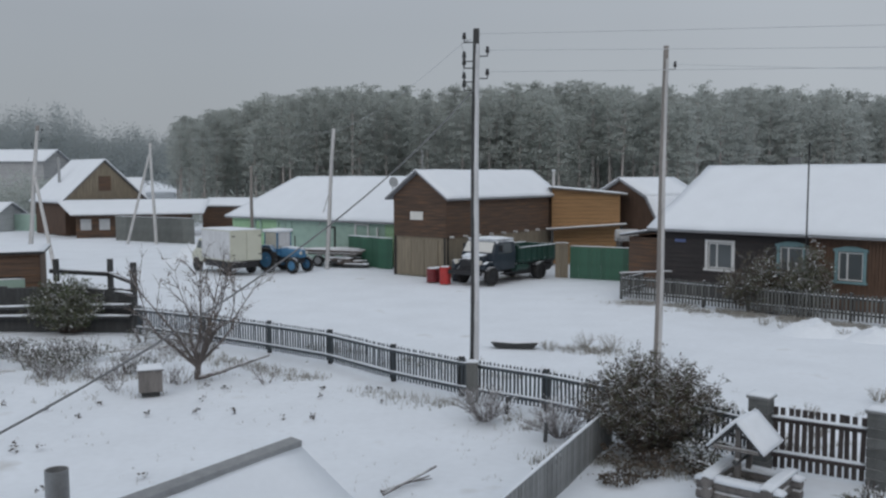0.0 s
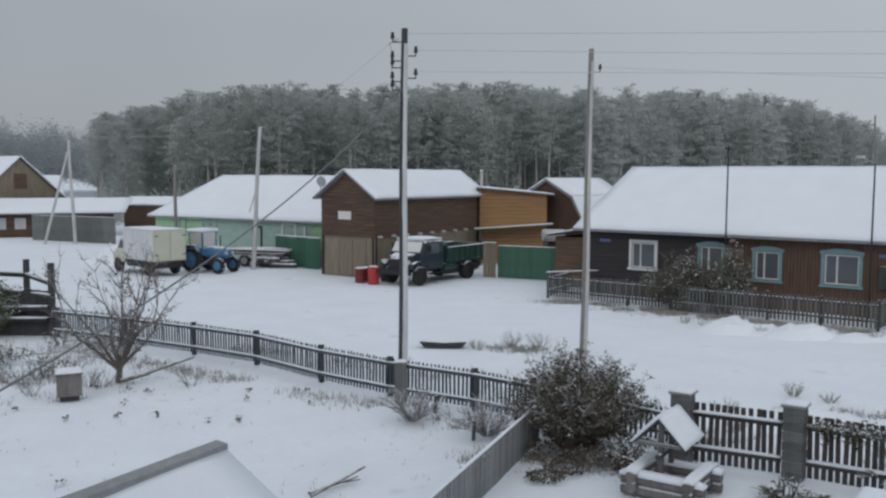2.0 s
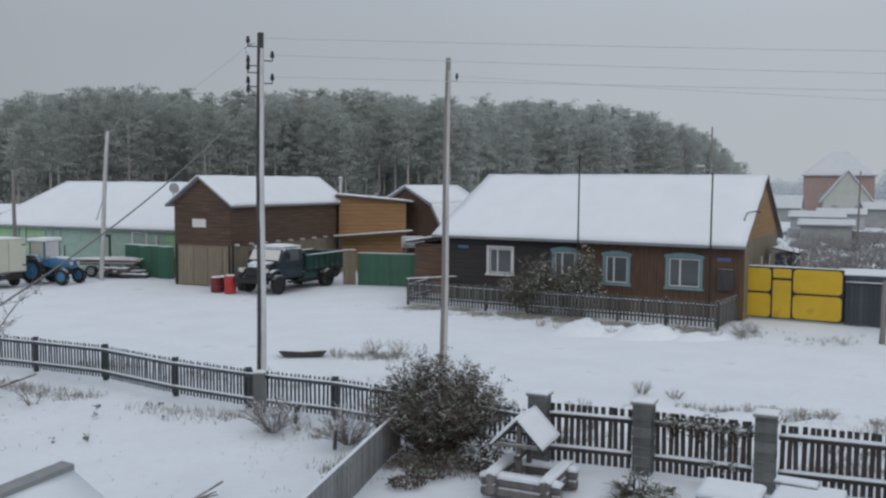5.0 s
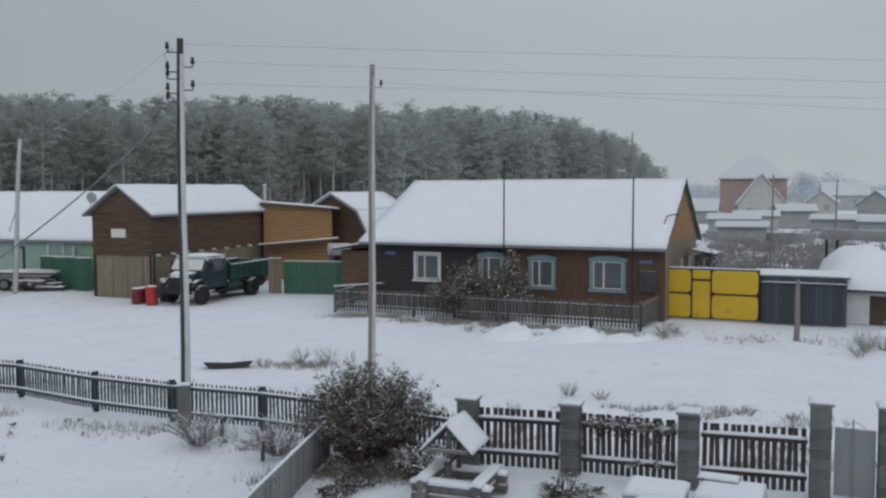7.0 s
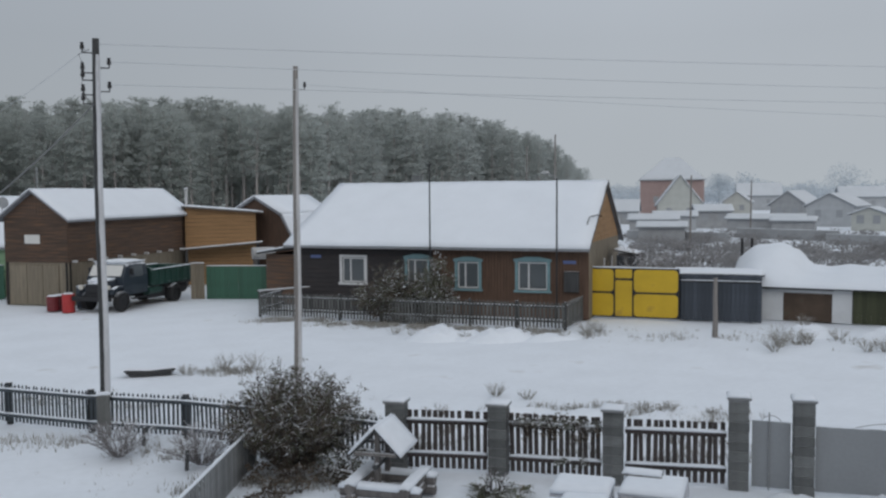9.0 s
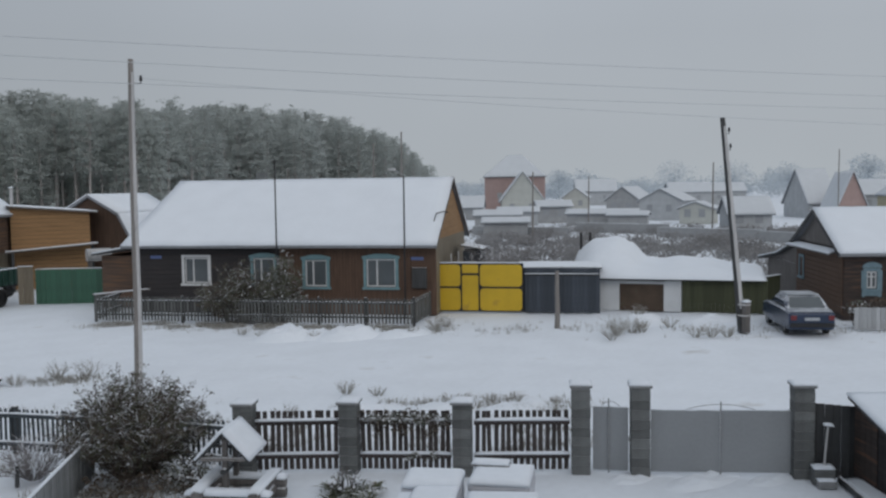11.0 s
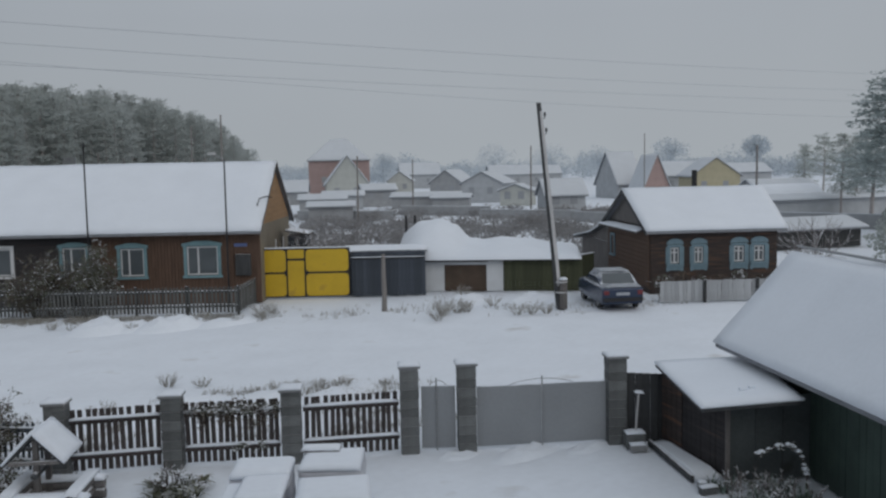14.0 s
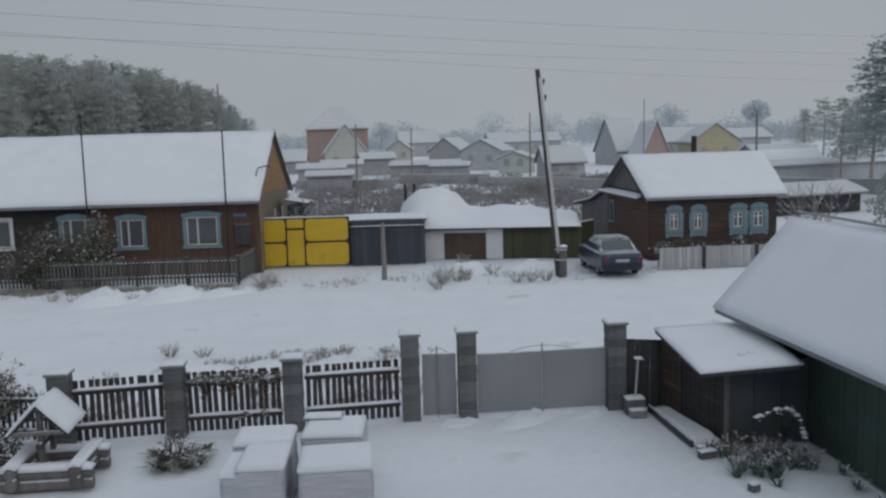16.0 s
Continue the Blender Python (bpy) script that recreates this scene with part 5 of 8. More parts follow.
# green house windows, downpipe; dish on the barn's far side
for x, z, w, h, cas in ((2.5, 1.75, 0.5, 0.8, GREEN_WALL_B), (4.85, 1.84, 0.5, 0.6, GREEN_WALL_B), (5.55, 1.84, 0.5, 0.6, GREEN_WALL_B), (9.6, 0.9, 0.55, 1.3, BOARD_DARK), (12.1, 1.45, 0.95, 1.0, WHITE_PAINT)):
    window(house_green, pose(x, -0.07, z), w, h, cas, cas, (0.5,) if w > 0.6 else (), False, False)
part("teal_cladding", box(bmesh.new(), 5.0, -0.06, 0.0, 14.5, -0.032, 2.62), GREEN_WALL_B, house_green, "paler teal plaster")
part("roof_pipe", tube(bmesh.new(), (9.2, -0.5, 2.3), (8.8, 1.2, 5.2), 0.03, None, 6), GALV, house_green)
part("entry_post", box(bmesh.new(), 14.0, -0.3, 0, 14.1, -0.2, 2.4), WHITE_PAINT, house_green)
dish = thing("satellite_dish", "round satellite dish on the snowy roof edge", "dish", at_(-2.9, 52.4, 0, 4.6))
part("bowl", tube(bmesh.new(), (0, 0, 0.6), (0.06, -0.1, 0.62), 0.2, 0.3, 16), GALV, dish)
part("bracket", tube(bmesh.new(), (0, 0, -0.4), (0, 0, 0.6), 0.03, None, 6), GALV, dish)

# far timber house at the end of the lane, with its lean-to
HL = at_(-35.4, 84.3, 45)
house_far = thing("house", "brown timber house with a broad gable and long snowy lean-to", "house", HL)
part("body", box(bmesh.new(), 0, 0, 0, 7.8, 7.0, 3.4), LOG_BROWN, house_far)
gable_end(house_far, pose(0, -0.02, 0), 7.8, 3.4, 7.1, BOARD_TAN, True, 0.1, 0.3)
rr = gable_roof(house_far, 7.0, 7.8, 3.6, 7.2, 0.3, 0.5, 0.16, (0, 0), None, 15.0)
rr.matrix_basis = pose(7.8, 0, 0, 0, 0, 90)
part("gable_window", box(bmesh.new(), 3.3, -0.09, 4.2, 4.5, -0.03, 5.6), LOG_DARK, house_far)
part("chimney", tube(bmesh.new(), (1.2, 4, 5.0), (1.2, 4, 7.4), 0.14), GALV, house_far)
LT = HL.inverted() @ at_(-33.5, 80.9, 16.7)
lean = part("lean_to", box(bmesh.new(), 0.4, 0.4, 0, 10.6, 3.6, 2.0), LOG_DARK, house_far)
lean.matrix_basis = LT
lr2 = part("lean_to_roof", prism(bmesh.new(), [(-0.3, 2.0), (3.8, 3.2), (3.8, 3.3), (-0.3, 2.1)], 0.0, 11.6, "x"), BOARD_GREY, lean)
part("snow_cover", snow_slab(bmesh.new(), [(0.0, -0.3, 2.11), (11.6, -0.3, 2.11), (12.4, 3.8, 3.31), (-1.6, 3.8, 3.31)], 0.16, 18, 0.03), SNOW_ROOF, lean, smooth=True)
for x in (0.8, 2.4):
    part("window_board", box(bmesh.new(), x, 0.33, 0.7, x + 0.9, 0.39, 1.7), FAR_GREY, lean)
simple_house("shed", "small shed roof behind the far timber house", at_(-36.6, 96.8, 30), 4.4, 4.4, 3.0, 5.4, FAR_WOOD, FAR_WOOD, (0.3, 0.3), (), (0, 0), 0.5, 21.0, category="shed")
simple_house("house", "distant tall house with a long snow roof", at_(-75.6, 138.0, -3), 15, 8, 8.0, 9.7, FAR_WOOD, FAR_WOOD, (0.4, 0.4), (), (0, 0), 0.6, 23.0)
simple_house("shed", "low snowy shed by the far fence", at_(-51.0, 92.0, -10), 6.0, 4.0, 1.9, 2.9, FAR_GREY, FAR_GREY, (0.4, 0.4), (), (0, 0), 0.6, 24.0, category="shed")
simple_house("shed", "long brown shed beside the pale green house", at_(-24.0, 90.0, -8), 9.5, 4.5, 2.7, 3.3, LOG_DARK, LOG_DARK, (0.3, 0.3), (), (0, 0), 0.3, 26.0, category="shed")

# dark corral and shed at the garden's end
cor = thing("shed", "dark plank shed with a flat snowy roof at the garden's end", "shed", at_(-19.45, 31.5, 20))
clad_wall(cor, Matrix(), 4.8, 0, 2.75, 0.1, ((0.4, 0.9, 4.2, 1.75),), LOG_DARK, 0.24)
for z in (1.02, 1.52):
    brd = part("teal_board", box(bmesh.new(), 0.3, -0.06, z, 4.3, -0.035, z + 0.3), GREEN_WALL_B, cor, "faded teal board")
    part("snow_ridge", snow_slab(bmesh.new(), [(0.3, -0.08, z + 0.302), (4.3, -0.08, z + 0.302), (4.3, -0.03, z + 0.302), (0.3, -0.03, z + 0.302)], 0.05, 12, 0.015), SNOW, brd, smooth=True)
clad_wall(cor, pose(4.8, 0, 0, 0, 0, 90), 3.0, 0, 2.75, 0.1, (), LOG_DARK, 0.24)
part("inner_wall", box(bmesh.new(), 0.05, 0.8, 0, 4.7, 2.9, 2.7), GREEN_DARK, cor)
cr = part("roof", box(bmesh.new(), -0.3, -0.3, 2.76, 5.0, 3.2, 2.84), BOARD_DARK, cor)
part("snow_cover", snow_slab(bmesh.new(), [(-0.3, -0.3, 2.844), (5.0, -0.3, 2.844), (5.0, 3.2, 2.844), (-0.3, 3.2, 2.844)], 0.06, 14, 0.03), SNOW, cr, smooth=True)
rail_fence = thing("rail_fence", "black pole corral with tall posts and snowy rails", "fence")
for x, y, h in ((-14.35, 33.2, 2.55), (-12.75, 34.3, 2.45), (-11.0, 31.8, 2.55)):
    part("post", tube(bmesh.new(), (x, y, 0), (x, y, h), 0.13, 0.12, 8), BOARD_DARK, rail_fence)
for (x0, y0, z0), (x1, y1, z1), r in (((-14.6, 33.2, 2.1), (-12.75, 34.3, 1.85), 0.09), ((-12.75, 34.3, 1.85), (-11.0, 31.8, 1.8), 0.08), ((-14.6, 33.1, 1.65), (-11.0, 31.7, 1.4), 0.06), ((-19.0, 32.4, 0.75), (-11.1, 31.6, 1.0), 0.08), ((-18.5, 32.2, 0.5), (-11.1, 31.6, 0.6), 0.07)):
    r_ = part("rail", tube(bmesh.new(), (x0, y0, z0), (x1, y1, z1), r, None, 8), BOARD_DARK, rail_fence)
    o = Vector((0.04, 0.1, r * 0.8))
    a, b = Vector((x0, y0, z0)) + o - Vector((0.08, 0.2, 0)), Vector((x1, y1, z1)) + o - Vector((0.08, 0.2, 0))
    part("snow_ridge", snow_slab(bmesh.new(), [a, b, b + Vector((0.08, 0.2, 0)), a + Vector((0.08, 0.2, 0))], 0.06, 10, 0.02), SNOW, r_, smooth=True)
bm = bmesh.new()
for i in range(34):
    x = -20.8 + i * 0.285
    box(bm, x, 32.5 - 0.02 * i - 0.012, 0, x + 0.278, 32.5 - 0.02 * i + 0.012, 1.62 + random.uniform(-0.06, 0.04))
tagged(part("low_boarding", bm, BOARD_DARK, rail_fence), kind="stuff")


# ---- vehicles ----
def wheel(parent, x, y, r, w, rim_mat, lugs=0):
    """A tyre with a rim, its axle along y."""
    bm = bmesh.new()
    prof = [(-w / 2, r * 0.62), (-w / 2, r * 0.93), (-w * 0.36, r), (w * 0.36, r), (w / 2, r * 0.93), (w / 2, r * 0.62)]
    n = 20
    rings = [[bm.verts.new((q * math.cos(i * math.tau / n), p, q * math.sin(i * math.tau / n))) for p, q in prof] for i in range(n)]
    for i in range(n):
        for k in range(len(prof) - 1):
            bm.faces.new((rings[i][k], rings[i][k + 1], rings[(i + 1) % n][k + 1], rings[(i + 1) % n][k]))
    for i in range(lugs):
        a = i * math.tau / lugs
        box(bm, r - 0.01, -w * 0.45, -0.03, r + 0.035, w * 0.45, 0.03, Matrix.Rotation(a, 4, "Y"))
    t = part("wheel", bm, TYRE, parent)
    t.location = (x, y, r)
    bm = tube(bmesh.new(), (0, -w * 0.42, 0), (0, w * 0.42, 0), r * 0.64, None, 18)
    tube(bm, (0, -w * 0.5, 0), (0, w * 0.5, 0), r * 0.2, None, 10)
    part("rim", bm, rim_mat, t)
    return t


def loft(bm, sections):
    """Skins closed rings of equal length, and caps both ends."""
    rings = [[bm.verts.new(p) for p in s] for s in sections]
    n = len(rings[0])
    for a, b in zip(rings, rings[1:]):
        for i in range(n):
            bm.faces.new((a[i], a[(i + 1) % n], b[(i + 1) % n], b[i]))
    bm.faces.new(rings[0][::-1])
    bm.faces.new(rings[-1])
    return bm


def ring(x, w, z0, z1, tuck=0.0, rnd=0.06):
    """A rounded cross-section of a body at x: half width w, from z0 up to z1, narrower by tuck at the top."""
    h = z1 - z0
    return [(x, s * a, b) for s, a, b in ((-1, w - 0.04, z0), (-1, w, z0 + h * 0.3), (-1, w, z0 + h * 0.6), (-1, w - tuck, z1 - rnd), (-1, w - tuck - rnd, z1), (1, w - tuck - rnd, z1), (1, w - tuck, z1 - rnd), (1, w, z0 + h * 0.6), (1, w, z0 + h * 0.3), (1, w - 0.04, z0))]


# blue saloon: x forwards
CAR = at_(29.75, 21.5, 51)
car = thing("car", "dark blue saloon car with snow on roof, bonnet and boot", "car", CAR)
part("body", loft(bmesh.new(), [ring(-2.03, 0.74, 0.32, 0.80), ring(-1.98, 0.80, 0.26, 0.90), ring(-1.2, 0.82, 0.24, 0.95), ring(0.9, 0.82, 0.24, 0.95), ring(1.2, 0.82, 0.24, 0.92), ring(1.95, 0.78, 0.28, 0.82), ring(2.03, 0.72, 0.34, 0.72)]), CAR_BLUE, car, smooth=False, bevel=0.0)
part("cabin", loft(bmesh.new(), [ring(-1.45, 0.74, 0.93, 0.97, 0.02, 0.02), ring(-0.95, 0.74, 0.93, 1.36, 0.14, 0.04), ring(0.25, 0.75, 0.93, 1.39, 0.14, 0.04), ring(0.85, 0.74, 0.93, 0.98, 0.02, 0.02)]), CAR_BLUE, car)
for s in (-1, 1):
    for x0, x1 in ((-0.85, -0.32), (-0.26, 0.30)):
        gl = bmesh.new()
        vs = [gl.verts.new((x, s * y, z)) for x, y, z in ((x0 - 0.1, 0.755, 0.98), (x1 + 0.06, 0.755, 0.98), (x1, 0.655, 1.30), (x0, 0.655, 1.30))]
        gl.faces.new(vs)
        part("side_window", gl, GLASS, car)
bm = bmesh.new()
bm.faces.new([bm.verts.new(p) for p in ((-1.44, -0.64, 0.985), (-1.44, 0.64, 0.985), (-1.02, 0.55, 1.34), (-1.02, -0.55, 1.34))])
part("rear_window", bm, GLASS, car)
for s in (-1, 1):
    part("tail_light", box(bmesh.new(), -2.05, s * 0.66 - 0.12, 0.62, -2.0, s * 0.66 + 0.08, 0.78), RED_DARK, car, "dark red lens")
    part("head_light", box(bmesh.new(), 2.0, s * 0.55 - 0.12, 0.55, 2.05, s * 0.55 + 0.12, 0.70), LAMP_GLASS, car)
part("rear_bumper", box(bmesh.new(), -2.12, -0.78, 0.36, -2.0, 0.78, 0.50), BLACK_STEEL, car, bevel=0.03)
part("front_bumper", box(bmesh.new(), 2.0, -0.78, 0.36, 2.12, 0.78, 0.50), BLACK_STEEL, car, bevel=0.03)
part("number_plate", box(bmesh.new(), -2.075, -0.26, 0.60, -2.05, 0.26, 0.71), FROST, car, "frosted blank plate")
for q in ([(-2.0, -0.72, 0.91), (-1.5, -0.72, 0.955), (-1.5, 0.72, 0.955), (-2.0, 0.72, 0.91)], [(-0.95, -0.56, 1.395), (0.25, -0.56, 1.405), (0.25, 0.56, 1.405), (-0.95, 0.56, 1.395)], [(0.95, -0.7, 0.965), (1.95, -0.66, 0.83), (1.95, 0.66, 0.83), (0.95, 0.7, 0.965)]):
    part("snow_patch", snow_slab(bmesh.new(), q, 0.035, 8, 0.008), FROST, car, smooth=True)
for x in (-1.25, 1.25):
    for y in (-0.70, 0.70):
        wheel(car, x, y, 0.29, 0.17, GALV)

# bonneted tipper truck
TRUCK = at_(2.75, 47.2, 230) @ Matrix.Diagonal((1.08, 1.08, 1.05, 1))
truck = thing("truck", "old bonneted truck, white-frosted cab and green tipper body", "truck", TRUCK)
part("chassis", box(bmesh.new(), -3.9, -0.4, 0.62, 2.3, 0.4, 0.86), BLACK_STEEL, truck)
part("bonnet", loft(bmesh.new(), [ring(0.95, 0.66, 0.8, 1.54, 0.05), ring(1.9, 0.58, 0.78, 1.44, 0.08), ring(2.1, 0.52, 0.8, 1.30, 0.1)]), TRUCK_BLUE, truck)
part("cab", loft(bmesh.new(), [ring(-0.45, 0.92, 0.75, 2.10, 0.08, 0.1), ring(-0.35, 0.98, 0.72, 2.18, 0.08, 0.12), ring(0.85, 1.0, 0.72, 2.20, 0.08, 0.12), ring(1.08, 0.99, 0.72, 2.12, 0.08, 0.1), ring(1.40, 0.97, 0.75, 1.55, 0.02, 0.05)]), TRUCK_BLUE, truck)
bm = bmesh.new()
bm.faces.new([bm.verts.new(p) for p in ((1.40, -0.84, 1.60), (1.40, 0.84, 1.60), (1.125, 0.80, 2.08), (1.125, -0.80, 2.08))])
part("windscreen", bm, PLATE_WHITE, truck, "windscreen plastered with snow")
for s in (-1, 1):
    bm = bmesh.new()
    bm.faces.new([bm.verts.new((x, s * y, z)) for x, y, z in ((0.0, 1.004, 1.52), (1.02, 1.004, 1.52), (0.86, 0.945, 2.0), (0.0, 0.945, 2.0))])
    part("door_window", bm, GLASS, truck)
for s in (-1, 1):
    bm = bmesh.new()
    pts = [(2.15, 0.85), (2.05, 1.08), (1.75, 1.18), (1.3, 1.16), (0.9, 0.95), (0.7, 0.72), (0.8, 0.72), (1.0, 0.90), (1.3, 1.06), (1.7, 1.08), (2.0, 0.98), (2.1, 0.82)]
    prism(bm, pts, s * 0.98 - 0.2 * (s > 0), s * 0.98 + 0.2 * (s < 0))
    part("mudguard", bm, TRUCK_BLUE, truck)
    part("head_light", tube(bmesh.new(), (2.02, s * 0.68, 1.15), (2.17, s * 0.68, 1.15), 0.10, 0.12, 12), LAMP_GLASS, truck)
    part("mirror", box(bmesh.new(), 0.95, s * 1.1 - 0.08, 1.65, 0.99, s * 1.1 + 0.08, 1.95), BLACK_STEEL, truck)
    part("step_plate", box(bmesh.new(), -0.3, s * 0.98 - 0.1, 0.5, 0.8, s * 0.98 + 0.1, 0.56), BLACK_STEEL, truck)
part("fuel_tank", tube(bmesh.new(), (-1.5, 0.75, 0.75), (-0.5, 0.75, 0.75), 0.22, None, 14), TRUCK_GREEN, truck)
# dark slab and boxes added to stand for the shade under the bed
part("bed_shade_slab", box(bmesh.new(), -4.0, -0.9, 0.86, -0.6, 0.9, 0.975), BLACK_STEEL, truck)
for y in (-0.86, 0.5):
    part("bed_shade_box", box(bmesh.new(), -1.9, y, 0.35, -0.7, y + 0.36, 0.85), BLACK_STEEL, truck, bevel=0.02)
part("spare_wheel", tube(bmesh.new(), (-3.75, 0.55, 0.62), (-3.1, 0.55, 0.62), 0.3, None, 14), TYRE, truck)
part("grille", box(bmesh.new(), 2.11, -0.42, 0.82, 2.17, 0.42, 1.25), BLACK_STEEL, truck)
part("bumper", box(bmesh.new(), 2.28, -1.0, 0.55, 2.4, 1.0, 0.75), BLACK_STEEL, truck, bevel=0.02)
part("snow_roof", snow_slab(bmesh.new(), [(-0.4, -0.84, 2.19), (1.05, -0.84, 2.20), (1.05, 0.84, 2.20), (-0.4, 0.84, 2.19)], 0.09, 8, 0.015), SNOW, truck, "snow on the cab roof", smooth=True)
part("snow_bonnet", snow_slab(bmesh.new(), [(1.42, -0.6, 1.50), (2.02, -0.46, 1.40), (2.02, 0.46, 1.40), (1.42, 0.6, 1.50)], 0.06, 8, 0.01), SNOW, truck, smooth=True)
bm = bmesh.new()
box(bm, -4.1, -1.05, 0.98, -0.6, 1.05, 1.08)
for y in (-1.05, 1.0):
    box(bm, -4.1, y, 1.08, -0.6, y + 0.05, 1.72)
for x in (-4.1, -0.65):
    box(bm, x, -1.0, 1.08, x + 0.05, 1.0, 1.72 + 0.12 * (x > -1))
for i in range(8):
    for y in (-1.10, 1.05):
        box(bm, -4.08 + i * 0.48, y, 1.0, -4.0 + i * 0.48, y + 0.05, 1.74)
bed = part("tipper_body", bm, TRUCK_GREEN, truck, "green tipper body", bevel=0.006)
part("bed_snow", snow_slab(bmesh.new(), [(-4.05, -1.0, 1.3), (-0.66, -1.0, 1.3), (-0.66, 1.0, 1.3), (-4.05, 1.0, 1.3)], 0.15, 8, 0.06), SNOW, bed, smooth=True)
for y in (-1.03, 1.03):
    part("rim_snow", snow_slab(bmesh.new(), [(-4.1, y - 0.04, 1.73), (-0.6, y - 0.04, 1.73), (-0.6, y + 0.04, 1.73), (-4.1, y + 0.04, 1.73)], 0.035, 10, 0.01), SNOW, bed, smooth=True)
for y in (-0.85, 0.85):
    wheel(truck, 1.42, y, 0.46, 0.25, BLACK_STEEL)
    wheel(truck, -2.5, y, 0.46, 0.42, BLACK_STEEL)

# drums beside the truck
def drum(label, x, y, material, h=0.88, r=0.29):
    d = thing("barrel", label, "barrel", at_(x, y), "drums by the truck")
    bm = tube(bmesh.new(), (0, 0, 0), (0, 0, h), r, None, 18)
    for z in (0.02, h * 0.33, h * 0.66, h - 0.03):
        tube(bm, (0, 0, z), (0, 0, z + 0.025), r + 0.012, None, 18)
    part("shell", bm, material, d)
    part("snow_cap", snow_slab(bmesh.new(), [(-r * 0.75, -r * 0.75, h + 0.002), (r * 0.75, -r * 0.75, h + 0.002), (r * 0.75, r * 0.75, h + 0.002), (-r * 0.75, r * 0.75, h + 0.002)], 0.05, 6, 0.01), SNOW, d, smooth=True)


drum("bright red steel drum in the snow", 0.13, 46.3, RED_PAINT)
drum("dark red steel drum in the snow", -0.55, 47.2, RED_DARK, 0.72, 0.3)
drum("dark red steel drum with snow on top", -0.2, 47.5, RED_DARK, 0.72, 0.3)
drum("dark blue steel drum beside the truck", 0.8, 47.6, TRUCK_BLUE, 1.1, 0.3)

# box van
VAN = at_(-12.24, 51.76, 132.5)
van = thing("van", "cream box truck with double rear doors, parked in snow", "truck", VAN)
part("chassis", box(bmesh.new(), -1.7, -0.45, 0.5, 3.0, 0.45, 0.8), BLACK_STEEL, van)
part("box_body", box(bmesh.new(), -1.75, -1.0, 0.82, 1.6, 1.0, 2.55), TAN_STEEL, van, "cream sheet box", bevel=0.03)
for y0, y1 in ((-0.94, -0.02), (0.02, 0.94)):
    dd = part("rear_door", box(bmesh.new(), -1.80, y0, 0.88, -1.755, y1, 2.48), TAN_STEEL, van, bevel=0.012)
    for z in (1.15, 2.2):
        part("hinge", box(bmesh.new(), -1.83, (y0 if y0 < -0.5 else y1 - 0.2), z, -1.802, (y0 + 0.2 if y0 < -0.5 else y1), z + 0.05), BLACK_STEEL, dd)
# dark box added for the shade beneath the van body
part("underbody_shade", box(bmesh.new(), -1.65, -0.85, 0.42, 1.5, 0.85, 0.81), BLACK_STEEL, van)
part("cab", loft(bmesh.new(), [ring(1.65, 0.9, 0.6, 1.95, 0.08), ring(2.3, 0.9, 0.6, 1.95, 0.1), ring(2.7, 0.88, 0.6, 1.3, 0.05), ring(3.2, 0.8, 0.6, 1.15, 0.05)]), TAN_STEEL, van)
part("plastered_side", box(bmesh.new(), -1.70, 1.002, 0.9, 1.55, 1.012, 2.5), RIME, van, "side plastered with blown snow")
bm = bmesh.new()
bm.faces.new([bm.verts.new(p) for p in ((1.72, 0.905, 1.38), (2.38, 0.905, 1.38), (2.25, 0.85, 1.82), (1.72, 0.85, 1.82))])
part("door_window", bm, GLASS, van)
part("cab_snow", snow_slab(bmesh.new(), [(1.66, -0.8, 1.955), (2.3, -0.8, 1.955), (2.3, 0.8, 1.955), (1.66, 0.8, 1.955)], 0.08, 8, 0.02), SNOW, van, smooth=True)
part("bonnet_snow", snow_slab(bmesh.new(), [(2.72, -0.8, 1.31), (3.18, -0.74, 1.16), (3.18, 0.74, 1.16), (2.72, 0.8, 1.31)], 0.06, 8, 0.02), SNOW, van, smooth=True)
part("snow_cover", snow_slab(bmesh.new(), [(-1.75, -1.0, 2.553), (1.6, -1.0, 2.553), (1.6, 1.0, 2.553), (-1.75, 1.0, 2.553)], 0.06, 12, 0.02), SNOW, van, smooth=True)
for x in (-0.9, 2.5):
    for y in (-0.78, 0.78):
        wheel(van, x, y, 0.42, 0.26, BLACK_STEEL)

# wheeled tractor
TR = at_(-9.45, 52.8, -32)
tractor = thing("tractor", "blue wheeled tractor with a white-roofed cab, dusted with snow", "tractor", TR)
part("engine_hood", loft(bmesh.new(), [ring(0.1, 0.33, 0.85, 1.45, 0.04), ring(1.5, 0.30, 0.85, 1.40, 0.05), ring(1.62, 0.26, 0.9, 1.3, 0.05)]), BLUE_PAINT, tractor)
part("gearbox", box(bmesh.new(), -0.9, -0.3, 0.55, 1.5, 0.3, 0.9), BLACK_STEEL, tractor, bevel=0.03)
bm = bmesh.new()
for x, y in ((-0.85, -0.6), (-0.85, 0.55), (0.1, -0.6), (0.1, 0.55)):
    box(bm, x, y, 1.2, x + 0.06, y + 0.06, 2.3)
box(bm, -0.85, -0.6, 0.95, 0.16, 0.61, 1.35)
part("cab_frame", bm, BLUE_PAINT, tractor)
part("cab_glass", box(bmesh.new(), -0.82, -0.57, 1.36, 0.13, 0.58, 2.28), CURTAIN, tractor, "frosted cab glass")
part("cab_roof", box(bmesh.new(), -0.95, -0.7, 2.3, 0.25, 0.7, 2.48), SNOW, tractor, "white cab roof with snow", bevel=0.04)
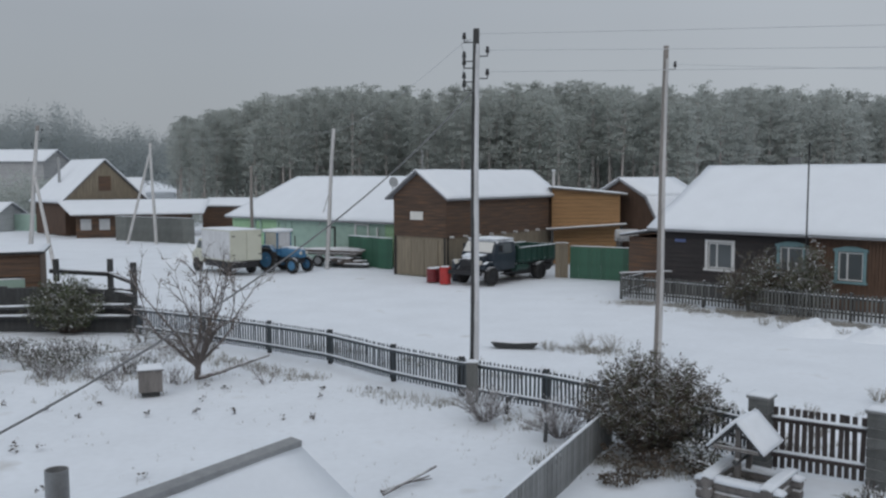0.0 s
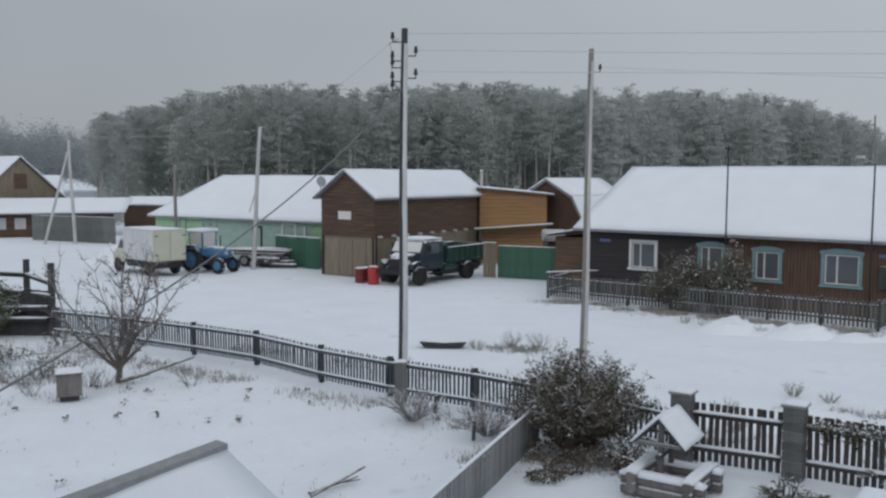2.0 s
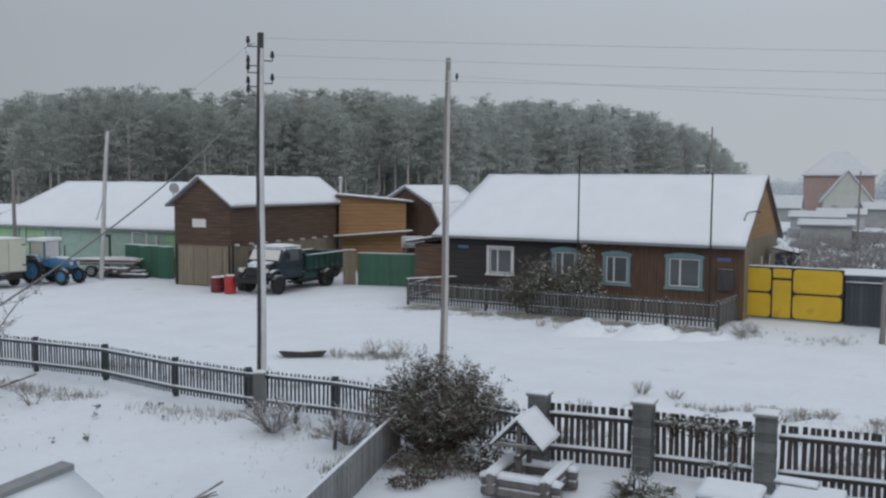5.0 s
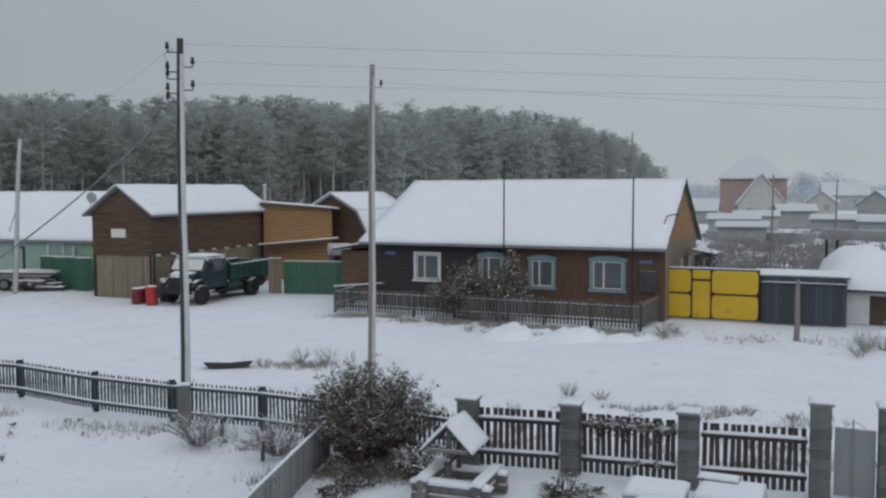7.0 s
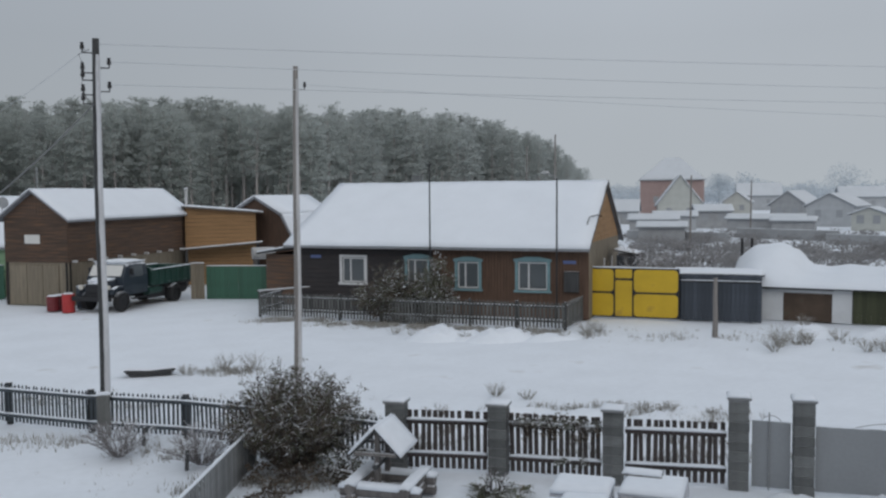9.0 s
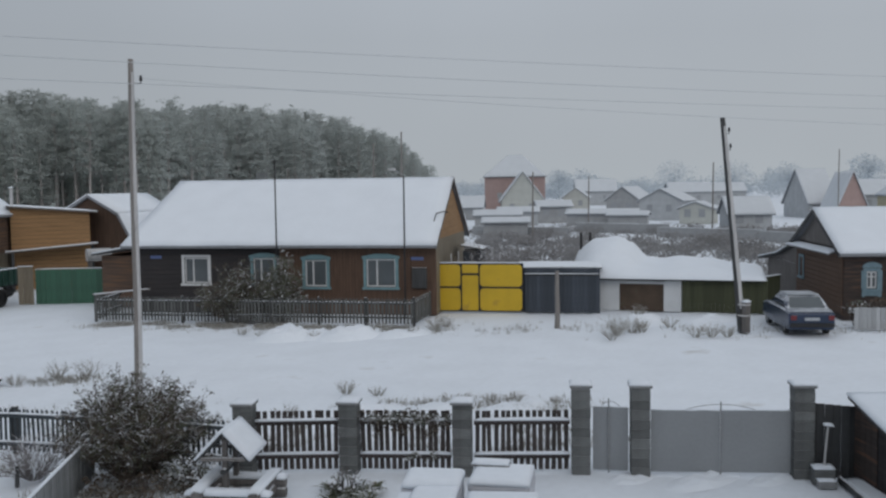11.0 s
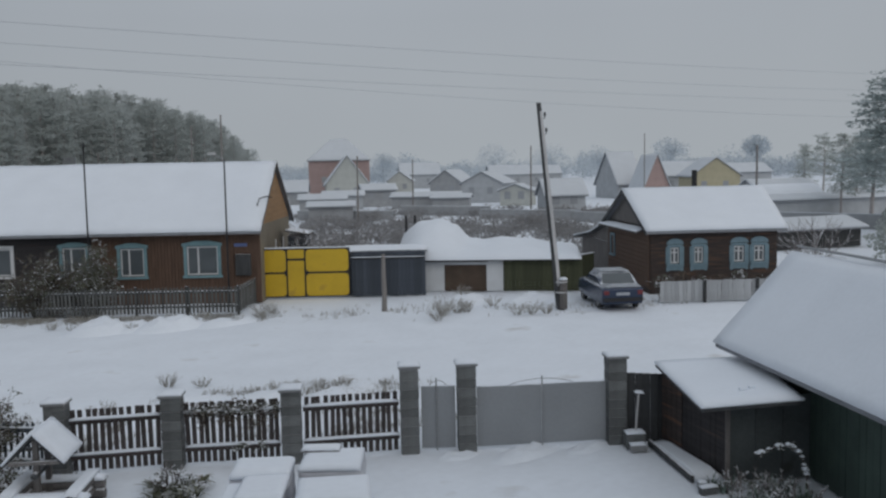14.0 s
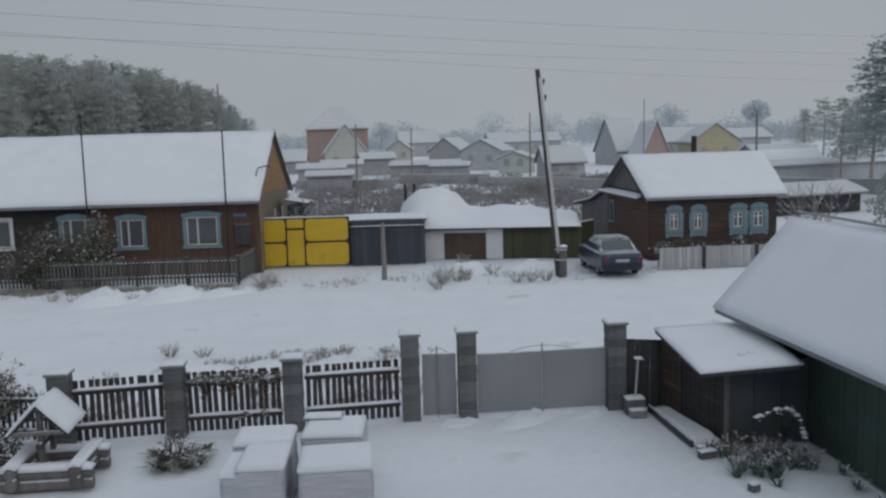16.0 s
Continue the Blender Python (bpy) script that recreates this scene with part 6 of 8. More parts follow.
for y in (-0.72, 0.72):
    prism_bm = prism(bmesh.new(), [(-1.15, 1.2), (-0.8, 1.5), (-0.2, 1.5), (0.1, 1.2), (0.1, 1.27), (-0.2, 1.57), (-0.8, 1.57), (-1.15, 1.27)], y - 0.2, y + 0.2)
    part("mudguard", prism_bm, BLUE_PAINT, tractor)
    wheel(tractor, -0.5, y, 0.72, 0.36, BLUE_PAINT, 18)
    wheel(tractor, 1.35, y * 0.9, 0.44, 0.22, BLUE_PAINT, 14)
part("hood_snow", snow_slab(bmesh.new(), [(0.15, -0.26, 1.455), (1.5, -0.22, 1.405), (1.5, 0.22, 1.405), (0.15, 0.26, 1.455)], 0.05, 8, 0.02), SNOW, tractor, smooth=True)
part("windscreen", box(bmesh.new(), 0.165, -0.5, 1.5, 0.18, 0.5, 2.28), RIME, tractor, "windscreen plastered with snow")
for y in (-0.25, 0.25):
    part("head_light", tube(bmesh.new(), (1.6, y, 1.15), (1.68, y, 1.15), 0.09, 0.10, 12), LAMP_GLASS, tractor)
part("exhaust", tube(bmesh.new(), (0.9, 0.1, 1.4), (0.9, 0.1, 2.1), 0.035), BLACK_STEEL, tractor)
# flat trailer with poles
tl = thing("trailer", "low flat trailer loaded with snowy timber", "trailer", at_(-6.6, 55.9, -20))
part("deck", box(bmesh.new(), -1.6, -0.8, 0.72, 1.7, 0.8, 0.84), BOARD_GREY, tl)
for i in range(6):
    part("timber", tube(bmesh.new(), (-2.3 + 0.2 * (i % 3), -0.55 + i * 0.22, 0.95), (2.0 - 0.3 * (i % 2), -0.55 + i * 0.22, 0.95 + 0.03 * i), 0.1, 0.08, 8), (BRANCH, POLE_SNOWY, BOARD_GREY)[i % 3], tl)
for x in (-0.9, 0.9):
    for y in (-0.75, 0.75):
        wheel(tl, x, y, 0.36, 0.22, GALV)
# heap of snowy logs and scrap round the trailer's tail
lrng = random.Random(17)
for i in range(13):
    l = lrng.uniform(1.0, 2.4)
    log = thing("log", "short sawn log lying in a snowy heap", "log", at_(-5.9 + lrng.gauss(0, 0.7), 55.0 + lrng.gauss(0, 0.25), -20 + lrng.gauss(0, 14), 0.12 + 0.17 * (i // 5)), "logs by the trailer")
    part("trunk_piece", tube(bmesh.new(), (-l / 2, 0, 0), (l / 2, 0, lrng.uniform(-0.03, 0.06)), 0.13, 0.11, 9), BRAMBLE if i % 3 else BOARD_DARK, log)
    part("snow_ridge", snow_slab(bmesh.new(), [(-l / 2, -0.08, 0.11), (l / 2, -0.08, 0.11), (l / 2, 0.08, 0.11), (-l / 2, 0.08, 0.11)], 0.05, 8, 0.015, i), SNOW, log, smooth=True)


# ---- poles and wires ----
def insulator(parent, x, y, z, side):
    """A hook with a small insulator beside the pole."""
    bm = bmesh.new()
    tube(bm, (x, y, z - 0.08), (x + side * 0.22, y, z - 0.08), 0.014, None, 6)
    tube(bm, (x + side * 0.22, y, z - 0.08), (x + side * 0.22, y, z + 0.02), 0.014, None, 6)
    hook = part("hook", bm, BLACK_STEEL, parent)
    bm = tube(bmesh.new(), (x + side * 0.22, y, z), (x + side * 0.22, y, z + 0.09), 0.05, 0.045, 10)
    tube(bm, (x + side * 0.22, y, z + 0.09), (x + side * 0.22, y, z + 0.15), 0.03, 0.04, 10)
    part("insulator", bm, BLACK_STEEL, hook)


def pole(label, x, y, h, r=0.12, lean=(0, 0), hooks=(), material=None, group="utility poles", stub=None):
    p = thing("utility_pole", label, "utility pole", at_(x, y), group)
    bm = bmesh.new()
    n, k = 10, 12
    rings = []
    for j in range(k + 1):
        q = j / k
        c = Vector((lean[0] * q + 0.015 * math.sin(q * 7), lean[1] * q + 0.012 * math.cos(q * 5), h * q))
        rr = r * (1.08 - 0.36 * q)
        rings.append([bm.verts.new(c + Vector((math.cos(i * math.tau / n), math.sin(i * math.tau / n), 0)) * rr) for i in range(n)])
    for a, b in zip(rings, rings[1:]):
        for i in range(n):
            bm.faces.new((a[i], a[(i + 1) % n], b[(i + 1) % n], b[i]))
    bm.faces.new(rings[-1])
    shaft = part("shaft", bm, material or POLE_WOOD, p, smooth=True)
    for hz, side in hooks:
        q = hz / h
        insulator(p, lean[0] * q + side * r * 0.6, lean[1] * q, hz, side)
    if stub:
        part("stub", box(bmesh.new(), -0.13, -0.30, 0, 0.13, -0.10, stub), BOARD_GREY, p, "grey timber stub post", bevel=0.015)
        part("stub_snow", snow_slab(bmesh.new(), [(-0.15, -0.31, stub + 0.003), (0.15, -0.31, stub + 0.003), (0.15, -0.09, stub + 0.003), (-0.15, -0.09, stub + 0.003)], 0.09, 6, 0.03), SNOW, p, smooth=True)
        bm = bmesh.new()
        for z in (stub * 0.55, stub * 0.9):
            tube(bm, (0, -0.1, z), (0, -0.1, z + 0.05), 0.24, None, 12)
        part("wire_binding", bm, POLE_SNOWY, p)
    return p


def plastered(p, r, h, z0, deg, lean=(0, 0), cover=None):
    """Wind-blown snow on one side of a pole, as a thin shell."""
    bm = bmesh.new()
    k, n = 24, 6
    prev = None
    for j in range(k + 1):
        z = z0 + (h * 0.96 - z0) * j / k
        q = z / h
        c = Vector((lean[0] * q + 0.015 * math.sin(q * 7), lean[1] * q + 0.012 * math.cos(q * 5), z))
        rr = r * (1.08 - 0.36 * q) + 0.006
        wid = 62 + 10 * noise.noise(Vector((z * 2, r * 50, 0)))
        row = [bm.verts.new(c + Vector((math.cos(radians(deg + wid * (2 * i / n - 1))), math.sin(radians(deg + wid * (2 * i / n - 1))), 0)) * (rr + 0.01 * (1 - abs(2 * i / n - 1)))) for i in range(n + 1)]
        if prev:
            for i in range(n):
                bm.faces.new((prev[i], prev[i + 1], row[i + 1], row[i]))
        prev = row
    part("driven_snow", bm, cover or RIME, p, "driven snow stuck to one side", smooth=True)


def near(z):
    """Height on the near power pole, which stands in the garden fence."""
    return 5.6 + (z - 5.6) * 0.8216


p1 = pole("tall timber power pole with hooks and insulators, snow driven against it", 0.765, 22.1, near(9.9), 0.105, (0.05, 0), tuple((near(z), q) for z, q in ((9.6, -1), (9.2, 1), (9.05, -1), (8.85, -1), (8.55, 1), (8.45, -1), (8.2, -1))), BOARD_DARK)
plastered(p1, 0.105, near(9.9), 0.0, -35, (0.05, 0))
part("stub", box(bmesh.new(), -0.19, -0.27, 0, 0.10, -0.12, 1.0), PICKET_GREY, p1, "squared timber stub", bevel=0.012)
part("stub_snow", snow_slab(bmesh.new(), [(-0.2, -0.28, 1.003), (0.11, -0.28, 1.003), (0.11, -0.11, 1.003), (-0.2, -0.11, 1.003)], 0.06, 6, 0.02), SNOW, p1, smooth=True)
loop = [(x * 0.82, 0, near(z)) for x, z in ((-0.1, 9.6), (-0.38, 9.45), (-0.28, 9.2), (-0.32, 8.9), (-0.3, 8.5), (-0.2, 8.25), (-0.08, 8.15))]
part("jumper_cable", chain(bmesh.new(), loop, 0.010), CABLE, p1)
p2 = pole("bare grey timber pole with a single hook", 6.42, 26.6, 9.35, 0.105, (0.10, 0), ((8.75, 1),), POLE_WOOD)
plastered(p2, 0.105, 9.35, 0.0, -35, (0.10, 0), POLE_SNOWY)
pole("grey timber pole beside the snowy trailer", -7.0, 54.0, 8.4, 0.13, (0.5, 0), (), POLE_SNOWY)
pole("short pole behind the box van", -11.9, 56.1, 6.2, 0.12, (0, 0), ((5.7, 1), (5.2, -1)), POLE_WOOD)
pa = pole("power pole braced by a strut on the lane", -26.9, 58.3, 8.85, 0.15, (0.85, 0), ((8.5, 1), (7.9, 1), (7.6, -1)), POLE_WOOD)
plastered(pa, 0.15, 8.85, 0.0, -60, (0.85, 0), POLE_SNOWY)
part("strut", tube(bmesh.new(), (2.4, -1.9, 0), (0.55, 0, 5.6), 0.13, 0.11, 8), POLE_SNOWY, pa)
pb = pole("far pole with two legs behind the metal fence", -23.8, 74.5, 8.3, 0.14, (-0.3, 0), (), POLE_SNOWY)
part("strut", tube(bmesh.new(), (-2.2, -0.5, 0), (-0.35, 0, 7.4), 0.12, 0.1, 8), POLE_SNOWY, pb)
p3 = pole("leaning dark timber pole bound to a short stub", 27.4, 22.15, 8.0, 0.13, (-0.56, 0.5), ((7.5, 1), (6.9, 1)), BOARD_DARK, "utility poles", 1.15)
plastered(p3, 0.13, 8.0, 0.9, -75, (-0.56, 0.5), POLE_SNOWY)
pole("weathered gate post before the dark fence", 22.6, 27.1, 2.25, 0.1, (0, 0), (), POLE_WOOD, "posts")
for brg, D, h, r in ((30.0, 105, 12.0, 0.12), (38.3, 95, 7.0, 0.10), (32.2, 60, 5.6, 0.05), (49.3, 110, 8.0, 0.1), (62.9, 70, 6.8, 0.09), (56.3, 62, 7.6, 0.04), (41.8, 110, 6.6, 0.09), (22.8, 60, 6.9, 0.05), (28.2, 70, 9.0, 0.07)):
    pole("thin distant pole among snowy roofs", D * math.sin(radians(brg)), D * math.cos(radians(brg)), h, r, (0.1, 0), (), POLE_WOOD, "distant poles")


def wire(label, pts, sag, r, material, name="power_line", n=24):
    """A hanging wire through the given points."""
    (a, b), line = [Vector(p) for p in pts], []
    for i in range(n + 1):
        q = i / n
        line.append(a.lerp(b, q) - Vector((0, 0, sag * 4 * q * (1 - q))))
    bm = chain(bmesh.new(), line, r)
    return solid(name, bm, material, label, "cable", None, "overhead wires")


for z0, z1, sx, sag in ((9.75, 9.8, 0.0, 0.22), (9.28, 9.0, 0.3, 0.28), (8.65, 8.4, 0.3, 0.16)):
    wire("thin pale overhead wire across the grey sky", [(0.765 + sx * 0.82, 22.1, near(z0)), (51.6, 16.0, z1)], sag, 0.009, WIRE)
wire("thin pale overhead wire from the bare pole", [(6.7, 26.6, 8.82), (51.6, 16.0, 7.6)], 0.35, 0.009, WIRE)
pole("timber power pole down the road", 51.6, 16.0, 10.2, 0.13, (0, 0), ((9.65, 1), (8.9, -1), (8.3, 1), (7.5, -1)), BOARD_DARK)
wire("thick black service cable sagging from pole to house", [(0.74, 22.0, near(8.1)), (-5.75, 6.0, 2.5)], 0.8, 0.014, CABLE, "service_cable")
for a, b, s in (((0.6, 22.1, near(9.6)), (-7.0, 54.0, 8.2), 0.5), ((-6.5, 54, 8.2), (-26.1, 58.3, 8.5), 0.5)):
    wire("thin pale overhead wire along the lane", [a, b], s, 0.006, WIRE)


# ---- plants ----
def leaf_cloud(bm, centre, radii, count, size, rng, hollow=0.55):
    """Small turned leaves through a lumpy ellipsoid, thicker towards its skin."""
    c = Vector(centre)
    for _ in range(count):
        d = Vector((rng.gauss(0, 1), rng.gauss(0, 1), rng.gauss(0, 1))).normalized()
        lump = 1 + 0.30 * noise.noise(d * 2.3 + c)
        q = (hollow + (1 - hollow) * rng.random() ** 0.6) * lump
        p = c + Vector((d.x * radii[0] * q, d.y * radii[1] * q, d.z * radii[2] * q))
        a = Vector((rng.gauss(0, 1), rng.gauss(0, 1), rng.gauss(0, 0.6))).normalized() * size * rng.uniform(0.6, 1.4)
        b = a.cross(Vector((rng.gauss(0, 1), rng.gauss(0, 1), rng.gauss(0, 1)))).normalized() * size * rng.uniform(0.35, 0.7)
        vs = [bm.verts.new(p + w) for w in (-a, b * 0.9, a, -b * 0.9)]
        bm.faces.new(vs)
    return bm


def twigs(bm, base, count, length, rng, spread=0.9, r=0.012, forks=3):
    for _ in range(count):
        a = rng.uniform(0, math.tau)
        p = Vector(base) + Vector((math.cos(a), math.sin(a), 0)) * 0.1
        d = Vector((math.cos(a) * spread * rng.random(), math.sin(a) * spread * rng.random(), 1)).normalized()
        q = p
        seg = length / 4
        for i in range(4):
            nx = q + d * seg * rng.uniform(0.7, 1.2)
            tube(bm, q, nx, r * (1 - i * 0.2), r * (1 - (i + 1) * 0.2), 4, False)
            for _ in range(forks if i else 0):
                e = (d + Vector((rng.gauss(0, 0.6), rng.gauss(0, 0.6), rng.gauss(0.1, 0.4)))).normalized()
                tube(bm, nx, nx + e * seg * rng.uniform(0.6, 1.3), r * 0.5, r * 0.2, 3, False)
            d = (d + Vector((rng.gauss(0, 0.2), rng.gauss(0, 0.2), rng.gauss(0, 0.1)))).normalized()
            q = nx
    return bm


def bush(label, x, y, clumps, leaves, size, leaf_mat, seed, stems=8, height=1.0, twig_mat=None, name="bush", group=""):
    rng = random.Random(seed)
    b = thing(name, label, "bush", at_(x, y), group)
    tagged(part("twig_framework", twigs(bmesh.new(), (0, 0, 0), stems, height, rng, 1.9 if name == 'shrub' else 0.8, 0.014 if name == 'shrub' else 0.02), twig_mat or BRAMBLE, b), kind="stuff")
    if leaves:
        bm = bmesh.new()
        for cx, cy, cz, r0, r1, r2 in clumps:
            leaf_cloud(bm, (cx, cy, cz), (r0, r1, r2), leaves, size, rng)
        part("foliage", bm, leaf_mat, b)
    return b


def leafy_shrub(label, x, y, stems, height, reach, seed, coats, per=5, size=0.03, squash=1.0, lean=(0, 0), name="bush"):
    """A many-stemmed shrub: arching stems, side twigs and small leaves on them in several coats (material, share)."""
    rng = random.Random(seed)
    b = thing(name, label, "bush", at_(x, y))
    wood_bm, leaf_bm = bmesh.new(), [bmesh.new() for _ in coats]
    for k in range(stems):
        a = rng.uniform(0, math.tau)
        far = reach * math.sqrt(rng.random())
        tall = height * (1 - 0.45 * (far / reach) ** 2) * rng.uniform(0.62, 1.08)
        p = Vector((math.cos(a) * far * 0.25, math.sin(a) * far * 0.25 * squash, 0))
        end = Vector((math.cos(a) * far + lean[0], math.sin(a) * far * squash + lean[1], tall))
        mid_ = p.lerp(end, 0.5) + Vector((0, 0, tall * 0.18))
        for i in range(8):
            q0, q1 = i / 8, (i + 1) / 8
            c0 = p.lerp(mid_, q0).lerp(mid_.lerp(end, q0), q0)
            c1 = p.lerp(mid_, q1).lerp(mid_.lerp(end, q1), q1)
            tube(wood_bm, c0, c1, 0.012 * (1.1 - q0), 0.012 * (1.1 - q1), 3, False)
            if i < 1:
                continue
            for _ in range(3):
                d = Vector((rng.gauss(0, 1), rng.gauss(0, 1), rng.gauss(0.35, 0.6))).normalized()
                tip = c1 + d * height * rng.uniform(0.06, 0.17)
                tube(wood_bm, c1, tip, 0.005, 0.002, 3, False)
                pick = rng.random()
                bmx = leaf_bm[-1]
                for (m_, share), bm_ in zip(coats, leaf_bm):
                    if pick < share:
                        bmx = bm_
                        break
                    pick -= share
                leaf_cloud(bmx, c1.lerp(tip, 0.75), (size * 3, size * 3, size * 2.6), per, size, rng, 0.1)
    tagged(part("stem_framework", wood_bm, BRAMBLE, b), kind="stuff")
    for (m_, share), bm_ in zip(coats, leaf_bm):
        tagged(part("foliage", bm_, m_, b), kind="stuff")
    return b


def blades(label, x, y, tufts, per, length, seed, spread, droop=0.5, width=0.016, material=None, group=""):
    """Tufts of long arching leaves."""
    rng = random.Random(seed)
    b = thing("perennial", label, "plant", at_(x, y), group)
    for cx, cy in tufts:
        bm = bmesh.new()
        for _ in range(per):
            a = rng.uniform(0, math.tau)
            l = length * rng.uniform(0.5, 1.1)
            out = Vector((math.cos(a), math.sin(a), 0))
            side_ = Vector((-math.sin(a), math.cos(a), 0)) * width * rng.uniform(0.7, 1.3)
            sp, prev = spread * rng.uniform(0.2, 1.0), None
            for i in range(5):
                q = i / 4
                c = Vector((cx, cy, 0)) + out * (0.03 + l * sp * q) + Vector((0, 0, l * (q - droop * q * q) * (1.1 - 0.5 * sp)))
                w = side_ * (1.0 - 0.85 * q)
                row = (bm.verts.new(c - w), bm.verts.new(c + w))
                if prev:
                    bm.faces.new((prev[0], prev[1], row[1], row[0]))
                prev = row
        part("leaf_tuft", bm, material or BLADE, b)
    return b


leafy_shrub("large brown-leaved bush with snow flecks by the fence", 4.25, 18.0, 230, 1.95, 1.55, 3, ((LEAF_DARK, 0.60), (LEAF_MOSS, 0.33), (LEAF_GREY, 0.07)), 7, 0.027, 0.85)
bush("dark weedy undergrowth at the big bush's foot", 4.0, 16.9, [(-0.5, 0.3, 0.16, 0.5, 0.4, 0.2), (0.2, 0.1, 0.14, 0.55, 0.4, 0.18), (-0.3, -0.5, 0.10, 0.5, 0.4, 0.13), (0.7, -0.4, 0.12, 0.5, 0.35, 0.15), (-0.8, -0.9, 0.08, 0.4, 0.35, 0.10)], 260, 0.045, LEAF_DARK, 14, 14, 0.3)
bush("low snowy shrub at the big bush's foot", 5.0, 16.9, [(0, 0, 0.25, 0.55, 0.5, 0.3)], 500, 0.05, LEAF_GREY, 4, 10, 0.5)
blades("snow-laden peony with drooping leaves by the street fence", 7.1, 14.45, [(rng_.gauss(0, 0.30), rng_.gauss(0, 0.2)) for rng_ in [random.Random(5)] for _ in range(14)], 24, 0.5, 5, 0.95, 0.75, 0.032, LEAF_MOSS)
bush("snow-flecked dead stems among the peony leaves", 7.1, 14.5, [(0, 0, 0.22, 0.45, 0.3, 0.14)], 260, 0.035, LEAF_GREY, 15, 10, 0.42)
bush("twiggy frosted currant bush beside the picket fence", 0.95, 20.2, [], 0, 0.04, LEAF_GREY, 6, 60, 0.75, TWIG, "shrub")
bush("twiggy frosted currant bush before the picket fence", 2.5, 18.9, [], 0, 0.04, LEAF_GREY, 7, 60, 0.75, TWIG, "shrub")
leafy_shrub("rounded green-brown bush flecked with snow before the corral", -13.3, 31.9, 130, 1.95, 1.65, 8, ((LEAF_GREEN, 0.55), (LEAF_MOSS, 0.2), (LEAF_GREY, 0.25)), 6, 0.045, 0.6)
leafy_shrub("dull brown-green rowan before the long timber house", 13.15, 36.6, 95, 2.35, 1.9, 9, ((LEAF_DARK, 0.5), (LEAF_MOSS, 0.32), (LEAF_GREY, 0.18)), 5, 0.048, 0.6)
leafy_shrub("tall frosted lilac before the long timber house", 14.55, 35.5, 55, 2.75, 1.05, 10, ((LEAF_MOSS, 0.55), (LEAF_GREY, 0.30), (LEAF_DARK, 0.15)), 5, 0.048, 0.7)
def yard_xy(x, y):
    v = YARD @ Vector((x, y, 0))
    return v.x, v.y


rng = random.Random(29)
for k in range(11):
    px_, py_ = yard_xy(5.75 + rng.random() * 1.6, 13.3 + rng.random() * 1.15)
    blades("frosted blue-green iris leaves by the woodshed", px_, py_, [(rng.gauss(0, 0.14), rng.gauss(0, 0.14)) for _ in range(3)], 15, 0.5, 300 + k, 0.75, 0.45, 0.02, None, "iris leaves by the woodshed")
    mx, my = yard_xy(5.8 + rng.random() * 1.5, 13.5 + rng.random())
    bush("snowy dead stalks among the iris leaves", mx, my, [(0, 0, 0.12, 0.16, 0.16, 0.10)], 60, 0.03, LEAF_GREY, 320 + k, 4, 0.3, TWIG, "bush", "dead stalks by the woodshed")
# an arching stalk hung with snow
stalk = thing("arching_stalk", "tall arching stem with clots of snow by the woodshed", "plant", YARD @ at_(7.2, 14.1))
arch = [(0, 0, 0), (-0.02, 0, 0.35), (-0.10, 0.02, 0.68), (-0.28, 0.04, 0.86), (-0.55, 0.06, 0.84), (-0.82, 0.08, 0.72)]
part("stem", chain(bmesh.new(), arch, 0.014, 6), BRAMBLE, stalk)
bm, lf = bmesh.new(), bmesh.new()
for (ax, ay, az), (bx, by, bz) in zip(arch[1:], arch[2:]):
    for _ in range(5):
        q = rng.random()
        c = Vector((ax + (bx - ax) * q, ay + (by - ay) * q, az + (bz - az) * q))
        leaf_cloud(lf, c, (0.09, 0.09, 0.07), 9, 0.03, rng, 0.1)
        e = rng.uniform(0.025, 0.05)
        snow_slab(bm, [c + Vector(o) for o in ((-e, -e, 0.01), (e, -e, 0.01), (e, e, 0.01), (-e, e, 0.01))], e, 4, 0.01, az * 9)
tagged(part("clinging_snow", bm, SNOW, stalk, smooth=True), kind="stuff")
tagged(part("foliage", lf, LEAF_GREY, stalk), kind="stuff")
for k, (ux, uy) in enumerate(((7.35, 12.7), (7.3, 11.9), (7.45, 13.3))):
    wx, wy = yard_xy(ux, uy)
    blades("frosted weeds along the outbuilding's foot", wx, wy, [(0, 0), (0.15, 0.1)], 12, 0.34, 340 + k, 0.9, 0.6, 0.02, None, "weeds at the outbuilding")
for i in range(9):
    q = i / 8
    bush("snow-dusted garden flowers behind the white fence", 31.6 + 5.0 * q, 20.15 - 4.0 * q, [(0, 0, 0.75 + 0.15 * math.sin(i * 2.1), 0.42, 0.35, 0.32)], 170, 0.06, (LEAF_GREY, LEAF_DARK)[i % 2], 20 + i, 6, 0.9, BRAMBLE, "flower_clump", "flowers behind the white fence")
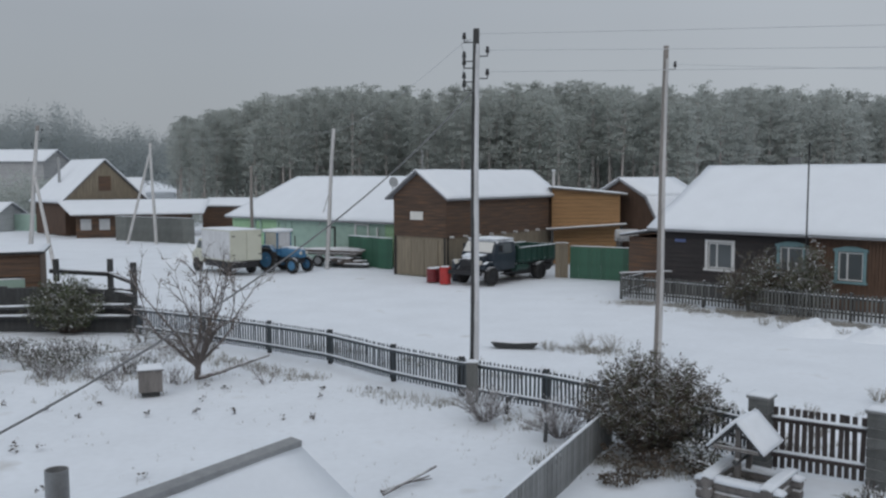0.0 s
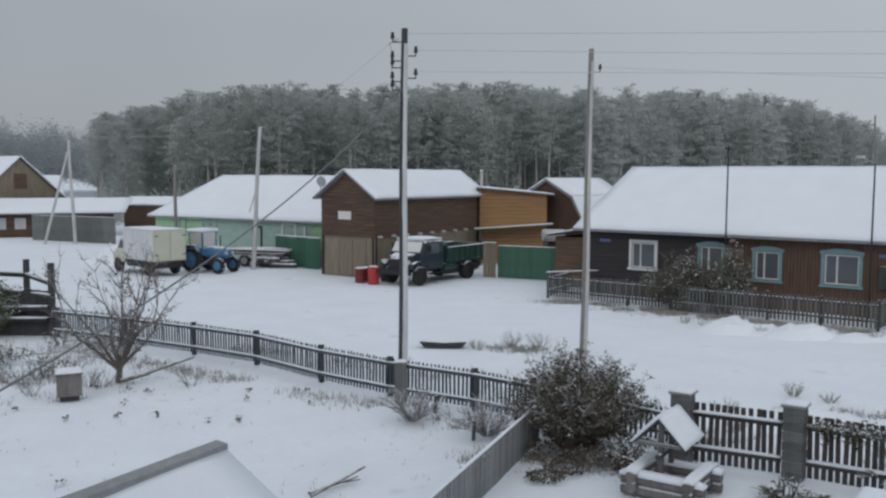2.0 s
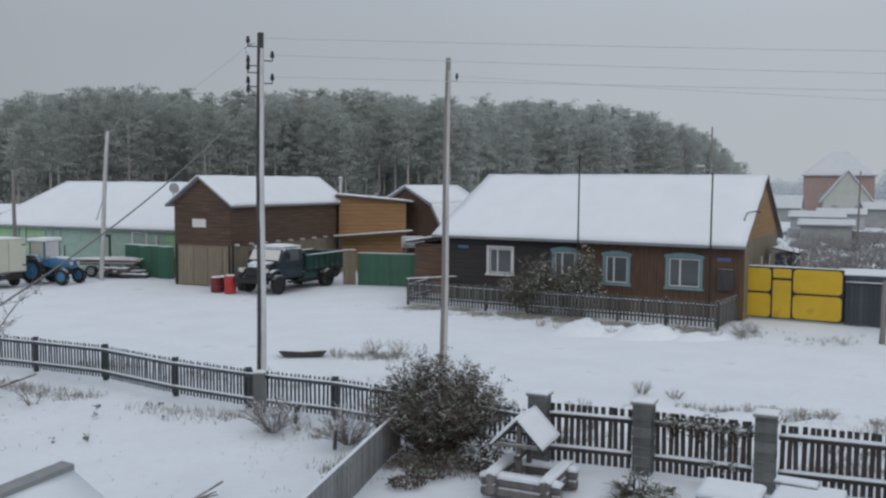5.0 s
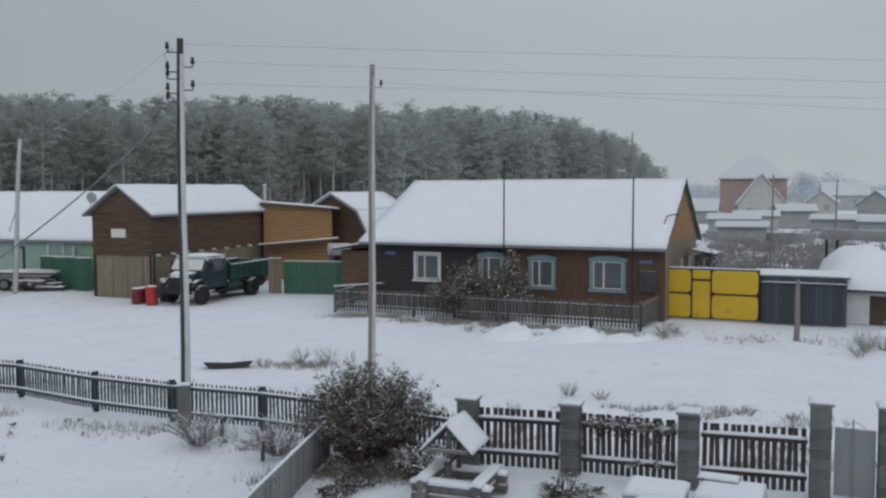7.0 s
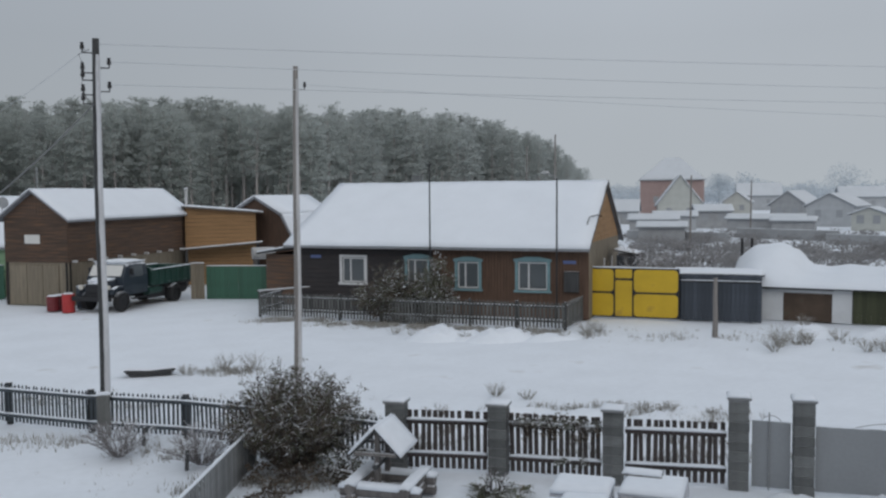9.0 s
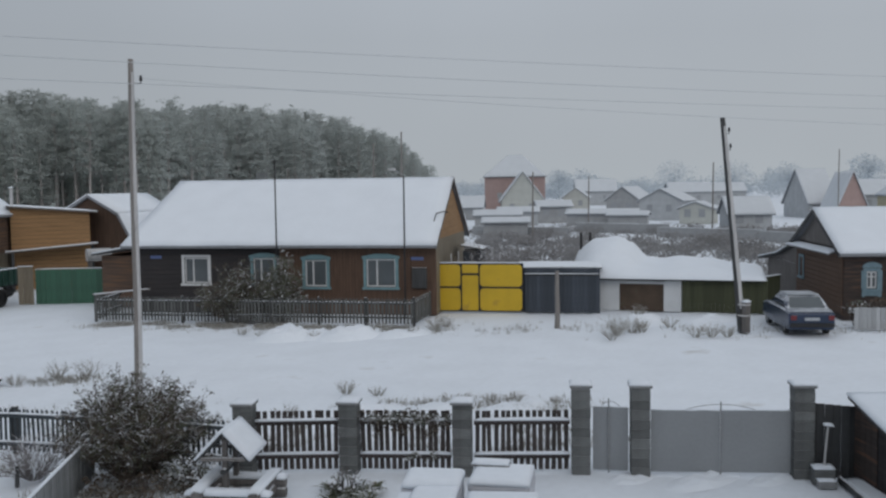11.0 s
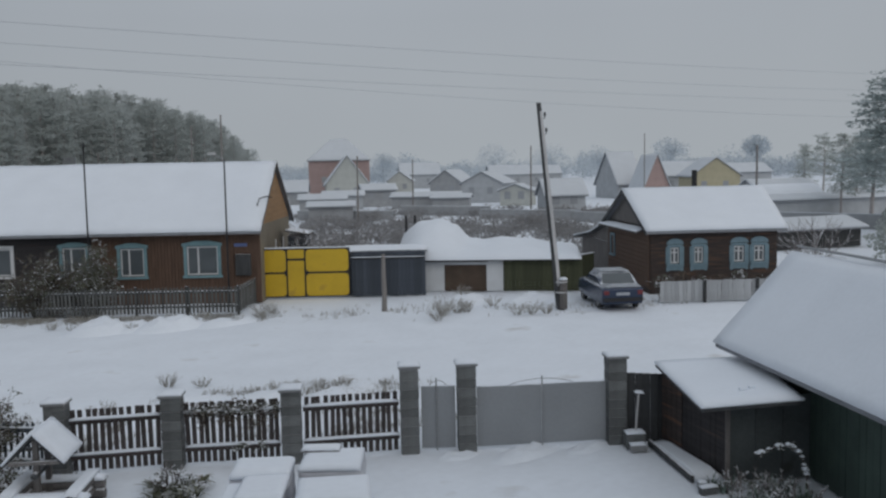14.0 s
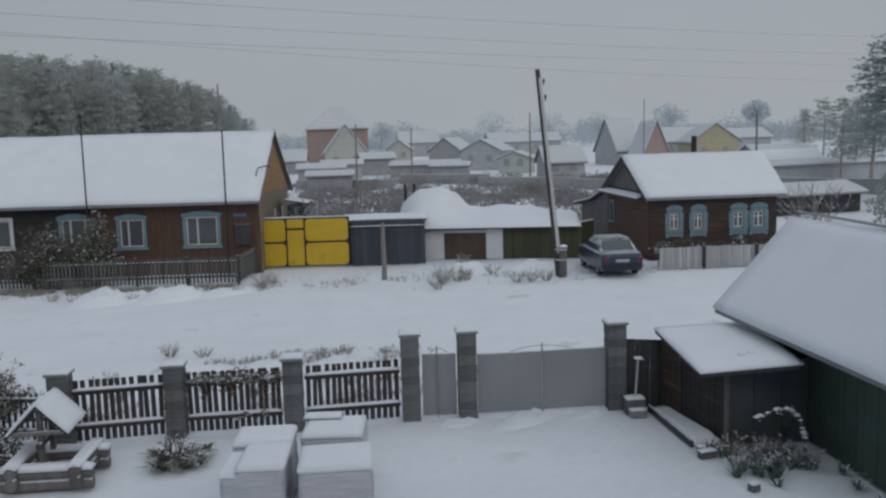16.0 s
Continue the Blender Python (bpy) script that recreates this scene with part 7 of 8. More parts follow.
for i, (x, y, s) in enumerate([(23.6, 24.8, 1.3), (23.2, 24.4, 1.0), (24.1, 24.5, 0.9), (22.4, 23.8, 0.8), (25.7, 22.1, 0.9), (25.2, 22.4, 0.7), (26.2, 21.8, 0.7), (18.9, 30.2, 0.9), (10.8, 21.9, 0.6), (10.4, 17.0, 0.7), (11.9, 16.6, 0.9), (12.3, 16.0, 0.8), (12.7, 15.7, 0.6), (10.9, 18.7, 0.5), (9.2, 18.3, 0.5), (13.3, 15.3, 0.5), (8.0, 18.9, 0.5), (12.3, 31.9, 0.5), (13.9, 30.9, 0.45), (14.4, 31.5, 0.6), (16.4, 30.3, 0.5), (17.4, 29.5, 0.5), (18.3, 29.3, 0.6), (11.4, 21.2, 0.4), (11.9, 19.6, 0.6), (12.4, 19.2, 0.9), (13.0, 19.3, 0.6), (13.7, 18.2, 0.8), (14.0, 18.5, 0.7), (14.7, 17.7, 0.5), (12.7, 18.5, 0.5), (11.0, 20.1, 0.5), (13.4, 18.8, 0.7), (25.3, 25.2, 0.6), (27.1, 27.2, 0.9), (26.2, 24.6, 0.7), (19.4, 30.2, 0.7), (17.0, 31.2, 0.5), (15.9, 31.7, 0.5), (12.0, 33.3, 0.5), (5.4, 28.6, 0.9), (4.6, 28.9, 0.8), (3.4, 28.6, 0.5), (10.1, 18.3, 0.7), (11.0, 17.6, 0.7), (8.3, 20.2, 0.6), (7.0, 18.0, 0.4), (24.5, 24.4, 0.6), (13.1, 15.6, 0.4)]):
    rng = random.Random(50 + i)
    s *= 0.55 if 9 < x < 15 and y < 21 else 1.0
    tagged(solid("weed_tuft", twigs(bmesh.new(), (0, 0, 0), 26, 0.55 * s, rng, 1.3, 0.010, 2), DRY_GRASS, "dry frosted weeds poking through roadside snow", "weeds", at_(x, y), "roadside weeds", "stuff"))

# young apple tree and bramble rows in the garden
rng = random.Random(77)
apple = thing("fruit_tree", "bare twiggy fruit tree frosted with snow in the garden", "tree", at_(-6.8, 24.5) @ Matrix.Diagonal((0.95, 0.95, 1.3, 1)))
bm = bmesh.new()
tube(bm, (0, 0, 0), (0.05, 0, 0.35), 0.10, 0.08, 8)
limbs = []
for i in range(10):
    a = i * 0.628 + rng.uniform(-0.2, 0.2)
    d = Vector((math.cos(a) * rng.uniform(0.4, 1.4) + 0.12, math.sin(a) * 0.6, rng.uniform(0.5, 1.0))).normalized()
    p = Vector((0.05, 0, rng.uniform(0.15, 0.35)))
    for j in range(6):
        q = p + d * rng.uniform(0.32, 0.5)
        tube(bm, p, q, 0.05 * (1 - j * 0.15), 0.05 * (1 - (j + 1) * 0.15), 6, False)
        for _ in range(3):
            e = (d + Vector((rng.gauss(0, 0.7), rng.gauss(0, 0.7), rng.gauss(0.2, 0.4)))).normalized()
            k = q + e * rng.uniform(0.25, 0.65)
            tube(bm, q, k, 0.014, 0.005, 4, False)
            for _ in range(3):
                e2 = (e + Vector((rng.gauss(0, 0.7), rng.gauss(0, 0.7), rng.gauss(0.1, 0.5)))).normalized()
                tube(bm, k, k + e2 * rng.uniform(0.12, 0.35), 0.007, 0.003, 3, False)
            limbs.append(k)
        d = (d + Vector((rng.gauss(0, 0.22), rng.gauss(0, 0.22), rng.gauss(0.05, 0.15)))).normalized()
        p = q
tube(bm, (0.2, -0.1, 0.05), (2.0, 0.6, 0.42), 0.045, 0.02, 6)
tube(bm, (0.1, -0.1, 0.05), (1.0, -0.5, 0.25), 0.05, 0.02, 6)
part("branch_framework", bm, BRANCH, apple)
bm = bmesh.new()
for k in limbs:
    if rng.random() < 0.75:
        leaf_cloud(bm, k, (0.14, 0.14, 0.12), 5, 0.042, rng, 0.2)
part("withered_leaves", bm, LEAF_RUST, apple)
for i in range(62):
    x, y = rng.uniform(-17.5, -8.5), rng.uniform(24.5, 30.0)
    if i < 26:
        bush("snow-bent raspberry canes in the garden row", x, y, [(0, 0, 0.3, 0.6, 0.45, 0.24), (0.4, 0.2, 0.25, 0.5, 0.4, 0.2)], 170, 0.04, LEAF_GREY, 90 + i, 8, 0.5, TWIG, "bramble", "bramble rows in the garden")
    else:
        solid("weed_tuft", twigs(bmesh.new(), (0, 0, 0), 14, 0.45, rng, 1.2, 0.010, 2), TWIG, "frosted dead stalks in the garden snow", "weeds", at_(x + 4 * rng.random(), y - 3 * rng.random()), "garden stalks", "stuff")
for x, y, l, a in ((-13.0, 26.8, 4.6, 12), (-14.5, 25.2, 3.0, -20), (-1.05, 15.3, 1.2, 40)):
    solid("fallen_pole", tube(bmesh.new(), (0, 0, 0.25), (l, 0, 0.5), 0.045 if l > 2 else 0.03, 0.025, 6), POLE_SNOWY if l > 2 else BRAMBLE, "thin snowy pole lying across the garden", "pole", at_(x, y, a, -0.2))
solid("dead_branch", tube(tube(bmesh.new(), (-0.5, -0.35, 0.02), (0.35, 0.25, 0.1), 0.035, 0.02, 6), (0.05, 0.05, 0.06), (0.4, -0.1, 0.16), 0.02, 0.01, 5), BRAMBLE, "dark dead branch lying in the yard snow", "branch", at_(-0.6, 15.9))
for x, y, a in ((1.5, 20.8, -38), (3.1, 18.9, -30), (2.15, 18.55, 10)):
    solid("bed_stake", tube(bmesh.new(), (0, 0, 0), (0.02, 0, 0.42), 0.045, 0.04, 7), BOARD_DARK, "short dark stake in the snow by the currants", "stake", at_(x, y))

# creeper along the top of the middle board panel
crp = thing("creeper", "dark frosted creeper hanging over the board fence panel", "creeper", at_(8.68, 15.03, -37))
bm, lf = bmesh.new(), bmesh.new()
dk = bmesh.new()
for k in range(64):
    x0 = rng.uniform(-0.74, 0.82)
    p = Vector((x0, rng.uniform(-0.09, 0.03), rng.uniform(1.02, 1.16)))
    q = p + Vector((rng.gauss(0, 0.2), rng.uniform(-0.06, 0.02), rng.uniform(-0.30, 0.12)))
    tube(bm, p, q, 0.008, 0.004, 4, False)
    leaf_cloud(lf, p, (0.13, 0.07, 0.07), 16, 0.034, rng, 0.2)
    leaf_cloud(dk, q, (0.10, 0.06, 0.10), 12, 0.03, rng, 0.2)
for k in range(10):
    leaf_cloud(lf, (rng.uniform(0.0, 0.6), -0.1, rng.uniform(0.28, 0.40)), (0.11, 0.06, 0.06), 14, 0.032, rng, 0.2)
part("vine", bm, BRAMBLE, crp)
tagged(part("foliage", lf, LEAF_GREY, crp), kind="stuff")
tagged(part("foliage", dk, LEAF_DARK, crp), kind="stuff")

# frozen clods and dead garden plants
for i in range(30):
    x, y = rng.uniform(-11.0, -1.0), rng.uniform(14.5, 24.0)
    if x * 0.616 + y * 0.788 > 17.2:
        continue
    solid("dead_plant", leaf_cloud(bmesh.new(), (0, 0, 0.05), (0.12, 0.10, 0.09), 14, 0.045, rng, 0.2), BRAMBLE, "small dead plant poking from the yard snow", "plant", at_(x, y, rng.uniform(0, 360)), "dead garden plants", "stuff")
# the dark trough by the verge and the two snow heaps
tr_bm = prism(bmesh.new(), [(-0.78, 0.20), (-0.62, 0.02), (0.62, 0.02), (0.78, 0.20), (0.70, 0.21), (0.0, 0.17), (-0.70, 0.21)], -0.22, 0.22)
solid("trough", tr_bm, BOARD_DARK, "dark old feeding trough half buried in snow", "trough", at_(2.35, 29.0, -8))


def mound(label, x, y, rx, ry, h, seed):
    bm = bmesh.new()
    n, k = 22, 9
    rows = []
    for j in range(k + 1):
        q = j / k
        rows.append([bm.verts.new((rx * q * math.cos(i * math.tau / n), ry * q * math.sin(i * math.tau / n), h * (1 - q * q) ** 1.15 * (1 + min(1, q * 3) * (0.75 * noise.noise(Vector((seed + 3.0 * q * math.cos(i * math.tau / n), 3.0 * q * math.sin(i * math.tau / n), seed))) + 0.45 * noise.noise(Vector((seed + 8.0 * q * math.cos(i * math.tau / n), 8.0 * q * math.sin(i * math.tau / n), seed * 2))))) - 0.05)) for i in range(n)])
    for a, b in zip(rows, rows[1:]):
        for i in range(n):
            bm.faces.new((a[i], a[(i + 1) % n], b[(i + 1) % n], b[i]))
    bmesh.ops.remove_doubles(bm, verts=bm.verts, dist=0.001)
    return solid("snow_mound", bm, SNOW, label, "snow heap", at_(x, y), "snow heaps", "", True)


for i, (x, y, rx, ry, h) in enumerate([(13.2, 31.6, 1.5, 1.0, 0.42), (15.3, 30.4, 1.6, 0.9, 0.42), (14.2, 31.2, 1.2, 0.8, 0.25), (17.2, 29.6, 1.6, 0.7, 0.2), (26.0, 26.0, 1.6, 0.9, 0.35), (28.6, 24.6, 1.5, 0.7, 0.3), (12.0, 12.3, 0.7, 0.35, 0.10), (13.1, 11.45, 1.0, 0.4, 0.12), (14.2, 10.7, 0.7, 0.35, 0.11), (-16.3, 58.5, 2.2, 1.4, 1.0), (9.0, 17.6, 2.2, 0.8, 0.22), (12.2, 19.0, 1.8, 0.7, 0.16), (13.9, 18.0, 1.5, 0.7, 0.16), (10.3, 20.2, 1.4, 0.6, 0.14), (6.2, 19.4, 2.0, 0.7, 0.2)]):
    mound("rounded heap of fresh snow", x, y, rx, ry, h, i * 3.1)

# sparse grass tips showing through the yard snow
rng = random.Random(31)
bm = bmesh.new()
for _ in range(900):
    x, y = rng.uniform(-12, 6), rng.uniform(12, 27)
    if x * 0.616 + y * 0.788 > 17.6 or noise.noise(Vector((x * 0.5, y * 0.5, 8))) < 0.0:
        continue
    for _ in range(3):
        a = rng.uniform(0, math.tau)
        b0 = Vector((x + rng.gauss(0, 0.04), y + rng.gauss(0, 0.04), ground_height(x, y) - 0.01))
        tip = b0 + Vector((math.cos(a) * 0.05, math.sin(a) * 0.05, rng.uniform(0.03, 0.10)))
        w = Vector((-math.sin(a), math.cos(a), 0)) * 0.008
        bm.faces.new([bm.verts.new(p) for p in (b0 - w, b0 + w, tip)])
for (ax, ay), (bx, by), wid, count in (((8.0, 39.6), (18.6, 29.8), 0.8, 3600), ((19.0, 29.6), (31.0, 20.0), 1.3, 600), ((-4.5, 29.5), (8.0, 20.5), 1.0, 700), ((3.8, 28.6), (5.4, 28.2), 0.6, 260), ((6.5, 19.0), (14.0, 13.2), 0.8, 900), ((10.0, 20.6), (15.0, 17.2), 0.6, 700), ((2.0, 17.6), (6.0, 16.2), 0.6, 500), ((-10.0, 29.5), (3.0, 19.2), 0.5, 900), ((-15.0, 28.0), (-8.5, 24.5), 2.2, 1500)):
    for _ in range(count):
        q = rng.random()
        x, y = ax + (bx - ax) * q + rng.gauss(0, wid * 0.6), ay + (by - ay) * q + rng.gauss(0, wid * 0.6)
        if noise.noise(Vector((x * 0.7, y * 0.7, 5))) < -0.05:
            continue
        for _ in range(4):
            a = rng.uniform(0, math.tau)
            b0 = Vector((x + rng.gauss(0, 0.06), y + rng.gauss(0, 0.06), ground_height(x, y) - 0.02))
            tip = b0 + Vector((math.cos(a) * 0.07, math.sin(a) * 0.07, rng.uniform(0.05, 0.22)))
            w = Vector((-math.sin(a), math.cos(a), 0)) * 0.011
            bm.faces.new([bm.verts.new(p) for p in (b0 - w, b0 + w, tip)])
solid("grass", bm, DRY_GRASS, "sparse dry grass tips through thin snow", "grass", None, "", "stuff")


# ---- forest ----
def pine(seed, h, needles, crown_from=0.45, clumps=46, size=0.34, width=2.1):
    """A pine: tapered trunk, bare low down, limbs and a ragged crown of needle clumps."""
    rng = random.Random(seed)
    t = thing("pine_tree", "tall haze-pale pine with a bare lower trunk", "tree", None, "pines of the forest edge")
    bm = bmesh.new()
    bend = [Vector((0.25 * math.sin(seed + q * 3) * q, 0.25 * math.cos(seed * 2 + q * 2) * q, h * q)) for q in [i / 8 for i in range(9)]]
    for i, (a, b) in enumerate(zip(bend, bend[1:])):
        tube(bm, a, b, 0.20 * (1 - i / 9), 0.20 * (1 - (i + 1) / 9), 6, False)
    cr = bmesh.new()
    for i in range(clumps):
        q = crown_from + (1 - crown_from) * (i + rng.random()) / clumps
        at = Vector((0, 0, h * q))
        prof = math.sin(min(1.0, (1.04 - q) / (1 - crown_from) * 1.5) * math.pi / 2)
        ang = i * 2.4 + rng.gauss(0, 0.4)
        out = width * prof * rng.uniform(0.35, 1.0)
        end = at + Vector((math.cos(ang) * out, math.sin(ang) * out, rng.uniform(-0.1, 0.5)))
        if i % 2 == 0:
            tube(bm, at, end, 0.05, 0.02, 3, False)
        leaf_cloud(cr, end, (0.8, 0.8, 0.36), 26, size, rng, 0.05)
        for _ in range(2):
            off = Vector((rng.gauss(0, 0.55), rng.gauss(0, 0.55), rng.gauss(0.1, 0.3)))
            leaf_cloud(cr, end + off, (0.55, 0.55, 0.28), 13, size * 0.9, rng, 0.05)
    part("trunk", bm, BARK, t)
    part("crown", cr, needles, t)
    return t


SORTS = ((1, 0.38, 52, 2.0), (2, 0.30, 60, 1.8), (3, 0.46, 46, 2.3), (4, 0.26, 66, 1.9), (5, 0.5, 42, 1.9))
kinds = [pine(s, 16.0, NEEDLES, c, n, 0.17, w) for s, c, n, w in SORTS] + [pine(s + 5, 16.0, NEEDLES_HAZIER, c, n, 0.17, w) for s, c, n, w in SORTS]
rng = random.Random(9)


def profile(b):
    pts = [(-17, 3.0), (-14, 3.9), (-10, 4.9), (-7, 5.35), (0, 5.2), (8, 5.35), (14, 5.1), (20, 4.95), (25, 4.5), (28, 3.8), (30, 2.9), (31.3, 1.6)]
    for (a, u), (c, v) in zip(pts, pts[1:]):
        if a <= b <= c:
            return u + (v - u) * (b - a) / (c - a)
    return 1.5


def stand(b):
    return 118 + max(0, b - 14) * 4.0


def place(t, b, D, top_deg, first, squat=1.0):
    z = EYE + D * math.tan(radians(top_deg))
    s = z / 16.0
    m = pose(D * math.sin(radians(b)), D * math.cos(radians(b)), -0.2, 0, 0, rng.uniform(0, 360)) @ Matrix.Diagonal((s * squat, s * squat, s, 1))
    if first:
        t.matrix_basis = m
        return t
    c = copy_thing(t, Matrix())
    c.matrix_basis = m
    return c


used = set()
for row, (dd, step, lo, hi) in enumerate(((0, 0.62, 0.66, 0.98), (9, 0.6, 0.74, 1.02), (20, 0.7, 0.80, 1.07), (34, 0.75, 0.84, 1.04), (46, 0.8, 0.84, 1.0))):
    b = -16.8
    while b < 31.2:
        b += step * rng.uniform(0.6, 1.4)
        # farther trees towards the right take the hazier needle colour
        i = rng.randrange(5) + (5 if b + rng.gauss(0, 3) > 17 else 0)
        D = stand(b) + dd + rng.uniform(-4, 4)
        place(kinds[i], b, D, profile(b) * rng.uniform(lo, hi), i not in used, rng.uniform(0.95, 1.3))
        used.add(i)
# young growth along the forest's foot
ybm = bmesh.new()
for _ in range(420):
    b = rng.uniform(-16, 31)
    D = stand(b) - 8 + rng.uniform(-6, 28)
    h = rng.uniform(1.5, 4.2)
    leaf_cloud(ybm, (D * math.sin(radians(b)), D * math.cos(radians(b)), h * 0.5), (1.5, 1.5, h * 0.6), 60, 0.24, rng, 0.2)
for _ in range(620):
    b = rng.uniform(-16, 30.5)
    D = stand(b) + rng.uniform(22, 58)
    h = rng.uniform(4, 9.5) * (1 if b < 26 else 0.6)
    leaf_cloud(ybm, (D * math.sin(radians(b)), D * math.cos(radians(b)), h * 0.5), (1.7, 1.7, h * 0.5), 70, 0.42, rng, 0.2)
# pale clumps added between the trunks to dull the dark gaps like haze
for _ in range(420):
    b = rng.uniform(-16, 30.0)
    D = stand(b) + rng.uniform(2, 20)
    h = rng.uniform(3, 7.5) * (1 if b < 26 else 0.5)
    leaf_cloud(ybm, (D * math.sin(radians(b)), D * math.cos(radians(b)), h * 0.5), (1.3, 1.3, h * 0.5), 80, 0.22, rng, 0.05)
solid("undergrowth", ybm, NEEDLES, "haze-pale young growth at the forest's foot", "undergrowth", None, "", "stuff")
# far wooded slope, its grey standing for haze
fbm = bmesh.new()
for _ in range(900):
    b = rng.uniform(-34, -12)
    D = rng.uniform(230, 330)
    top = 3.1 + 2.1 * max(0, min(1, (-16.5 - b) / 6.5)) + 0.35 * math.sin(b * 1.3)
    h = (EYE + D * math.tan(radians(top))) * rng.uniform(0.5, 0.85)
    leaf_cloud(fbm, (D * math.sin(radians(b)), D * math.cos(radians(b)), h * 0.62), (2.6, 2.6, h * 0.40), 300, 0.27, rng, 0.1)
solid("far_woods", fbm, NEEDLES_FAR, "distant haze-grey woods on the rise", "woods", None, "", "stuff")
fbm = bmesh.new()
for _ in range(420):
    b = rng.uniform(30, 82)
    D = rng.uniform(330, 480)
    h = rng.uniform(4, 9) * (1.0 + 0.9 * max(0, noise.noise(Vector((b * 0.35, 0, 4)))))
    leaf_cloud(fbm, (D * math.sin(radians(b)), D * math.cos(radians(b)), h * 0.5), (5, 5, h * 0.5), 150, 0.55, rng, 0.1)
for b, D, z, r in ((57.9, 250, 8.5, 5.2), (62.9, 220, 9.0, 3.4), (50.5, 300, 7.0, 7.0), (47.0, 320, 7.5, 8.0), (53.6, 300, 7.0, 6.0), (40.0, 330, 7.5, 5.0)):
    leaf_cloud(fbm, (D * math.sin(radians(b)), D * math.cos(radians(b)), z), (r, r, r * 0.8), 1700, 0.3, rng, 0.05)
    tube(fbm, (D * math.sin(radians(b)), D * math.cos(radians(b)), 0), (D * math.sin(radians(b)), D * math.cos(radians(b)), z), 0.4, 0.2, 6)
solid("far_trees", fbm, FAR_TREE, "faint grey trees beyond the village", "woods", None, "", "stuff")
fbm = bmesh.new()
for _ in range(60):
    b, D = rng.uniform(-27, -22.5), rng.uniform(108, 128)
    h = rng.uniform(3.0, 6.6)
    leaf_cloud(fbm, (D * math.sin(radians(b)), D * math.cos(radians(b)), h * 0.5), (1.6, 1.6, h * 0.5), 120, 0.28, rng, 0.1)
solid("thicket", fbm, NEEDLES, "haze-pale thicket before the distant tall house", "woods", None, "", "stuff")
# a big near pine and its neighbours past the outbuilding
big = pine(12, 16.0, NEEDLES_NEAR, 0.36, 110, 0.17, 2.3)
tagged(big, "large haze-pale pine past the snowy outbuilding roof", "tree", "pines past the outbuilding")
big.matrix_basis = pose(72 * math.sin(radians(70.5)), 72 * math.cos(radians(70.5)), -0.2) @ Matrix.Diagonal((1.5, 1.5, 0.72, 1))
for b, D, sx, sz in ((73.2, 70, 1.5, 0.85), (71.6, 80, 1.2, 0.62), (69.2, 90, 1.1, 0.52)):
    copy_thing(big, Matrix()).matrix_basis = pose(D * math.sin(radians(b)), D * math.cos(radians(b)), -0.2, 0, 0, b * 40) @ Matrix.Diagonal((sx, sx, sz, 1))
for b, D, top in ((66.6, 118, 1.4), (65.6, 125, 0.9), (67.6, 95, 1.5), (68.4, 100, 1.3)):
    place(kinds[rng.randrange(5)], b, D, top, False, 1.5)


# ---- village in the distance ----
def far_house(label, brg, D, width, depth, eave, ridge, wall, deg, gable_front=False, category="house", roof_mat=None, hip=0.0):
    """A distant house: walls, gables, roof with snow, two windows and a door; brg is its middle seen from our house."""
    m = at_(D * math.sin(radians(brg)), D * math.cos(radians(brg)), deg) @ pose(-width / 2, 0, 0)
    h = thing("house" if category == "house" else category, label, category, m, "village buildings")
    if gable_front:
        part("wall", prism(bmesh.new(), [(0, 0), (width, 0), (width, eave), (width / 2, ridge - 0.1), (0, eave)], 0, depth), wall, h)
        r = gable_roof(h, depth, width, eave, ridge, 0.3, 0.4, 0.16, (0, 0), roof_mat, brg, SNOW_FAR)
        r.matrix_basis = pose(width, 0, 0, 0, 0, 90)
    else:
        part("wall", prism(bmesh.new(), [(0, 0), (depth, 0), (depth, eave), *([] if hip else [(depth / 2, ridge - 0.1)]), (0, eave)], 0, width, "x"), wall, h)
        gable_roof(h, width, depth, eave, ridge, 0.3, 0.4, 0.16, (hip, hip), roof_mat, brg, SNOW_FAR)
    if eave > 2.2:
        for q in (0.25, 0.7):
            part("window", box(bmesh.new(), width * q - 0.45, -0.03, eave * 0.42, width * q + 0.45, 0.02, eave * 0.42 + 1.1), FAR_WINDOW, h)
    return h


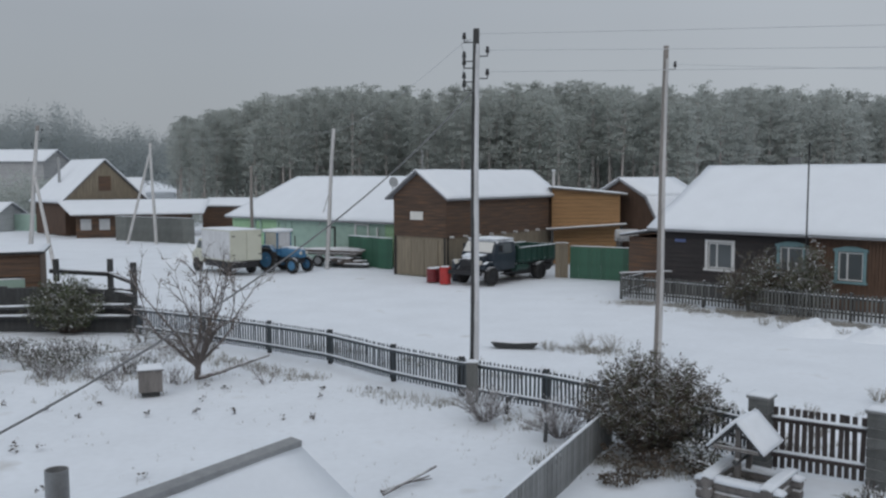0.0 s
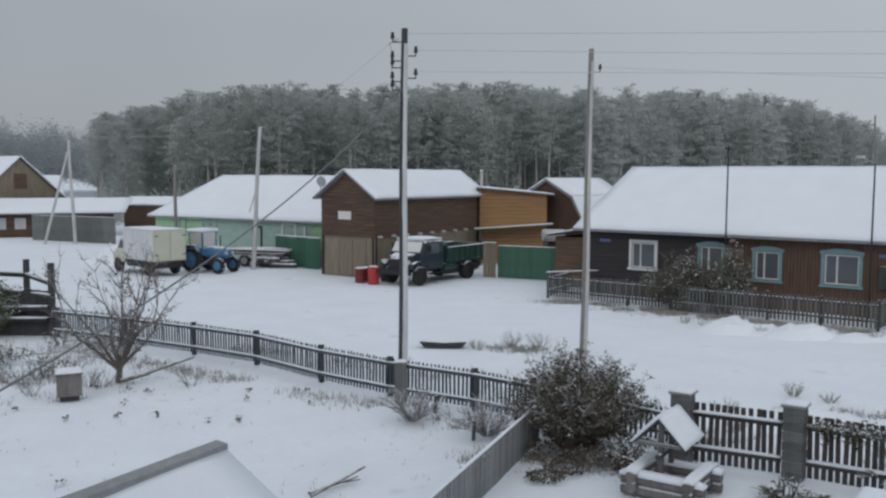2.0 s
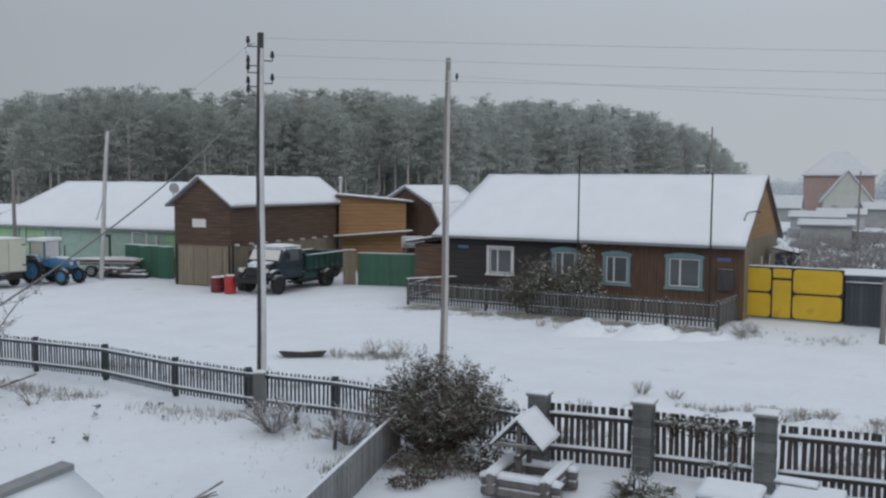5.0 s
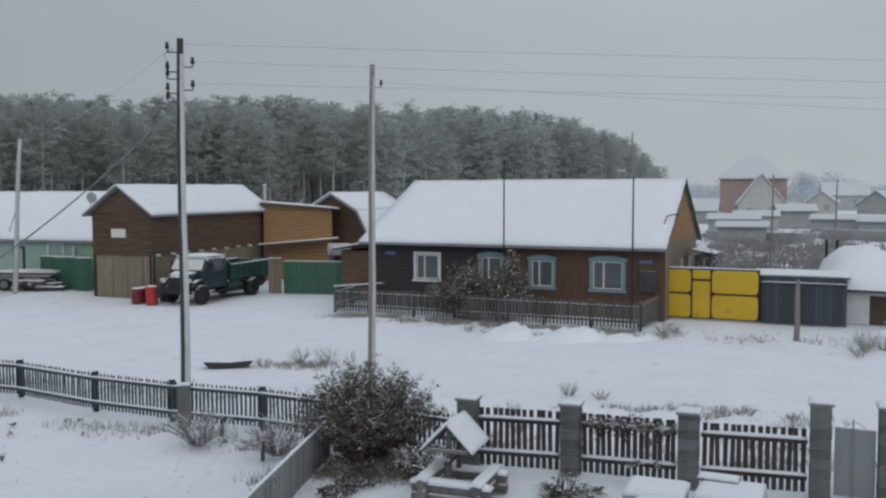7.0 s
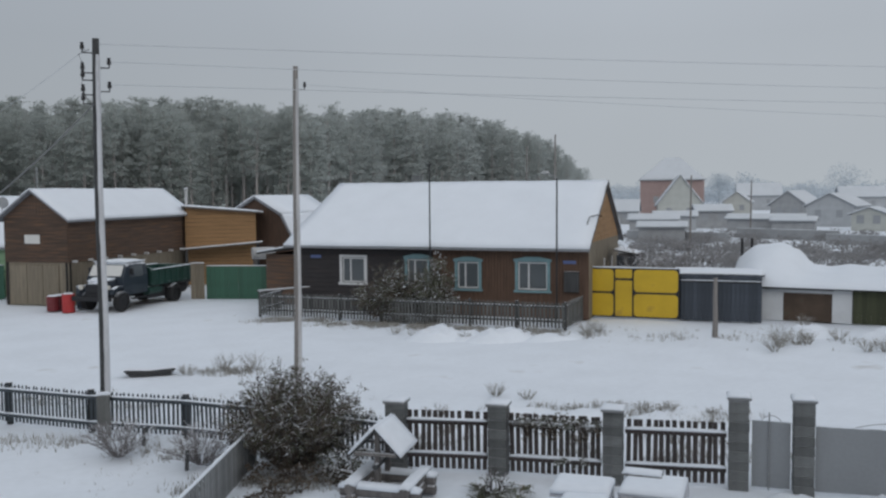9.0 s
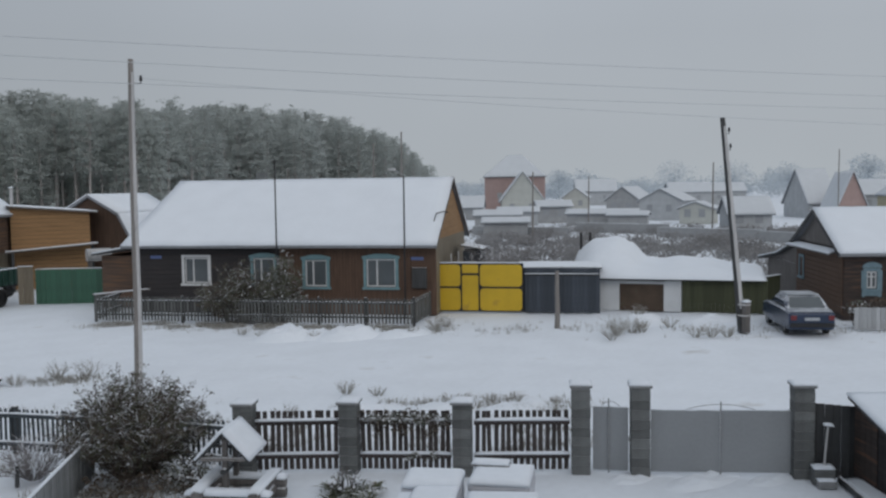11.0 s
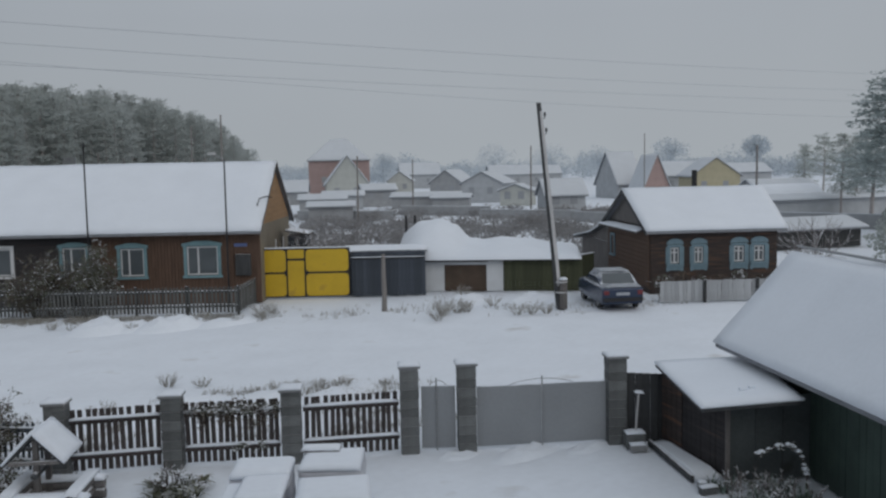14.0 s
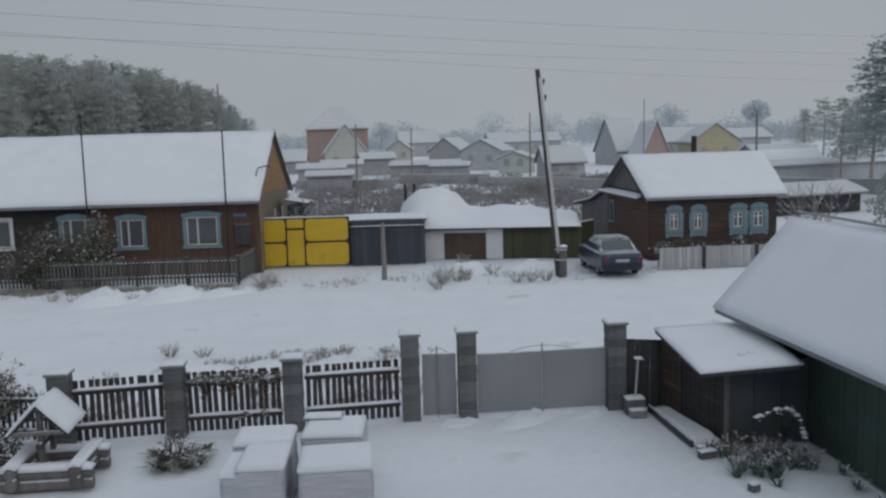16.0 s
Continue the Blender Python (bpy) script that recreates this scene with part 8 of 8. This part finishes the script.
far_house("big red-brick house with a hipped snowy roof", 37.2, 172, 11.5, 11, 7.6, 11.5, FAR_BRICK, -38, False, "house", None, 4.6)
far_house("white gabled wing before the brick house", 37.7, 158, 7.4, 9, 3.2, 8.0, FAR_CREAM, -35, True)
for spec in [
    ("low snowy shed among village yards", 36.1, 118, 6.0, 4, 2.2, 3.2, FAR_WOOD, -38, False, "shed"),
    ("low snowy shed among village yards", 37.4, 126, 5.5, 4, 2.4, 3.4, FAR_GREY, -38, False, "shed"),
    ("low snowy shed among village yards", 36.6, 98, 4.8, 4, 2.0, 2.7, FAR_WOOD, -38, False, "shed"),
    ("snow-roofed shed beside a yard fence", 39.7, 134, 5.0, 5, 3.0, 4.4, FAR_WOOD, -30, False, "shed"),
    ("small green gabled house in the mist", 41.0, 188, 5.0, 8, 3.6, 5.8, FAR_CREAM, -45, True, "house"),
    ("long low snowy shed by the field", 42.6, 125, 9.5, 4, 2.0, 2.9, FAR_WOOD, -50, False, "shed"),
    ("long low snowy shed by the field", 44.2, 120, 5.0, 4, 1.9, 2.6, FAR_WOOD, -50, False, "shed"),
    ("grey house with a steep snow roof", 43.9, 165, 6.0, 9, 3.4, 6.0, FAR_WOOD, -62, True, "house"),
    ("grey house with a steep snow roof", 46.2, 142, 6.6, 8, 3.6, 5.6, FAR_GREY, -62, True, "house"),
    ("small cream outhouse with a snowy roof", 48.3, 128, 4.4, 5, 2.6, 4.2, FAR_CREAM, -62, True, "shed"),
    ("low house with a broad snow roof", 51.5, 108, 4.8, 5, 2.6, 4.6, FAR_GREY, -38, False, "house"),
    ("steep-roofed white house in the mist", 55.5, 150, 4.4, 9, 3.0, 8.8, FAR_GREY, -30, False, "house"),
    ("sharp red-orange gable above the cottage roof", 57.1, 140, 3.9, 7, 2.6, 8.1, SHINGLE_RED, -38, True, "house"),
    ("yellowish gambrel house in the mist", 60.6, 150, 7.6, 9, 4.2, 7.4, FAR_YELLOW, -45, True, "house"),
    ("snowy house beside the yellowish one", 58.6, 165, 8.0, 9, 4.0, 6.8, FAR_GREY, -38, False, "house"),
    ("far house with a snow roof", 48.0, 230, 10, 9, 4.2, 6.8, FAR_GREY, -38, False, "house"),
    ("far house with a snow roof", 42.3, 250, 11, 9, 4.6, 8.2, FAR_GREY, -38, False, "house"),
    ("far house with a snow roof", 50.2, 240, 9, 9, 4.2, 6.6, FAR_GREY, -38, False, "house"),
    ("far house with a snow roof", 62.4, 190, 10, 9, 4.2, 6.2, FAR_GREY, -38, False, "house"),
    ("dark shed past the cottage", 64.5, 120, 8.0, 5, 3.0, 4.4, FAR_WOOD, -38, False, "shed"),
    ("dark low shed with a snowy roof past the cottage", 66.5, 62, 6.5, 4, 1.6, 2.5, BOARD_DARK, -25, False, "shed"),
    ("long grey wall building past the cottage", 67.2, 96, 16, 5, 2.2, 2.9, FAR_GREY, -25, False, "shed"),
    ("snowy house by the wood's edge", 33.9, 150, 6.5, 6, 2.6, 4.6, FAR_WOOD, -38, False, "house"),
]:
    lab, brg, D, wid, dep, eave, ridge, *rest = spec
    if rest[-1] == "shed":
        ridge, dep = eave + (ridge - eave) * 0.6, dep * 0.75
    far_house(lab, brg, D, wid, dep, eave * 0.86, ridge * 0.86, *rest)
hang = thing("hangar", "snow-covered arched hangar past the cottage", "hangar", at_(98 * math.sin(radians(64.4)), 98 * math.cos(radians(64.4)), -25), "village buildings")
arc = [(2.3 * math.cos(i * math.pi / 12), 1.2 + 2.3 * math.sin(i * math.pi / 12) * 0.9) for i in range(13)]
part("shell", prism(bmesh.new(), [(2.3, 0), *arc, (-2.3, 0)], -3.5, 3.5, "x"), SNOW_ROOF, hang)
part("end_wall", prism(bmesh.new(), [(2.2, 0), *[(a * 0.96, b * 0.97) for a, b in arc], (-2.2, 0)], 3.52, 3.6, "x"), FAR_WOOD, hang)
# chimneys on the far roofs, yard fences and haze-grey scrub between
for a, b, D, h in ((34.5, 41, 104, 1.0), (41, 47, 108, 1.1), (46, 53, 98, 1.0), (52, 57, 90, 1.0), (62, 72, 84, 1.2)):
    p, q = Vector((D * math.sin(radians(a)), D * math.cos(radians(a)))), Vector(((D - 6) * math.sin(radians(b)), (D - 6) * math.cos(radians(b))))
    f = sheet_fence("haze-grey yard fence beyond the field", p, q, h, FAR_WOOD, 0.02, 1.2)
sbm = bmesh.new()
for _ in range(1700):
    b = rng.uniform(31, 60)
    D = rng.uniform(52, 112)
    if noise.noise(Vector((b * 0.6, D * 0.16, 2))) < 0.0:
        continue
    h = rng.uniform(0.3, 1.0) + 1.2 * max(0, noise.noise(Vector((b * 1.3, D * 0.1, 7))))
    leaf_cloud(sbm, (D * math.sin(radians(b)), D * math.cos(radians(b)), h * 0.45), (1.5, 1.5, h * 0.5), 60, 0.14, rng, 0.1)
solid("scrub", sbm, SCRUB, "haze-grey scrub on the field behind the gardens", "scrub", None, "", "stuff")
bush("dark bare thicket behind the garage roof", 24.8, 34.5, [(0, 0, 1.3, 1.6, 1.2, 0.9), (1.6, -0.8, 1.2, 1.2, 1.0, 0.8)], 500, 0.10, SCRUB, 61, 24, 2.6, TWIG, "thicket")
bush("frosted thicket behind the garage roof", 28.0, 35.5, [(0, 0, 1.6, 1.6, 1.2, 0.9)], 400, 0.10, SCRUB, 62, 24, 2.8, TWIG, "thicket")
bush("frosted bare bush past the cottage", 41.5, 18.5, [], 0, 0.1, SCRUB, 63, 30, 2.6, TWIG, "thicket")
bush("haze-pale conifer clump past the cottage", 50.0, 17.5, [(0, 0, 1.4, 1.5, 1.5, 1.4), (0, 0, 2.4, 0.8, 0.8, 1.2)], 700, 0.16, NEEDLES, 64, 6, 2.0, BARK, "thicket")


# ---- our own house behind the window, plain, to close the place ----
own = thing("house", "plain plastered house wall behind the upper window", "house", YARD)
part("wall", box(bmesh.new(), -8.0, -9.0, 0, 5.0, -0.6, 6.6), WHITEWASH, own)
part("roof", prism(bmesh.new(), [(-9.4, 6.5), (-4.8, 9.2), (-0.2, 6.5), (-0.2, 6.6), (-4.8, 9.35), (-9.4, 6.6)], -8.4, 5.4, "x"), SLATE, own)
post = solid("cable_post", tube(bmesh.new(), (0, 0, 0), (0, 0, 2.55), 0.06, 0.05, 8), POLE_WOOD, "grey timber post carrying the service cable", "post", at_(-5.75, 6.0))
